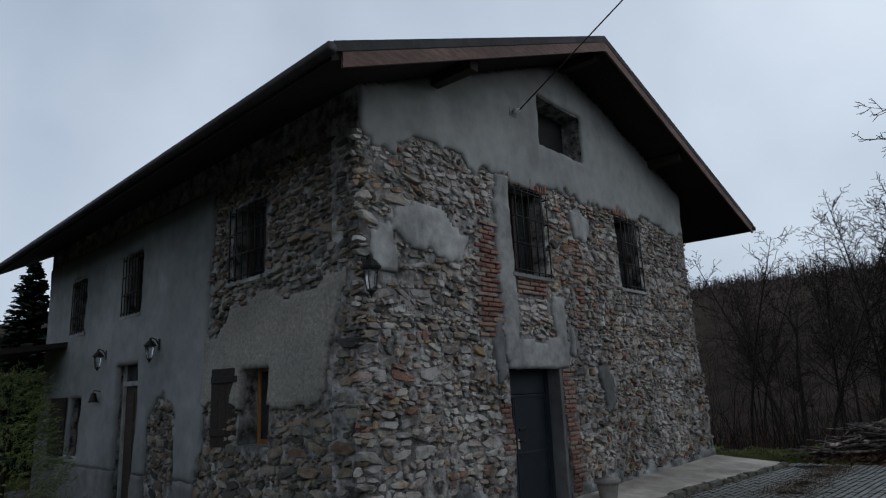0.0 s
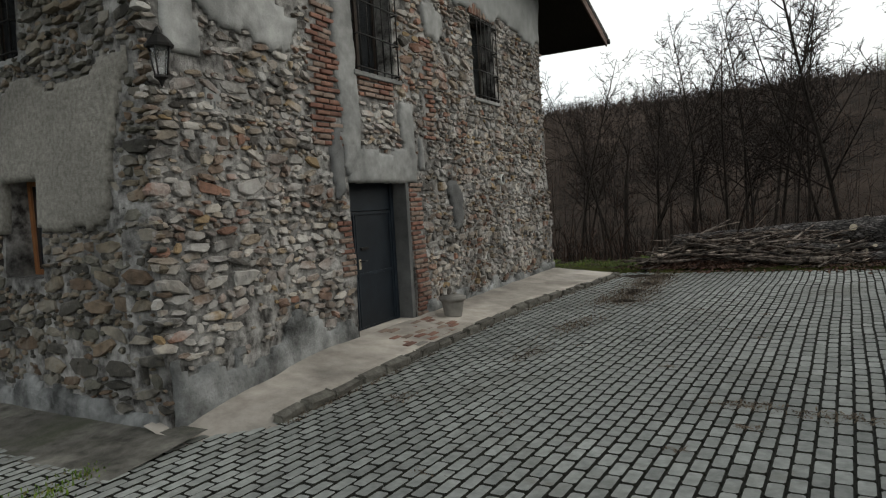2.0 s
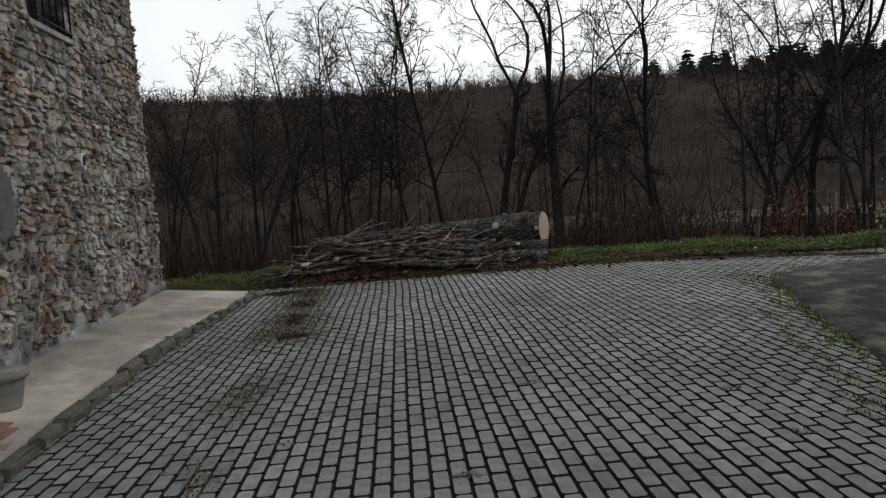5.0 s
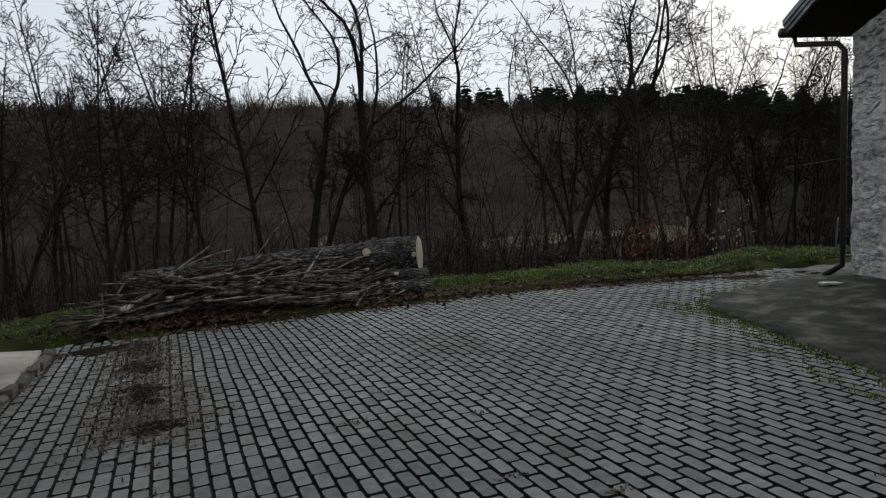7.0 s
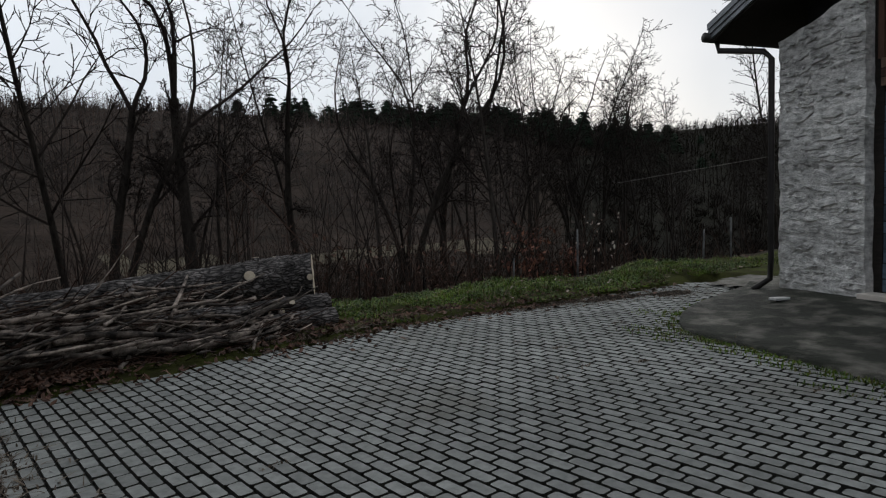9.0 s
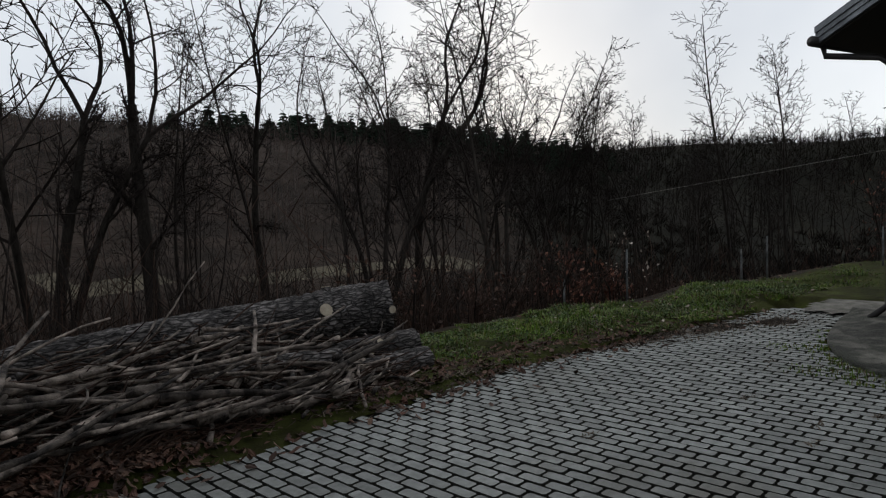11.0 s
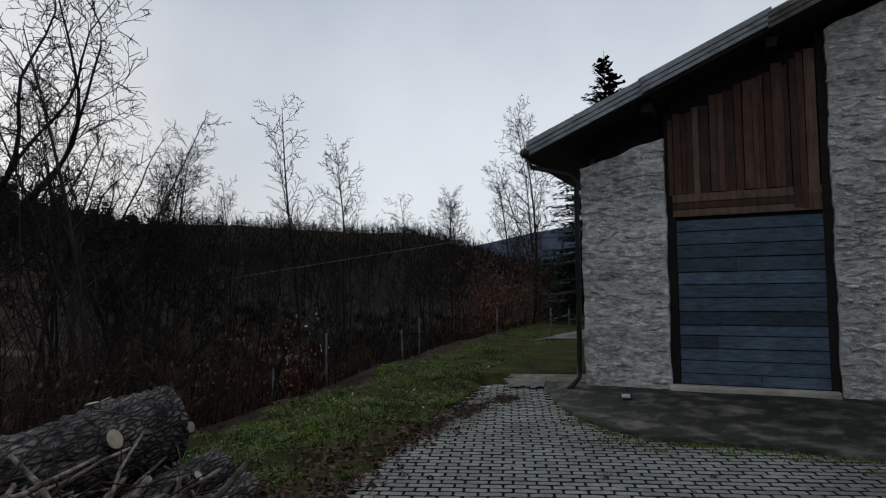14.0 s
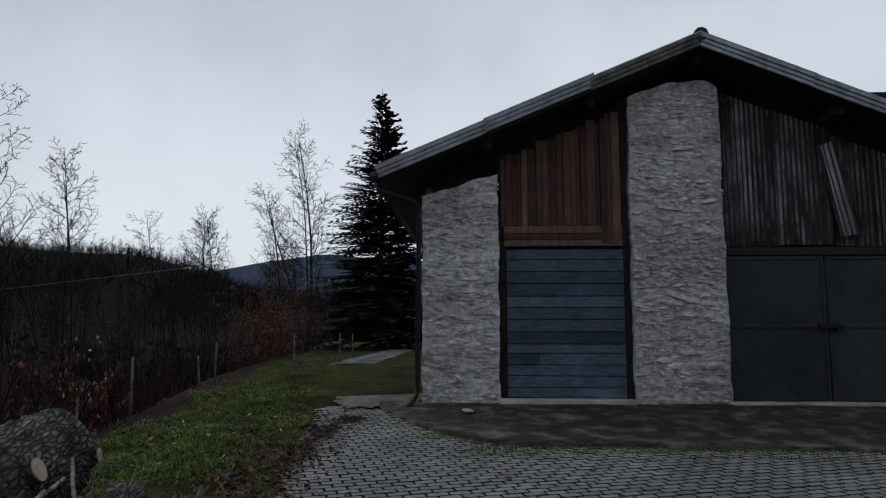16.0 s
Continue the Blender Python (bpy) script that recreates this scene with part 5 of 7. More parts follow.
# ---- woodpile ----
def log_thing(name, a, b, ra, rb, label, cut_tilt=0.0, sides=26, knots=()):
    """A felled log from a (its sawn end) to b."""
    a, b = Vector(a), Vector(b)
    ob = thing(name, Matrix.Translation(a), label, "log", "felled logs")
    d = (b - a).normalized()
    side = d.cross(Vector((0, 0, 1))).normalized()
    up = side.cross(d)
    n, L = int((b - a).length / 0.035), (b - a).length
    v, f = [], []
    for i in range(n + 1):
        t = i / n
        c = a.lerp(b, t) + up * 0.03 * wob(t * L, 1, a.x, 0.9)
        r = ra + (rb - ra) * t
        for k in range(sides):
            th = 2 * math.pi * k / sides
            cs, sn = math.cos(th), math.sin(th)
            p = c + r * (cs * side + sn * up)
            q = r * (1 + 0.05 * wob(p.x, p.y * 1.5, p.z * 1.5, 3.0) + 0.09 * abs(wob(p.x * 0.6, cs * 2.4, sn * 2.4 + a.y, 4.2)) + 0.085 * wob(p.x * 0.5, p.y, p.z, 19) + 0.05 * wob(p.x, p.y, p.z, 37))
            v.append(c + q * (cs * side + sn * up) + (d * cut_tilt * r * cs * max(0, 1 - i / 16)))
    for i in range(n):
        for k in range(sides):
            k2 = (k + 1) % sides
            f.append((i * sides + k, i * sides + k2, (i + 1) * sides + k2, (i + 1) * sides + k))
    f.append(tuple(n * sides + k for k in range(sides)))
    part("bark", mesh_from("bark", v, f, LOGBARK), None, ob, "rough furrowed grey bark", smooth=True)
    ring = [v[k] * 0.96 + a * 0.04 - d * 0.004 for k in range(sides)]
    part("sawn_face", mesh_from("sawn_face", ring + [a - d * 0.004], [(k, (k + 1) % sides, sides) for k in range(sides)], CUTWOOD), None, ob, "pale sawn end")
    for t, th, r in knots:
        c = a.lerp(b, t)
        q = (ra + (rb - ra) * t)
        w = math.cos(th) * side + math.sin(th) * up
        kv, kf = [], []
        tube_data(kv, kf, [c + w * q * 0.8, c + w * (q * 1.0 + 0.05)], [r * 1.3, r * 1.1], 12)
        part("branch_stub", mesh_from("branch_stub", kv, kf, LOGBARK), None, ob)
        kv, kf = [], []
        tube_data(kv, kf, [c + w * (q + 0.04), c + w * (q + 0.058)], [r, r], 12)
        part("stub_cut", mesh_from("stub_cut", kv, kf, CUTWOOD), None, ob, "pale sawn branch stub")
    return ob


log_thing("log", (0.42, 17.7, 0.48), (-4.5, 18.5, 0.2), 0.33, 0.22, "thick felled tree trunk with rough bark lying on smaller logs", -0.4, 54, ((0.2, math.pi * 0.86, 0.075), (0.1, 0.3 * math.pi, 0.06), (0.035, math.pi * 0.97, 0.045), (0.16, 0.45 * math.pi, 0.05)))
log_thing("log", (0.35, 17.2, 0.1), (-1.6, 17.35, 0.08), 0.17, 0.14, "short bark-covered log under the trunk", 0, 32, ((0.3, math.pi * 0.8, 0.04), (0.38, math.pi * 0.95, 0.035)))
log_thing("log", (0.28, 16.9, -0.02), (-1.9, 16.95, -0.04), 0.13, 0.11, "short bark-covered log at the pile's foot", 0, 28)
log_thing("log", (0.5, 17.75, 0.02), (-3.5, 18.2, -0.05), 0.2, 0.18, "dark log supporting the felled trunk", 0, 16)
log_thing("log", (-0.9, 16.95, 0.16), (-2.6, 17.3, 0.2), 0.1, 0.085, "barked grey log on the branch heap", 0, 14)


def branch_pile():
    ob = thing("branch_pile", pose(-2.2, 17.0, -0.2), "heap of cut dry branches beside the felled trunk", "branch pile")
    rng = random.Random(21)
    v, f = [], []
    # An added dark body fills the heap, as the shade between branches.
    for i in range(45):
        for j in range(9):
            x, t = -5.0 + 0.118 * i, j / 8
            top = 0.3 * smooth01((x + 5.0) / 1.3) * (1 - 0.62 * smooth01((x + 2.2) / 2.2))
            v.append((x, 16.45 + 1.3 * t, plane_z(x) - 0.03 + (top + 0.14) * smooth01(t * 1.3) * (0.85 + 0.5 * wob(x, t * 3, 0, 2.5)) * smooth01((0.4 - x) / 0.3)))
    for i in range(44):
        for j in range(8):
            q = i * 9 + j
            f.append((q, q + 9, q + 10, q + 1))
    part("litter_core", mesh_from("litter_core", v, f, JOINT), None, ob, "dark filler for the shade between the heap's branches", kind="stuff")
    v, f = [], []
    for i in range(900):
        x = -4.9 + 4.6 * rng.random() ** 1.3
        t = rng.random()
        top = 0.62 * smooth01((x + 5.0) / 1.3) * (1 - 0.62 * smooth01((x + 2.2) / 2.2))
        p = Vector((x, 16.4 + 1.1 * t, plane_z(x) + 0.02 + (top + 0.16) * t * rng.uniform(0.5, 1.05)))
        a, L = rng.gauss(0.2, 0.9), rng.uniform(0.12, 0.5)
        d = Vector((math.cos(a), math.sin(a), rng.gauss(0.08, 0.3)))
        m1 = p + d * L * 0.5 + Vector((0, rng.gauss(0, 0.03), rng.gauss(0, 0.03)))
        tube_data(v, f, [p, m1, p + d * L], [0.009, 0.007, 0.004], 4, False)
    part("brushwood", mesh_from("brushwood", v, f, BRUSH), None, ob, "dark thin twigs", kind="stuff")
    for i in range(280):
        x = -4.7 + 5.0 * rng.random() ** 1.1
        depth = rng.random()
        y = 16.5 + 1.1 * depth
        top = 0.66 * smooth01((x + 4.9) / 1.3) * (1 - 0.62 * smooth01((x + 2.2) / 2.2)) * (0.2 + 0.8 * depth)
        z = -0.17 + (top + 0.15) * rng.random() ** 0.8
        L, r = rng.uniform(0.35, 1.7), rng.uniform(0.008, 0.03)
        if i % 7 == 0:
            r = rng.uniform(0.034, 0.058)
        ang = rng.gauss(0.12, 0.34) if i % 4 else rng.gauss(0.7, 0.35)
        d = Vector((math.cos(ang), math.sin(ang), rng.gauss(0.05, 0.15)))
        p = Vector((x, y, z)) - d * L * 0.5
        pts, k = [], 6
        for j in range(k + 1):
            pts.append(p.copy())
            p = p + d * (L / k)
            d = (d + Vector((rng.gauss(0, 0.09), rng.gauss(0, 0.09), rng.gauss(0, 0.07)))).normalized()
        over = max(0, max(q.x + r for q in pts) - (0.15 if depth > 0.5 else -0.35))
        for q in pts:
            q.x -= over
            q.z = max(q.z, plane_z(q.x) + 0.03 + r)
        part("branch", tube("branch", pts, [r * (1 - 0.45 * j / k) for j in range(k + 1)], STICK, 6), None, ob)


branch_pile()


# ---- leaves, grass, weeds ----
def scatter_leaves(name, spots, material, seed, label, size=(0.03, 0.06)):
    rng = random.Random(seed)
    v, f = [], []
    for x, y, z in spots:
        s = rng.uniform(*size)
        m = Matrix.Translation((x, y, z)) @ Euler((rng.uniform(-0.7, 0.7), rng.uniform(-0.7, 0.7), rng.uniform(0, 6.3))).to_matrix().to_4x4()
        b = len(v)
        for p in ((-s, 0, 0), (-0.3 * s, 0.42 * s, 0.18 * s), (0.5 * s, 0.36 * s, 0.14 * s), (s, 0, 0.02), (0.5 * s, -0.36 * s, 0.14 * s), (-0.3 * s, -0.42 * s, 0.18 * s)):
            v.append(m @ Vector(p))
        f += [(b, b + 1, b + 2, b + 3), (b, b + 3, b + 4, b + 5)]
    ob = new(name, mesh_from(name, v, f, material))
    return tagged(ob, label, "leaves", kind="stuff")


def soil_z(x, y):
    return plane_z(x) if paved(x, y) and y < drop_line(x) else ground_z(x, y)


rng = random.Random(4)
spots = []
for i in range(4600):
    x, y = rng.gauss(-3.55, 0.65), rng.gauss(16.72, 0.24)
    spots.append((x, y, soil_z(x, y) + 0.015 + 0.2 * rng.random() * max(0, 1 - math.hypot((x + 3.7) / 1.3, (y - 16.9) / 0.7))))
for i in range(1500):
    x = rng.uniform(-3.5, 6) if i % 2 else rng.uniform(-1.2, 3.2)
    y = 16.3 - (0.2 * (x - 0.8) if x > 0.8 else 0) + rng.gauss(0.1, 0.3)
    spots.append((x, y, soil_z(x, y) + 0.015))
for i in range(1500):
    x = rng.uniform(-8, 18)
    y = drop_line(x) + rng.uniform(-0.5, 7)
    spots.append((x, y, soil_z(x, y) + 0.02))
scatter_leaves("fallen_leaves", spots, DRYLEAF, 5, "scattered dry brown fallen leaves on the courtyard edge")
spots = []
for i in range(46):
    x = rng.uniform(1.5, 9)
    y = rng.uniform(16.0 - 0.15 * x, drop_line(x))
    spots.append((x, y, soil_z(x, y) + 0.05))
scatter_leaves("pale_leaves", spots, PALELEAF, 6, "few pale withered leaves lying on the grass", (0.03, 0.05))


def blades(name, spots, material, seed, tall, label, category, wide=0.006, lean=0.5):
    rng = random.Random(seed)
    v, f = [], []
    for x, y, z in spots:
        h = rng.uniform(*tall)
        a, l = rng.uniform(0, 6.3), rng.uniform(0.05, lean)
        dx, dy = math.cos(a), math.sin(a)
        w = wide * rng.uniform(0.6, 1.5)
        b = len(v)
        v += [(x - dy * w, y + dx * w, z - 0.01), (x + dy * w, y - dx * w, z - 0.01), (x + dx * h * l * 0.4 + dy * w * 0.7, y + dy * h * l * 0.4 - dx * w * 0.7, z + h * 0.75 / (1 + l)), (x + dx * h * l * 0.4 - dy * w * 0.7, y + dy * h * l * 0.4 + dx * w * 0.7, z + h * 0.75 / (1 + l)), (x + dx * h * l, y + dy * h * l, z + h / (1 + l))]
        f += [(b, b + 1, b + 2, b + 3), (b + 3, b + 2, b + 4)]
    return tagged(new(name, mesh_from(name, v, f, material)), label, category, kind="stuff")


def verge_spots(n, seed, thick):
    rng = random.Random(seed)
    out = []
    while len(out) < n:
        x = rng.uniform(-9, 22) if rng.random() < 0.4 else rng.uniform(0.6, 9)
        y = rng.uniform(13.0, 19.2)
        edge = 16.3 - (0.2 * (x - 0.8) if x > 0.8 else 0)
        if -4.4 < x < 0.5 and y < 18.2:
            continue
        if x > 7:
            edge = 13.5
        if x < -4.4:
            edge = 16.05
        if y < edge - 0.06 + 0.16 * wob(x, y, 0, 1.1) + 0.1 * wob(x, y, 0, 4) or y > drop_line(x) + 0.3 + 0.4 * wob(x, y, 5, 1.5):
            continue
        if x > 3 and (BARN.inverted() @ Vector((x, y, 0))).y < 14.9 and x > 5:
            continue
        if 6.2 < x < 9.2 and 12.8 < y < 15.25 - 0.1 * (x - 6.2) + 0.15 * wob(x, y, 3, 2):
            continue
        if wob(x, y, 1.5, 0.9) + 0.4 * wob(x, y, 7.5, 3.1) < thick + (0.12 if y - edge < 0.25 else 0):
            continue
        out.append((x, y, ground_z(x, y)))
    return out


def tuft_spots(n, each, seed, thick, spread):
    rng = random.Random(seed)
    return [(x + rng.gauss(0, spread), y + rng.gauss(0, spread), z) for x, y, z in verge_spots(n, seed, thick) for k in range(rng.randint(each // 2, each))]


blades("grass", verge_spots(46000, 11, -0.24), BLADE, 12, (0.012, 0.05), "short mossy green winter grass on the verge", "grass", 0.006, 1.1)
blades("grass_tufts", tuft_spots(1150, 20, 13, 0.02, 0.05), BLADE, 14, (0.04, 0.13), "longer green grass tufts on the verge", "grass", 0.007, 2.2)
blades("dry_grass", tuft_spots(420, 14, 23, -0.3, 0.07), DRYGRASS, 24, (0.03, 0.11), "withered brown grass and stalks among the green", "grass", 0.005, 2.4)
scatter_leaves("verge_weeds", [(x, y, z + 0.02 + 0.03 * (k % 3)) for k, (x, y, z) in enumerate(tuft_spots(210, 10, 25, 0.05, 0.06))], BROADLEAF, 26, "low broad-leaved green weeds among the verge grass", (0.02, 0.045))


def clump_spots(clumps, seed):
    rng = random.Random(seed)
    out = []
    for x, y, sx, sy, n in clumps:
        for i in range(n):
            px, py = rng.gauss(x, sx), rng.gauss(y, sy)
            out.append((px, py, soil_z(px, py)))
    return out


WEEDS = [(-4.15, 14.2, 0.25, 0.5, 1300), (-4.1, 12.8, 0.24, 0.5, 1300), (-4.2, 15.4, 0.22, 0.4, 1000), (-3.85, 12.1, 0.25, 0.25, 350), (-4.2, 11.9, 0.15, 0.2, 150), (-4.0, 9.8, 0.12, 0.35, 330), (-5.2, 15.45, 0.12, 0.12, 160), (3.3, 15.6, 0.5, 0.16, 700), (4.2, 15.25, 0.5, 0.2, 700), (5.2, 14.7, 0.4, 0.2, 400), (2.2, 15.95, 0.5, 0.1, 260), (0.9, 16.25, 0.5, 0.12, 420), (-0.4, 16.4, 0.7, 0.14, 520), (0.5, 16.5, 0.25, 0.15, 260), (-4.35, 6.1, 0.06, 0.1, 40), (2.6, 12.7, 0.25, 0.5, 200)]
blades("dry_weeds", clump_spots(WEEDS, 17), DRYGRASS, 18, (0.02, 0.07), "dry brown weeds growing in the paving joints", "weeds", 0.007, 4.0)
SPECKS = [(-1.4, 6.75, 0.14, 0.06, 260), (-0.8, 6.65, 0.15, 0.06, 220), (-1.35, 6.2, 0.05, 0.02, 50), (-3.95, 8.1, 0.1, 0.25, 240), (-4.0, 12.0, 0.3, 0.25, 420)]
rng = random.Random(29)
SPECKS += [(rng.uniform(-4, 3), rng.uniform(4, 15.5), 0.05, 0.02, rng.randint(14, 40)) for k in range(46)]
for k in range(56):
    y = 5.5 + 0.185 * k
    q = HOUSE @ Vector((-4.74 + 0.55 * smooth01((y - 11) / 5) + rng.uniform(0.12, 0.2), y, 0))
    SPECKS.append((q.x, q.y, 0.025, 0.07, rng.randint(16, 46)))
blades("joint_litter", clump_spots(SPECKS, 27), DRYGRASS, 28, (0.006, 0.03), "flat brown litter caught in the paving joints", "litter", 0.007, 4.0)
GREEN = [(-5.5, 3.3, 0.12, 0.1, 150), (-5.6, 3.65, 0.1, 0.08, 100), (-5.8, 2.95, 0.12, 0.1, 130), (3.1, 13.2, 0.12, 0.3, 160), (2.35, 12.3, 0.1, 0.35, 160), (1.9, 10.9, 0.07, 0.5, 200), (1.5, 9.8, 0.07, 0.5, 160), (3.6, 13.9, 0.15, 0.2, 160), (3.2, 16.4, 0.3, 0.25, 300), (3.8, 16.0, 0.3, 0.2, 260)]
for k in range(64):
    y = 4.6 + 0.16 * k + rng.uniform(-0.06, 0.06)
    q = BARN @ Vector((-2.0 + (2.75 * ((y - 12.9) / 2.3) ** 2 if y > 12.9 else 0) + rng.uniform(-0.05, 0.02), y, 0))
    GREEN.append((q.x, q.y, 0.035, 0.06, rng.randint(20, 55)))
for k in range(60):
    q = BARN @ Vector((rng.uniform(-2.5, -2.05), rng.uniform(7.5, 14), 0))
    GREEN.append((q.x, q.y, 0.03, 0.09, rng.randint(10, 34)))
blades("joint_moss", clump_spots(GREEN, 19), BLADE, 20, (0.012, 0.05), "low green weeds along the concrete apron", "weeds", 0.006, 1.0)

# soil and litter creeping over the paving's edge
v, f = [], []
for i in range(140):
    x = -4.6 + i * 0.08
    e = 16.25 - (0.2 * (x - 0.8) if x > 0.8 else 0)
    e += 0.16 * wob(x, 3, 0, 1.1) + 0.07 * wob(x, 5, 0, 5)
    wide = 1.0 - 0.5 * smooth01((x - 0.2) / 1.0)
    for dy, dz in ((-0.16, -0.02), (-0.1, 0.006), (0.05, 0.03), (0.2, 0.045), (0.4, 0.03)):
        yy = e + (dy * wide if dy < 0.3 else dy)
        v.append((x, yy, (plane_z(x) if dy < 0.2 else max(plane_z(x), ground_z(x, yy) - 0.02)) + dz + 0.012 * wob(x, yy, 1, 6)))
for i in range(139):
    for k in range(4):
        a = i * 5 + k
        f.append((a, a + 5, a + 6, a + 1))
tagged(part("soil_edge", mesh_from("soil_edge", v, f, GRASSY), None, smooth=True), "dark soil and litter along the paving's edge", "soil", kind="structure")


def ragged_patch(name, x, y, rx, ry, material, label, category, turn=0.0):
    """A thin spread of soil over the paving, feathered out to a torn rim."""
    v, f, n, rings = [], [], 44, 5
    for r in range(rings + 1):
        for k in range(n):
            a = 2 * math.pi * k / n
            q = r / rings * (1 + 0.45 * wob(3 * math.cos(a) + x, 3 * math.sin(a) + y, 1, 0.7) + 0.25 * wob(x + 5 * math.cos(a), y + 5 * math.sin(a), 4, 1.6))
            px, py = rx * q * math.cos(a), ry * q * math.sin(a)
            gx, gy = x + px * math.cos(turn) - py * math.sin(turn), y + px * math.sin(turn) + py * math.cos(turn)
            v.append((gx, gy, plane_z(gx) + 0.016 - 0.026 * (r / rings) ** 2 + 0.013 * wob(gx, gy, 2, 7) + 0.006 * wob(gx, gy, 9, 21)))
    for r in range(rings):
        for k in range(n):
            a, b = r * n + k, r * n + (k + 1) % n
            f.append((a, b, b + n, a + n))
    tagged(part(name, mesh_from(name, v, f, material), None, smooth=True), label, category, kind="structure")


for x, y, rx, ry, turn in ((3.3, 15.62, 0.75, 0.22, -0.2), (4.35, 15.2, 0.7, 0.3, -0.25), (2.0, 15.98, 0.6, 0.13, -0.2), (-4.1, 13.1, 0.24, 0.7, 0.1), (-4.15, 14.3, 0.25, 0.5, 0), (-4.2, 15.45, 0.22, 0.5, 0.05), (-3.95, 12.05, 0.3, 0.2, 0), (5.2, 14.7, 0.6, 0.3, -0.3), (-4.6, 15.6, 0.6, 0.3, 0)):
    ragged_patch("soil_patch", x, y, rx, ry, EARTH, "dark soil washed over the paving blocks", "soil", turn)

# ---- fence stakes ----
for x, y, h, tilt in ((7.1, 18.1, 1.05, 1), (11.6, 16.9, 1.0, -2), (10.8, 17.2, 0.75, 12), (13.4, 14.9, 0.95, 1), (16.4, 13.2, 0.9, 0), (18.6, 12.4, 0.85, 2), (5.6, 18.6, 0.6, 4)):
    m = pose(x, y, ground_z(x, y) - 0.1, 0, tilt, 20)
    st = part("fence_stake", tube("fence_stake", [(0, 0, 0), (0, 0, h + 0.1)], [0.024, 0.02], FOOT, 7), None, None, "", m)
    tagged(st, "thin grey wooden fence stake standing in the grass", "stake", "fence stakes")


# ---- trees ----
def grow(v, f, p, d, L, r, level, rng, spec):
    """One winding limb, then its side branches and the fork at its tip."""
    segs, sides = spec["segs"][level], spec["sides"][level]
    pts, radii, dirs = [p.copy()], [r], [d.copy()]
    turn = Vector((0, 0, 0))
    for i in range(segs):
        turn = turn * 0.45 + Vector((rng.gauss(0, 1), rng.gauss(0, 1), rng.gauss(0, 1))) * spec["wander"][level]
        d = (d + turn + Vector((0, 0, spec["rise"][level]))).normalized()
        p = p + d * (L / segs)
        pts.append(p.copy())
        dirs.append(d.copy())
        radii.append(max(spec["thin"] * 0.6, r * (1 - spec["taper"][level] * (i + 1) / segs)))
    tube_data(v, f, pts, radii, sides, False)
    if level + 1 >= len(spec["segs"]):
        return
    n, first = spec["kids"][level], spec["first"][level]
    swing = rng.uniform(0, 6.3)
    for k in range(n):
        t = first + (0.99 - first) * (k + rng.random()) / n
        i = min(segs - 1, int(t * segs))
        q = pts[i].lerp(pts[i + 1], t * segs - i)
        ax = dirs[i + 1]
        side = ax.cross(Vector((0.36, 0.48, 0.8)) if abs(ax.z) < 0.7 else Vector((1, 0, 0))).normalized()
        swing += 2.4 + rng.gauss(0, 0.5)
        side = (side * math.cos(swing) + ax.cross(side) * math.sin(swing)).normalized()
        o = rng.uniform(*spec["open"][level])
        dd = (ax * math.cos(o) + side * math.sin(o)).normalized()
        share = (1.0 - 0.7 * t) if level == 0 else (1.1 - 0.55 * t)
        grow(v, f, q, dd, L * spec["ratio"][level] * rng.uniform(0.6, 1.15) * share, max(spec["thin"], radii[i] * rng.uniform(0.32, 0.55)), level + 1, rng, spec)
    for k in range(spec["fork"][level]):
        ax = dirs[-1]
        side = ax.cross(Vector((1, 0, 0))).normalized()
        a = 6.28 * (k + rng.uniform(-0.2, 0.2)) / spec["fork"][level] + swing
        side = (side * math.cos(a) + ax.cross(side) * math.sin(a)).normalized()
        o = rng.uniform(0.16, 0.5)
        grow(v, f, pts[-1], (ax * math.cos(o) + side * math.sin(o)).normalized(), L * spec["onward"] * rng.uniform(0.8, 1.1), radii[-1] * rng.uniform(0.62, 0.85), level + 1, rng, spec)


SPEC_A = dict(segs=(8, 9, 5, 3, 1), sides=(7, 5, 3, 3, 3), kids=(6, 11, 7, 3), first=(0.42, 0.12, 0.12, 0.15), wander=(0.05, 0.14, 0.2, 0.24, 0.2), rise=(0.03, 0.07, 0.06, 0.03, 0.0), open=((0.5, 0.95), (0.6, 1.15), (0.5, 1.05), (0.4, 0.9)), ratio=(0.55, 0.38, 0.46, 0.55), taper=(0.42, 0.84, 0.8, 0.6, 0.5), fork=(2, 0, 0, 0), onward=0.9, thin=0.016)
SPEC_B = dict(segs=(10, 4, 2, 1), sides=(5, 3, 3, 3), kids=(25, 8, 2), first=(0.36, 0.12, 0.2), wander=(0.028, 0.1, 0.16, 0.2), rise=(0.02, 0.06, 0.02, 0.0), open=((0.7, 1.2), (0.5, 1.05), (0.4, 0.9)), ratio=(0.32, 0.42, 0.6), taper=(0.86, 0.65, 0.5, 0.5), fork=(0, 0, 0), onward=0.4, thin=0.0165)


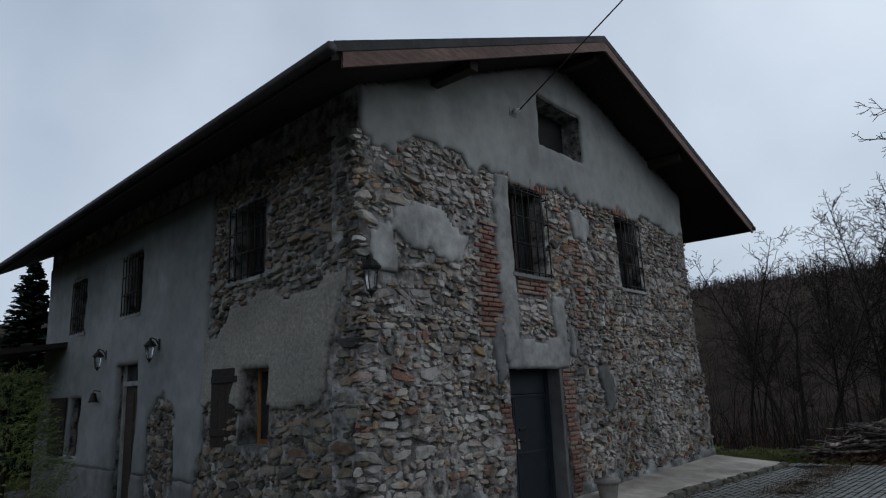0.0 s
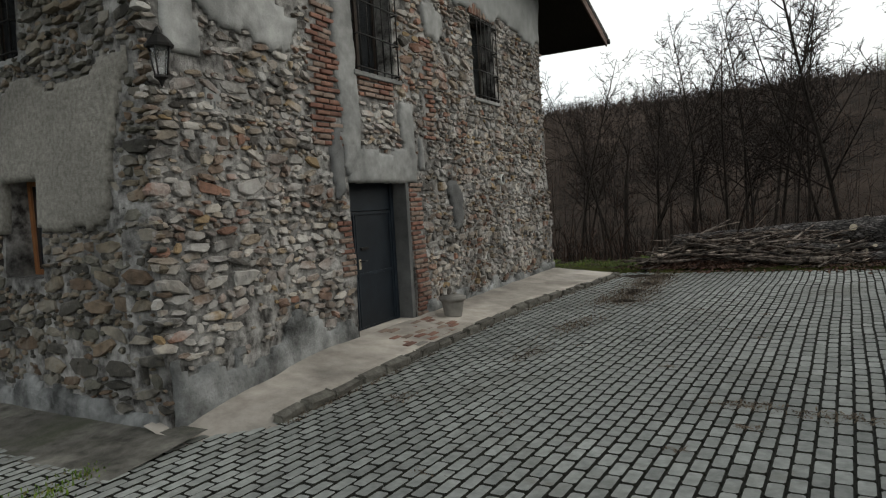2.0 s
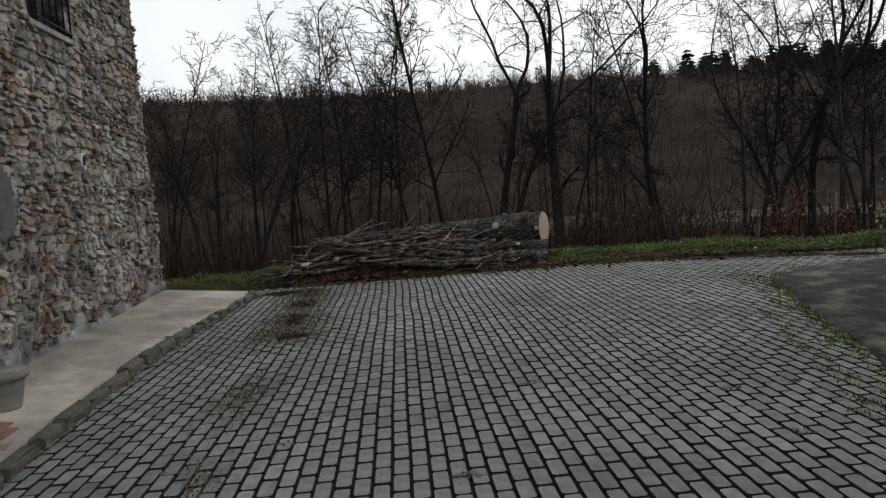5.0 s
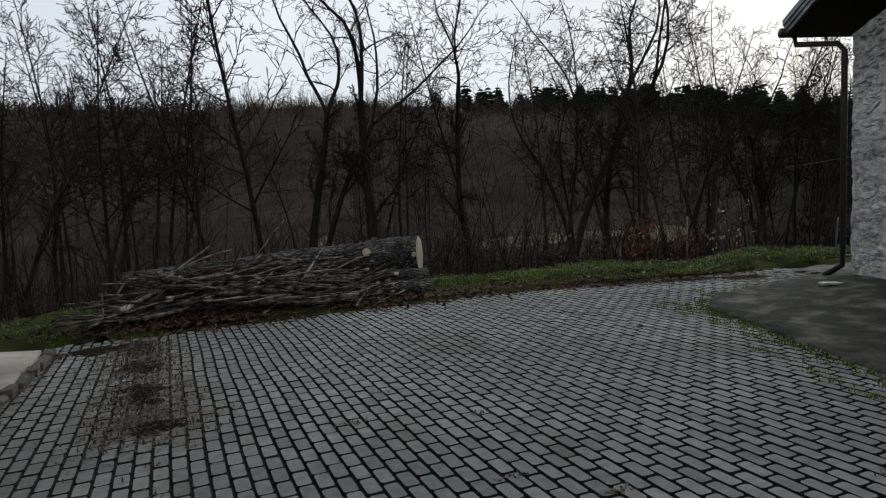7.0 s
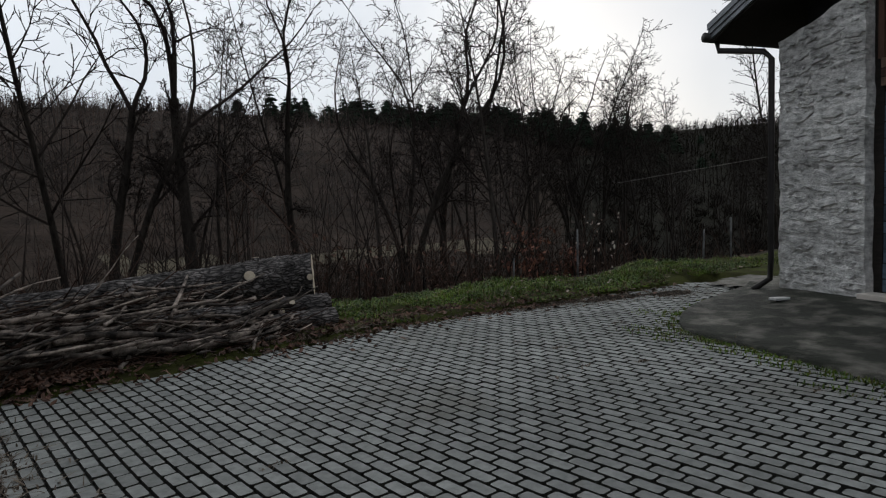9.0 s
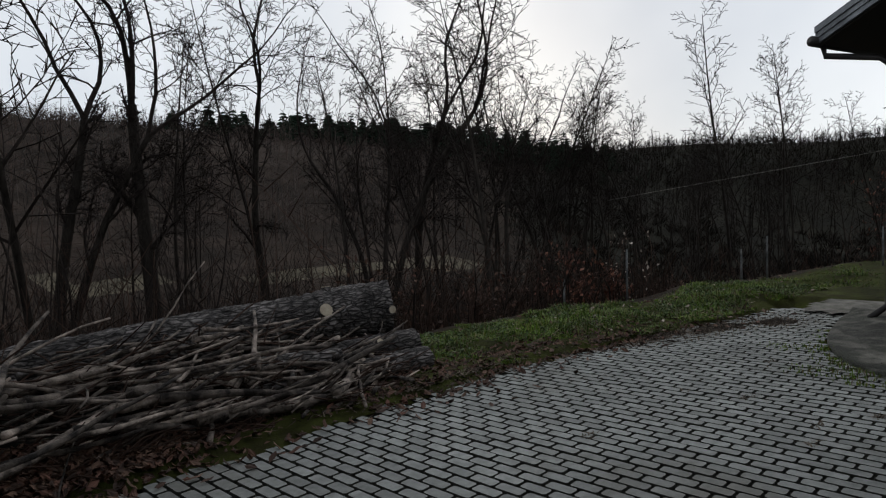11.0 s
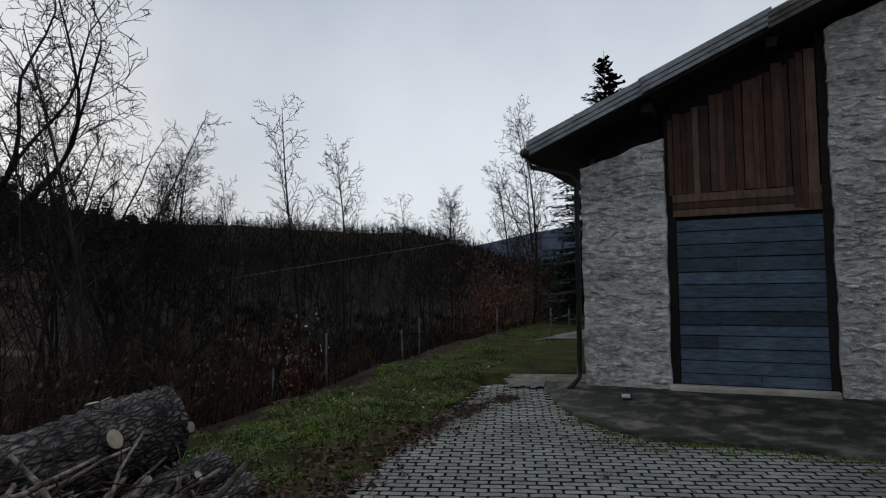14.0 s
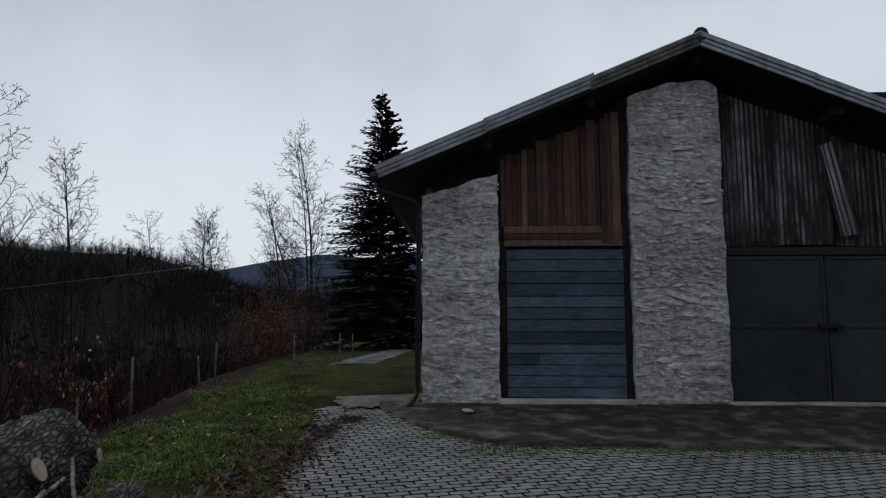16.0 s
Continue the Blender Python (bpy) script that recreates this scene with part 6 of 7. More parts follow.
def make_tree(seed, height, radius, spec, stems, label, at):
    ob = thing("bare_tree", at, label, "tree", "bare trees in the valley")
    rng = random.Random(seed)
    tv, tf, cv, cf = [], [], [], []
    for s in range(stems):
        a = rng.uniform(0, 6.3)
        d = (Vector((math.cos(a), math.sin(a), 0)) * (0.03 if stems == 1 else rng.uniform(0.05, 0.16)) + Vector((0, 0, 1))).normalized()
        v, f = [], []
        grow(v, f, Vector((0.2 * s * math.cos(a), 0.2 * s * math.sin(a), -0.4)), d, height * (0.54 if spec["fork"][0] else 1.0) * rng.uniform(0.85, 1.0), radius * (1 if s == 0 else rng.uniform(0.6, 0.9)), 0, rng, spec)
        k = (spec["segs"][0] + 1) * spec["sides"][0]
        kf = spec["segs"][0] * spec["sides"][0]
        b = len(tv)
        tv += v[:k]
        tf += [tuple(b + i for i in q) for q in f[:kf]]
        b = len(cv) - k
        cv += v[k:]
        cf += [tuple(b + i for i in q) for q in f[kf:]]
    me = mesh_from("trunk", tv, tf, BARK)
    part("trunk", me, None, ob, "", at, smooth=True)
    part("crown", mesh_from("crown", cv, cf, TWIG), None, ob, "bare limbs and fine twigs", at)
    return ob


def on_ground(x, y, turn=0.0, s=1.0):
    return pose(x, y, ground_z(x, y), 0, 0, turn) @ Matrix.Scale(s, 4)


T1 = make_tree(31, 22.0, 0.27, SPEC_A, 2, "tall bare broadleaf tree with several dark stems", on_ground(3.3, 42.5))
T2 = make_tree(32, 24.0, 0.36, SPEC_A, 1, "tall bare tree with spreading dark limbs", on_ground(6.2, 39.0))
T3 = make_tree(33, 21.0, 0.22, SPEC_A, 1, "slender bare tree with fine upright branches", on_ground(12.2, 40.7))
T4 = make_tree(34, 22.0, 0.2, SPEC_A, 2, "pair of slender bare stems on the bank", on_ground(15.0, 34.5))
S1 = make_tree(35, 17.0, 0.13, SPEC_B, 1, "thin straight bare young tree", on_ground(-3.8, 41.0))
S2 = make_tree(36, 16.5, 0.12, SPEC_B, 2, "thin bare twin-stemmed young tree", on_ground(-5.6, 42.0))
for k, (src, x, y, s) in enumerate(((T3, 18.6, 36.4, 1.0), (T4, 27.3, 37.6, 0.85), (T1, 32.2, 37.5, 0.8), (T3, 28.0, 34.3, 0.6), (S1, 54.4, 33.7, 1.42), (S2, 59.7, 30.7, 1.3), (T2, -15.0, 50.0, 0.65), (T3, -9.4, 46.5, 0.7), (T4, -6.4, 47.5, 0.66), (T4, 21.5, 44.0, 0.9), (T2, 41.0, 41.0, 0.7))):
    copy_thing(src, on_ground(x, y, 57 * k + 20, s))
copy_thing(S2, on_ground(25.6, 13.4, 200, 0.66))
copy_thing(S1, on_ground(27.5, 14.4, 80, 0.56))
for k, (x, y, s) in enumerate(((-8.6, 43.0, 1.0), (-7.0, 45.5, 0.92), (-4.6, 43.2, 1.02), (-2.7, 40.0, 0.98), (-1.6, 42.6, 1.0), (-11.5, 46.0, 0.9), (9.6, 44.0, 1.0), (17.2, 40.5, 1.05), (24.0, 40.0, 1.0), (30.3, 40.9, 1.12), (32.1, 38.4, 1.08), (33.0, 37.0, 1.02), (34.0, 35.5, 0.92), (35.5, 32.2, 0.78), (-14.0, 44.0, 0.9), (25.5, 41.6, 1.0), (28.2, 40.2, 1.04), (32.6, 33.2, 0.85), (33.6, 31.8, 0.78), (13.6, 43.0, 1.05), (-6.2, 40.0, 0.9))):
    copy_thing(S2 if k % 3 == 0 else S1, on_ground(x, y, 71 * k, s))
rng = random.Random(77)
for k in range(26):
    x = rng.uniform(-22, 50)
    y = rng.uniform(26, 58) + max(0, x - 20) * 0.1
    copy_thing(S2 if k % 4 == 0 else S1, on_ground(x, y, rng.uniform(0, 360), rng.uniform(0.5, 1.0)))
for k in range(34):
    az, dist = radians(rng.uniform(58, 96)), rng.uniform(44, 95)
    copy_thing(S1 if k % 2 else S2, on_ground(-5 + dist * math.sin(az), 16 + dist * math.cos(az), rng.uniform(0, 360), rng.uniform(0.55, 0.85)))


def thicket():
    """Undergrowth of thin stems on the bank and valley floor."""
    for seed, count, wood, label in ((91, 4200, BRUSH, "brown leafless thicket of thin stems on the bank"), (97, 2600, TWIG, "dark leafless saplings crowding the valley edge")):
        rng = random.Random(seed)
        v, f = [], []
        for i in range(count):
            x = rng.uniform(-16, 34)
            y = drop_line(x) + 1.0 + 24 * rng.random() ** 1.3
            z = ground_z(x, y)
            if x > 9 and (rng.random() < 0.4 or y - drop_line(x) < 3):
                continue
            h = rng.uniform(0.8, 3.8) * (0.3 if y - drop_line(x) < 3 else 1.0) * (0.75 if x > 10 else 1.0) * (1.5 if wood is TWIG else 1.0)
            p = Vector((x, y, z - 0.1))
            d = Vector((rng.gauss(0, 0.14), rng.gauss(0, 0.14), 1)).normalized()
            pts = [p, p + d * h * 0.5, p + (d + Vector((rng.gauss(0, 0.15), rng.gauss(0, 0.15), 0))) * h]
            r = rng.uniform(0.008, 0.026)
            tube_data(v, f, pts, [r, r * 0.7, r * 0.25], 3, False)
            for k in range(5):
                q = pts[1].lerp(pts[2], rng.uniform(-0.6, 0.8))
                e = q + Vector((rng.gauss(0, 0.3), rng.gauss(0, 0.3), rng.uniform(0.2, 0.6))) * h * 0.32
                tube_data(v, f, [q, e], [r * 0.5, r * 0.2], 3, False)
        tagged(new("thicket", mesh_from("thicket", v, f, wood)), label, "undergrowth", kind="stuff")


def far_woods():
    """Leafless trees over the far hillside, thinner and lower towards its crest."""
    rng = random.Random(92)
    pale, dark = ([], []), ([], [])
    n = 0
    while n < 3900:
        deg = rng.uniform(-32, 112)
        az = radians(deg)
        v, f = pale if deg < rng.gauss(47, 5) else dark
        dist = 50 + (160 if deg < 60 else 235) * rng.random() ** 0.7
        x, y = -3 + dist * math.sin(az), 14 + dist * math.cos(az)
        s = y - drop_line(x)
        if s < 34 or (38 < s < 52 and 0 < x < 60):
            continue
        n += 1
        z = ground_z(x, y)
        low = 0.55 + 0.45 * smooth01(((170 if deg < 60 else 250) - dist) / 50)
        h = rng.uniform(4, 9) * low * (0.95 + 0.6 * wob(x, y, 4, 0.035))
        if n % 4 == 0:
            h *= 0.45
        r = 0.03 + 0.0004 * dist
        p = Vector((x, y, z - 0.2))
        lean = Vector((rng.gauss(0, 0.07), rng.gauss(0, 0.07), 1))
        tube_data(v, f, [p, p + lean * h], [r, r * 0.2], 3, False)
        for k in range(11):
            t = rng.uniform(0.3, 0.98)
            q = p + lean * h * t
            a = rng.uniform(0, 6.3)
            e = q + Vector((math.cos(a), math.sin(a), 0.55)) * h * 0.34 * (1.3 - t) * rng.uniform(0.6, 1.2)
            tube_data(v, f, [q, e], [r * 0.5, r * 0.2], 3, False)
    for i in range(4200):
        deg = rng.uniform(-32, 114)
        az = radians(deg)
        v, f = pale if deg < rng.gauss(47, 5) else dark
        dist = rng.uniform(150, 235) if deg < 60 else rng.uniform(170, 300)
        x, y = -3 + dist * math.sin(az), 14 + dist * math.cos(az)
        p = Vector((x, y, ground_z(x, y) - 0.5))
        h = rng.uniform(2.0, 4.5) * (0.7 + 0.7 * abs(wob(x, y, 7, 0.05))) * (1.0 + 0.7 * smooth01((deg - 58) / 12))
        for k in range(6):
            a = rng.uniform(0, 6.3)
            q = p + Vector((rng.gauss(0, 0.5), rng.gauss(0, 0.5), h * 0.3 * rng.random()))
            e = q + Vector((math.cos(a) * 0.6, math.sin(a) * 0.6, rng.uniform(0.5, 1.1))) * h * rng.uniform(0.4, 0.8)
            tube_data(v, f, [q, e], [0.07, 0.025], 3, False)
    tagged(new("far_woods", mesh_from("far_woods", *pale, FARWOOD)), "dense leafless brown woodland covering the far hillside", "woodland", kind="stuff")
    # Eastern growth gets the shade-darkened colour, the other woods their own brown.
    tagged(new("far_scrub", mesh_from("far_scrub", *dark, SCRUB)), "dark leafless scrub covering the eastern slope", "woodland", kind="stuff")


def east_scrub():
    """Low dark bushes crowding the slope beyond the grass bank."""
    rng = random.Random(95)
    v, f = [], []
    for i in range(900):
        az, dist = radians(rng.uniform(57, 100)), rng.uniform(26, 120)
        x, y = -4 + dist * math.sin(az), 16 + dist * math.cos(az)
        if y - drop_line(x) < 4:
            continue
        h = rng.uniform(0.8, 3.0)
        p = Vector((x, y, ground_z(x, y) - 0.2))
        for k in range(13):
            a = rng.uniform(0, 6.3)
            q = p + Vector((rng.gauss(0, 0.3), rng.gauss(0, 0.3), h * 0.25 * rng.random()))
            e = q + Vector((math.cos(a) * 0.6, math.sin(a) * 0.6, rng.uniform(0.3, 1.0))) * h * rng.uniform(0.4, 0.8)
            tube_data(v, f, [q, e], [0.03 + 0.0004 * dist, 0.012], 3, False)
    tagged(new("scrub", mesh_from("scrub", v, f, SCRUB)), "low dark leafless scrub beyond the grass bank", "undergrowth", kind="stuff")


def conifer_data(v, f, base, h, w, rng, tiers=9, arms=9):
    tube_data(v, f, [base, base + Vector((0, 0, h))], [0.02 * h, 0.004 * h], 5, False)
    for i in range(tiers):
        t = 0.25 + 0.72 * i / tiers
        reach = w * (1 - t) ** 0.5 * rng.uniform(0.6, 1.1)
        for k in range(arms):
            a = 2 * math.pi * (k + rng.random() * 0.7) / arms
            c, s = math.cos(a), math.sin(a)
            z = h * (t + rng.uniform(-0.02, 0.02))
            R = reach * rng.uniform(0.65, 1.15)
            b = len(v)
            wd = 0.42 * R
            v += [base + Vector((0.05 * c, 0.05 * s, z)), base + Vector((c * R * 0.55 - s * wd, s * R * 0.55 + c * wd, z - 0.4 * R)), base + Vector((c * R, s * R, z - 0.3 * R)), base + Vector((c * R * 0.55 + s * wd, s * R * 0.55 - c * wd, z - 0.22 * R)), base + Vector((c * R * 0.5, s * R * 0.5, z + 0.05 * R))]
            f += [(b, b + 1, b + 4), (b + 1, b + 2, b + 4), (b + 2, b + 3, b + 4), (b + 3, b, b + 4)]


def far_conifers():
    rng = random.Random(93)
    v, f = [], []
    for i in range(230):
        az = radians(rng.gauss(43, 7)) if i % 3 else radians(rng.uniform(26, 64))
        dist = rng.uniform(158, 212)
        x, y = -3 + dist * math.sin(az), 14 + dist * math.cos(az)
        h = rng.uniform(3.0, 8.5)
        conifer_data(v, f, Vector((x, y, ground_z(x, y) - 0.6)), h, h * rng.uniform(0.36, 0.6), rng, 7, 8)
    tagged(new("far_conifers", mesh_from("far_conifers", v, f, NEEDLE)), "dark conifers along the crest of the hill", "woodland", kind="stuff")


thicket()
east_scrub()
far_woods()
far_conifers()


def spruce(x, y, h, w, label, seed):
    m = on_ground(x, y)
    ob = thing("spruce_tree", m, label, "tree")
    rng = random.Random(seed)
    part("trunk", tube("trunk", [(0, 0, -0.3), (0, 0, h)], [0.16, 0.01], BARK, 8), None, ob, "", m)
    v, f = [], []
    n = 52
    for i in range(n):
        t = 0.06 + 0.92 * i / n
        for k in range(max(5, int(22 * (1 - t)) + 4)):
            a = rng.uniform(0, 6.3)
            R = w * (1 - t) ** 0.85 * rng.uniform(0.55, 1.12) + 0.13 * (1 - t)
            p0 = Vector((0, 0, h * (t + rng.uniform(-0.012, 0.012))))
            d = Vector((math.cos(a), math.sin(a), -0.25 + 0.65 * t + rng.uniform(-0.15, 0.15)))
            tip = p0 + d * R
            tube_data(v, f, [p0, tip], [0.018, 0.004], 3, False)
            side = Vector((-math.sin(a), math.cos(a), 0))
            for j in range(7):
                q = p0.lerp(tip, 0.2 + 0.8 * j / 7)
                for sg in (-1, 1):
                    e = q + (d * 0.5 + side * sg * 0.8).normalized() * (0.1 + 0.28 * R * (1 - 0.8 * j / 7)) + Vector((0, 0, rng.uniform(-0.12, 0.02)))
                    b = len(v)
                    wv = (e - q).cross(Vector((0, 0, 1))).normalized() * 0.115
                    v += [q, q.lerp(e, 0.5) + wv, e, q.lerp(e, 0.5) - wv + Vector((0, 0, -0.06))]
                    f.append((b, b + 1, b + 2, b + 3))
    part("crown", mesh_from("crown", v, f, NEEDLE), None, ob, "dark drooping needle branches", m)


spruce(27.2, 9.6, 13.4, 4.7, "dark green spruce standing beyond the barn", 41)
spruce(-24.0, 5.6, 7.0, 1.7, "dark conifer beyond the farmhouse end", 42)


def leafy_shrub(x, y, h, n, leafmat, seed, label, spread=0.5, leaves=10):
    m = on_ground(x, y)
    ob = thing("shrub", m, label, "shrub", "leafless shrubs on the bank")
    rng = random.Random(seed)
    v, f, lv, lf = [], [], [], []
    for i in range(n):
        a = rng.uniform(0, 6.3)
        d = Vector((math.cos(a) * spread * rng.random(), math.sin(a) * spread * rng.random(), 1)).normalized()
        L = h * rng.uniform(0.5, 1.1)
        p = Vector((rng.gauss(0, 0.1 * h), rng.gauss(0, 0.1 * h), -0.1))
        pts = [p]
        for j in range(5):
            d = (d + Vector((rng.gauss(0, 0.13), rng.gauss(0, 0.13), 0.02))).normalized()
            pts.append(pts[-1] + d * L / 5)
        tube_data(v, f, pts, [0.016 * (1 - 0.15 * j) for j in range(6)], 4, False)
        for k in range(10):
            j = rng.randint(0, 4)
            q = pts[j].lerp(pts[j + 1], rng.random())
            e = q + Vector((rng.gauss(0, 0.7), rng.gauss(0, 0.7), rng.uniform(-0.1, 0.7))) * L * 0.3
            tube_data(v, f, [q, e], [0.007, 0.003], 3, False)
            for u in range(leaves):
                s = rng.uniform(0.035, 0.075)
                c = q.lerp(e, rng.random()) + Vector((rng.gauss(0, 0.05), rng.gauss(0, 0.05), rng.gauss(0, 0.05)))
                o = Euler((rng.uniform(0, 6), rng.uniform(0, 6), 0)).to_matrix()
                b = len(lv)
                lv += [c + o @ Vector((-s, 0, 0)), c + o @ Vector((0, s * 0.5, 0.01)), c + o @ Vector((s, 0, 0)), c + o @ Vector((0, -s * 0.5, 0.01))]
                lf.append((b, b + 1, b + 2, b + 3))
    part("brushwood", mesh_from("brushwood", v, f, BRUSH), None, ob, "thin grey-brown stems", m)
    if lv:
        part("foliage", mesh_from("foliage", lv, lf, leafmat), None, ob, "withered hanging leaves", m)


leafy_shrub(9.3, 19.3, 2.3, 7, PALELEAF, 51, "thin shrub with a few pale withered leaves", 0.7, 1)
leafy_shrub(6.4, 19.0, 1.5, 9, RED_LEAF, 52, "low shrub with reddish brown leaves", 0.6, 5)
leafy_shrub(7.6, 18.8, 1.0, 8, RED_LEAF, 57, "low shrub with reddish brown leaves", 0.6, 6)
for k, (x, y, h) in enumerate(((22.5, 15.2, 3.6), (24.5, 14.2, 4.2), (25.5, 16.0, 4.4), (20.5, 15.2, 2.4), (27, 13.2, 3.6))):
    leafy_shrub(x, y, h, 14, RED_LEAF, 60 + k, "beech shrub keeping its brown dry leaves", 0.8, 9)
for k, (x, y, h, n) in enumerate(((4.6, 19.8, 1.7, 12), (5.4, 20.6, 2.2, 12), (8.4, 20.0, 2.1, 9), (3.2, 20.0, 1.5, 11), (7.0, 20.8, 2.6, 10), (10.8, 19.0, 1.1, 9), (2.0, 20.6, 1.9, 10))):
    leafy_shrub(x, y, h, n, DRYLEAF, 70 + k, "thin reddish shrub of bare stems on the bank", 0.6, 1)
for k, (x, y, h) in enumerate(((12.7, 38.6, 5.5), (4.3, 40.5, 6.5), (3.0, 41.5, 6.0), (9.0, 36.0, 4.0), (17, 33, 5.0), (21, 31, 4.5), (-2, 36, 4.5), (-7, 38, 5))):
    leafy_shrub(x, y, h, 16, DRYLEAF, 80 + k, "leafless many-stemmed shrub in the valley", 0.4, 0)

# green conifer shrub and the porch at the house's far end
m = on_ground(-10.7, 2.35)
cs = thing("conifer_shrub", m, "yellowish green conifer shrub beside the farmhouse", "shrub")
rng = random.Random(44)
part("stem", tube("stem", [(0, 0, -0.1), (0, 0, 2.2)], [0.06, 0.01], BARK, 6), None, cs, "", m)
v, f = [], []
for i in range(1500):
    t = rng.random() ** 0.8
    a = rng.uniform(0, 6.3)
    R = 0.95 * (1 - 0.75 * t) * rng.uniform(0.55, 1.05)
    p = Vector((math.cos(a) * R, math.sin(a) * R, 0.1 + 2.35 * t))
    d = Vector((math.cos(a), math.sin(a), rng.uniform(-0.2, 0.8))).normalized()
    side = d.cross(Vector((rng.gauss(0, 1), rng.gauss(0, 1), rng.gauss(0, 1)))).normalized()
    L = rng.uniform(0.12, 0.3)
    for k in range(5):
        q = p + d * L * k / 5
        e = q + (d * 0.7 + side * (0.6 if k % 2 else -0.6)) * L * 0.4
        b = len(v)
        w = d.cross(side) * 0.008 + side * 0.006
        v += [q - w, q + w, e]
        f.append((b, b + 1, b + 2))
part("foliage", mesh_from("foliage", v, f, SHRUB), None, cs, "feathery yellowish green sprays", m)
pc = HOUSE @ pose(-18.0, 4.6, 0)
porch = thing("porch", pc, "dark timber lean-to porch at the farmhouse end", "porch")
part("porch_roof", slab_poly(bmesh.new(), [(-1.6, 2.55), (1.3, 2.95), (1.3, 3.07), (-1.6, 2.67)], -2.6, 1.9), SOFFIT, porch, "", pc)
for x in (-2.4, 1.7):
    part("porch_post", boxed(x - 0.07, x + 0.07, -1.5, -1.36, -0.5, 2.57, 0.01), DARKWOOD, porch, "", pc)
part("porch_screen", boxed(-2.4, -2.3, -1.5, 1.2, -0.5, 2.6), DARKWOOD, porch, "", pc)

# distant things
a, b = Vector((23.9, 23.8, 2.95)), Vector((39.8, 18.3, 5.2))
tagged(part("overhead_cable", tube("overhead_cable", [a + (a - b) * 0.3, a, b], 0.005, POT, 4), None), "pale distant cable strung across the valley", "cable")
xs = np.linspace(-0.6, 1.6, 80)
v, f = [], []
for i, u in enumerate(xs):
    az = radians(90) + u
    h = 168 + 38 * wob(u * 3.0, 1, 0, 1) + 14 * wob(u * 13, 2, 0, 1) - 45 * abs(u - 0.1) - 330 * max(0, 0.03 - u)
    for dist, z in ((1500, -60), (1800, max(20, h)), (2100, -60)):
        v.append((dist * math.sin(az), dist * math.cos(az), z))
for i in range(len(xs) - 1):
    for k in range(2):
        q = i * 3 + k
        f.append((q, q + 1, q + 4, q + 3))
# A plain backdrop ridge, its distance haze painted as blue.
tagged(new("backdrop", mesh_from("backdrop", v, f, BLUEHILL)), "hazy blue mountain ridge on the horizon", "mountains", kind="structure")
v, f = [], []
for i in range(25):
    for j in range(7):
        x, t = 14.6 + 1.0 * i, j / 6
        mid = 13.2 - 0.42 * (x - 14.6) + 0.002 * (x - 14.6) ** 2
        y = mid + (t - 0.5) * (2.0 + 0.35 * wob(x, t * 2, 0, 0.9))
        v.append((x, y, ground_z(x, y) + 0.035 - 0.3 * abs(t - 0.5) ** 2))
for i in range(24):
    for j in range(6):
        q = i * 7 + j
        f.append((q, q + 7, q + 8, q + 1))
tagged(new("gravel_track", mesh_from("gravel_track", v, f, FOOT)), "pale gravel track beyond the barn", "track", kind="structure")

v, f = [], []
for j in range(21):
    for i in range(27):
        x, y = 6.0 + i * 0.12, 13.05 + j * 0.1 - 0.03 * i
        v.append((x + 0.05 * wob(x, y, 0, 3), y + 0.05 * wob(x, y, 5, 3), max(ground_z(x, y) - 0.03, plane_z(x)) + 0.02 + 0.012 * wob(x, y, 2, 3)))
for j in range(20):
    for i in range(26):
        if math.hypot((i - 12.5) / 13.0, (j - 9.5) / 9.6) < 0.98 + 0.3 * wob(i, j, 0, 0.35):
            f.append((j * 27 + i, j * 27 + i + 1, j * 27 + i + 28, j * 27 + i + 27))
tagged(new("concrete_patch", mesh_from("concrete_patch", v, f, WORN)), "flat worn concrete patch at the edge of the grass", "concrete patch", kind="structure")

# ---- pieces of the walls and paving ----
put_stones(wall_east, east, lay_stones(east, 5.06, 15.95, -0.3, 5.4, east_keep, 1) + chips(5.15, 15.9, -0.2, 5.3, lambda u, z: east_keep(u, z) or bare(u, z) and 0.2 < z < 4.8 and not in_holes(u, z, EAST_HOLES, 0.05) and not brick_zone(u, z) and not window_strip(u, z) and not smear(u, z), 4200, 6), lambda s: s[0] < 8.1 and s[1] < 1.6, 2, STONE)
# The south stones carry the wall's shade in their colour.
put_stones(wall_south, south, lay_stones(south, -11.6, -5.58, -0.3, 5.0, south_keep, 3) + chips(-11.5, -5.65, -0.2, 4.9, south_keep, 2200, 7), lambda s: s[0] > -7.6 and s[1] < 2.5, 4, SOUTH_STONE)


def in_house_zone(x, y):
    q = HOUSE.inverted() @ Vector((x, y, 0))
    edge = -4.68 + 0.55 * smooth01((q.y - 11) / 5) - 0.5 * smooth01((5.5 - q.y) / 0.7)
    if q.y > 4.85 and q.x < edge:
        return True
    return q.x < -5.1 and q.y > CORNER_Y + SKEW * (CORNER_X - q.x) - 0.98


def in_barn_zone(x, y):
    q = BARN.inverted() @ Vector((x, y, 0))
    edge = -1.9 + (2.75 * ((q.y - 12.9) / 2.3) ** 2 if q.y > 12.9 else 0)
    return 2.9 < q.y < 15.1 and q.x > edge


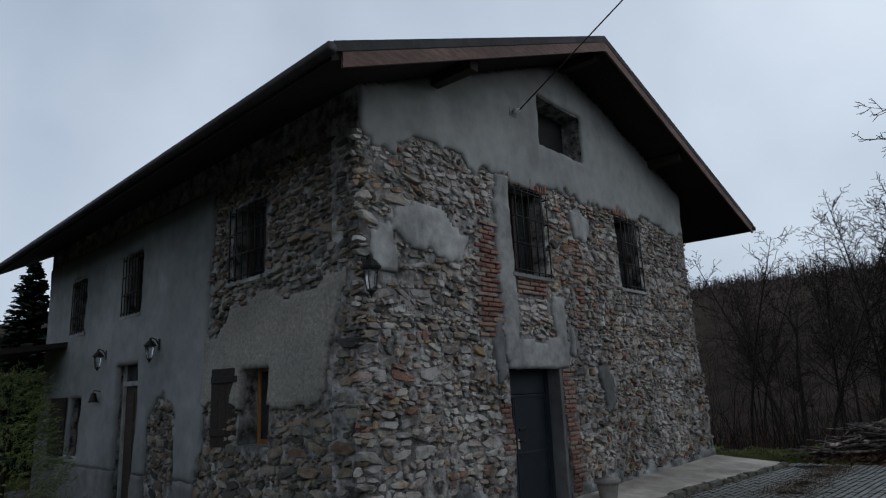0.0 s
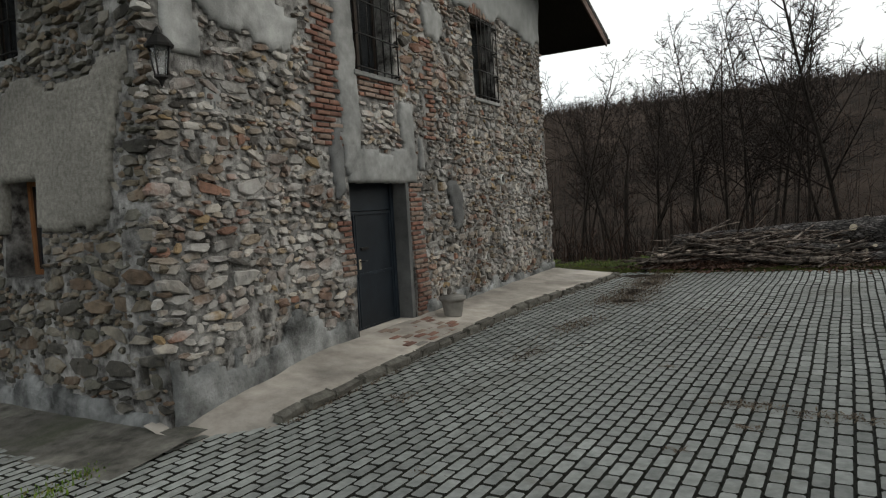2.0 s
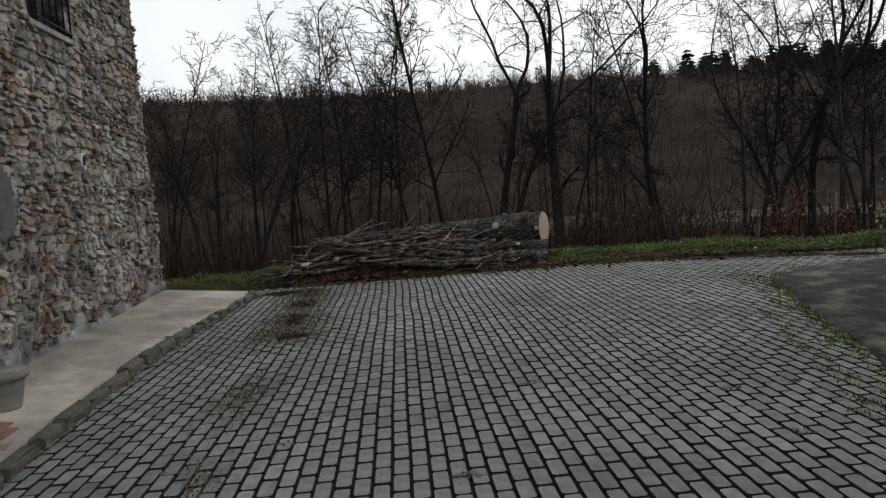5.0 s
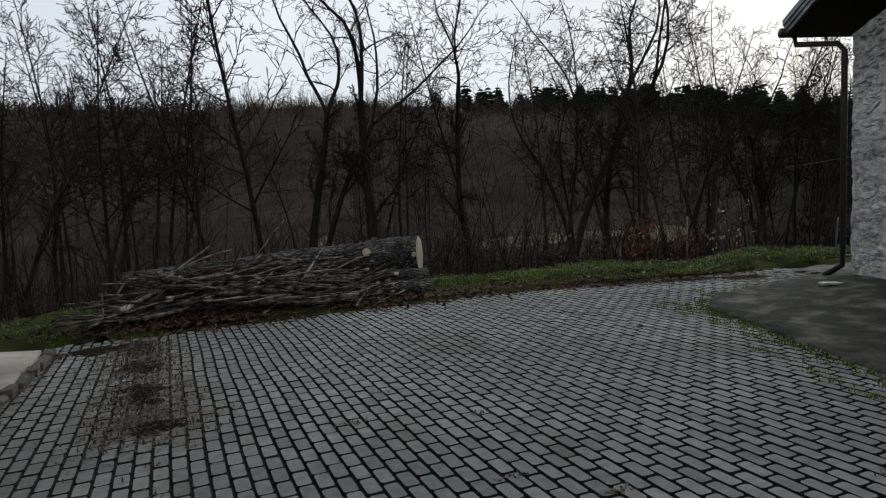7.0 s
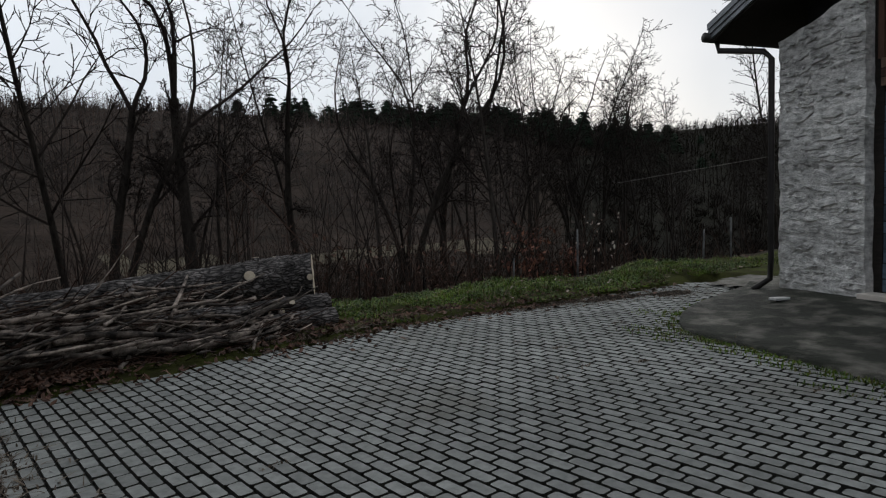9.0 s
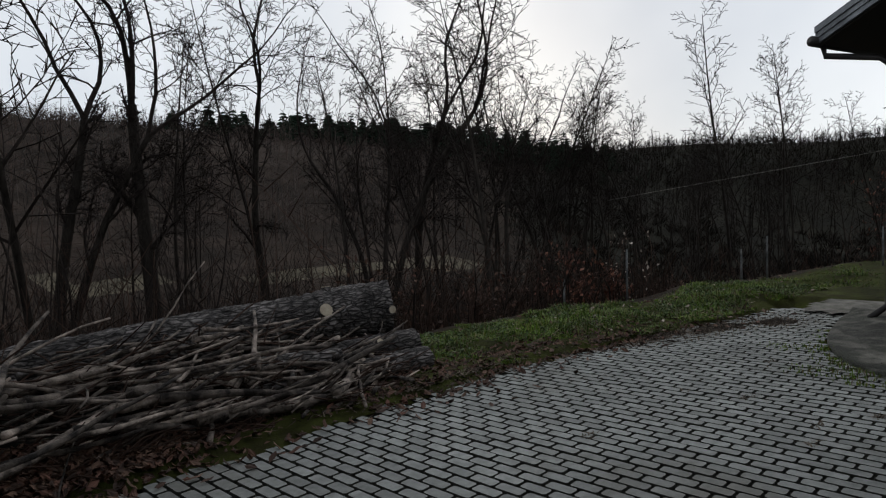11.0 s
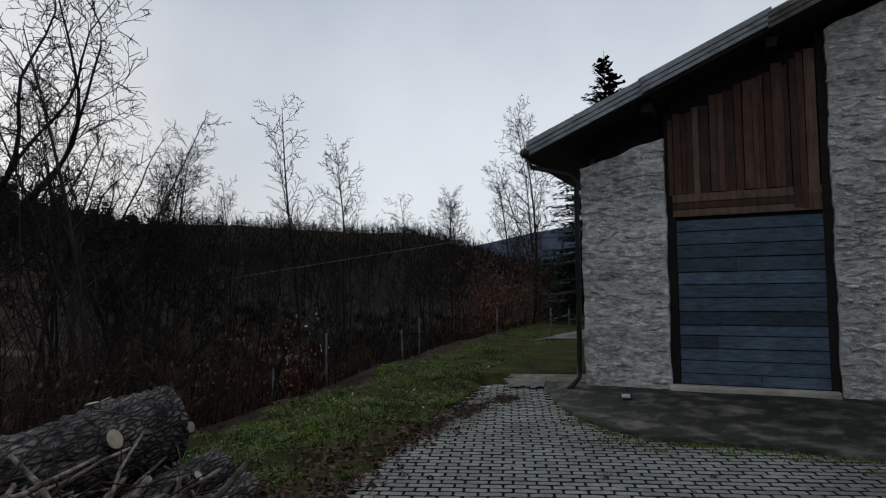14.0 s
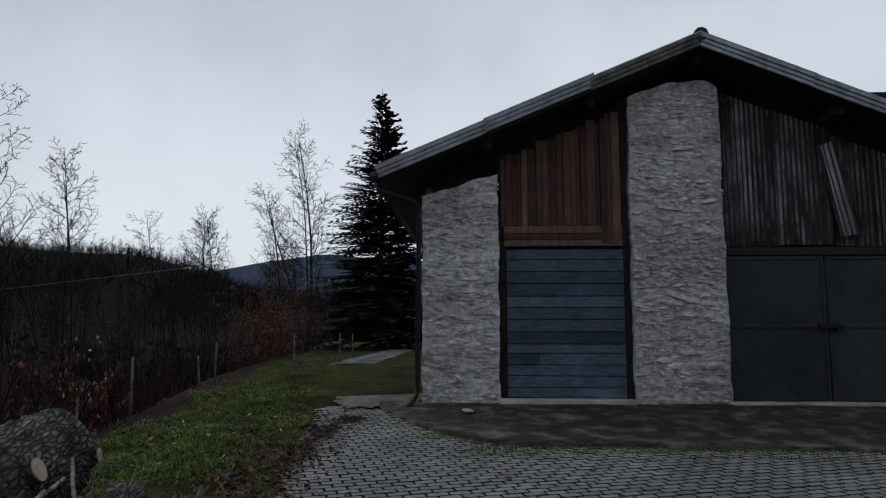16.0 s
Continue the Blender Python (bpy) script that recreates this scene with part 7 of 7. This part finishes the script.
def build_paving():
    ob = thing("pavement", pose(-1.5, 8, -0.25), "grey concrete block paving in running bond with dark joints", "pavement", kind="structure")
    xs, ys = np.arange(-13, 7.5, 0.5), np.arange(-7, 17.5, 0.5)
    v, f = [], []
    for y in ys:
        for x in xs:
            v.append((x, y, plane_z(x) - 0.026 if paved(x, y - 0.2) else plane_z(x) - 0.1))
    w = len(xs)
    for j in range(len(ys) - 1):
        for i in range(w - 1):
            f.append((j * w + i, j * w + i + 1, (j + 1) * w + i + 1, (j + 1) * w + i))
    part("joint_bed", mesh_from("joint_bed", v, f, JOINT), None, ob, "dark soil in the paving joints", smooth=True)
    W, L, g, c = 0.1135, 0.222, 0.0052, 0.007
    k0 = 0.015
    a0, b0 = W / 2 - g, L / 2 - g
    ring0 = [(-a0 + k0, -b0), (a0 - k0, -b0), (a0, -b0 + k0), (a0, b0 - k0), (a0 - k0, b0), (-a0 + k0, b0), (-a0, b0 - k0), (-a0, -b0 + k0)]
    base = [(x, y, -0.024) for x, y in ring0] + [(x * (1 - 2 * c / W), y * (1 - 2 * c / L), 0.0) for x, y in ring0]
    fac = [(k, (k + 1) % 8, 8 + (k + 1) % 8, 8 + k) for k in range(8)] + [tuple(range(8, 16))]
    edge = [1] * 8 + [0]
    shared = mesh_from("paver", base, fac, [SETT, JOINT])
    shared.polygons.foreach_set("material_index", edge)
    rng = random.Random(15)
    V, F, single = [], [], 0
    slope = math.atan(0.0243)
    i = 0
    x = -13.0
    while x < 6.6:
        y = -2.5 + (L / 2 if i % 2 else 0)
        lag = rng.uniform(-0.012, 0.012)
        while y < 16.4:
            if paved(x, y + 0.1) and not in_house_zone(x, y) and not in_barn_zone(x, y) and (x > -6 or y < 5):
                z = plane_z(x) + rng.uniform(-0.003, 0.003) + 0.008 * wob(x, y, 0, 0.5)
                drift = 0.018 * wob(x * 0.4, y, 3, 0.8) + 0.003 * wob(x, y, 9, 5)
                tx, ty, tz = rng.uniform(-0.012, 0.012), -slope + rng.uniform(-0.012, 0.012), rng.uniform(-0.012, 0.012)
                if -3.3 < x < -2.0 and 5.6 < y < 8.8 and single < 300:
                    single += 1
                    part("paver", shared, None, ob, "", Matrix.Translation((x + drift, y + lag, z)) @ Euler((tx, ty, tz)).to_matrix().to_4x4())
                else:
                    b = len(V)
                    for px, py, pz in base:
                        V.append((x + drift + px - tz * py, y + lag + py + tz * px, z + pz - ty * px + tx * py))
                    F += [tuple(b + k for k in q) for q in fac]
            y += L
        x += W
        i += 1
    whole = mesh_from("paving_blocks", V, F, [SETT, JOINT])
    whole.polygons.foreach_set("material_index", edge * (len(F) // 9))
    part("paving_blocks", whole, None, ob, "grey concrete paving blocks", kind="stuff")


build_paving()

# ---- true size: the plan above is drawn slightly large ----
SIZE = 0.92
for me in list(bpy.data.meshes):
    me.transform(Matrix.Scale(SIZE, 4))
for ob in scene.objects:
    if ob.type in ("MESH", "EMPTY"):
        ob.location = ob.location * SIZE
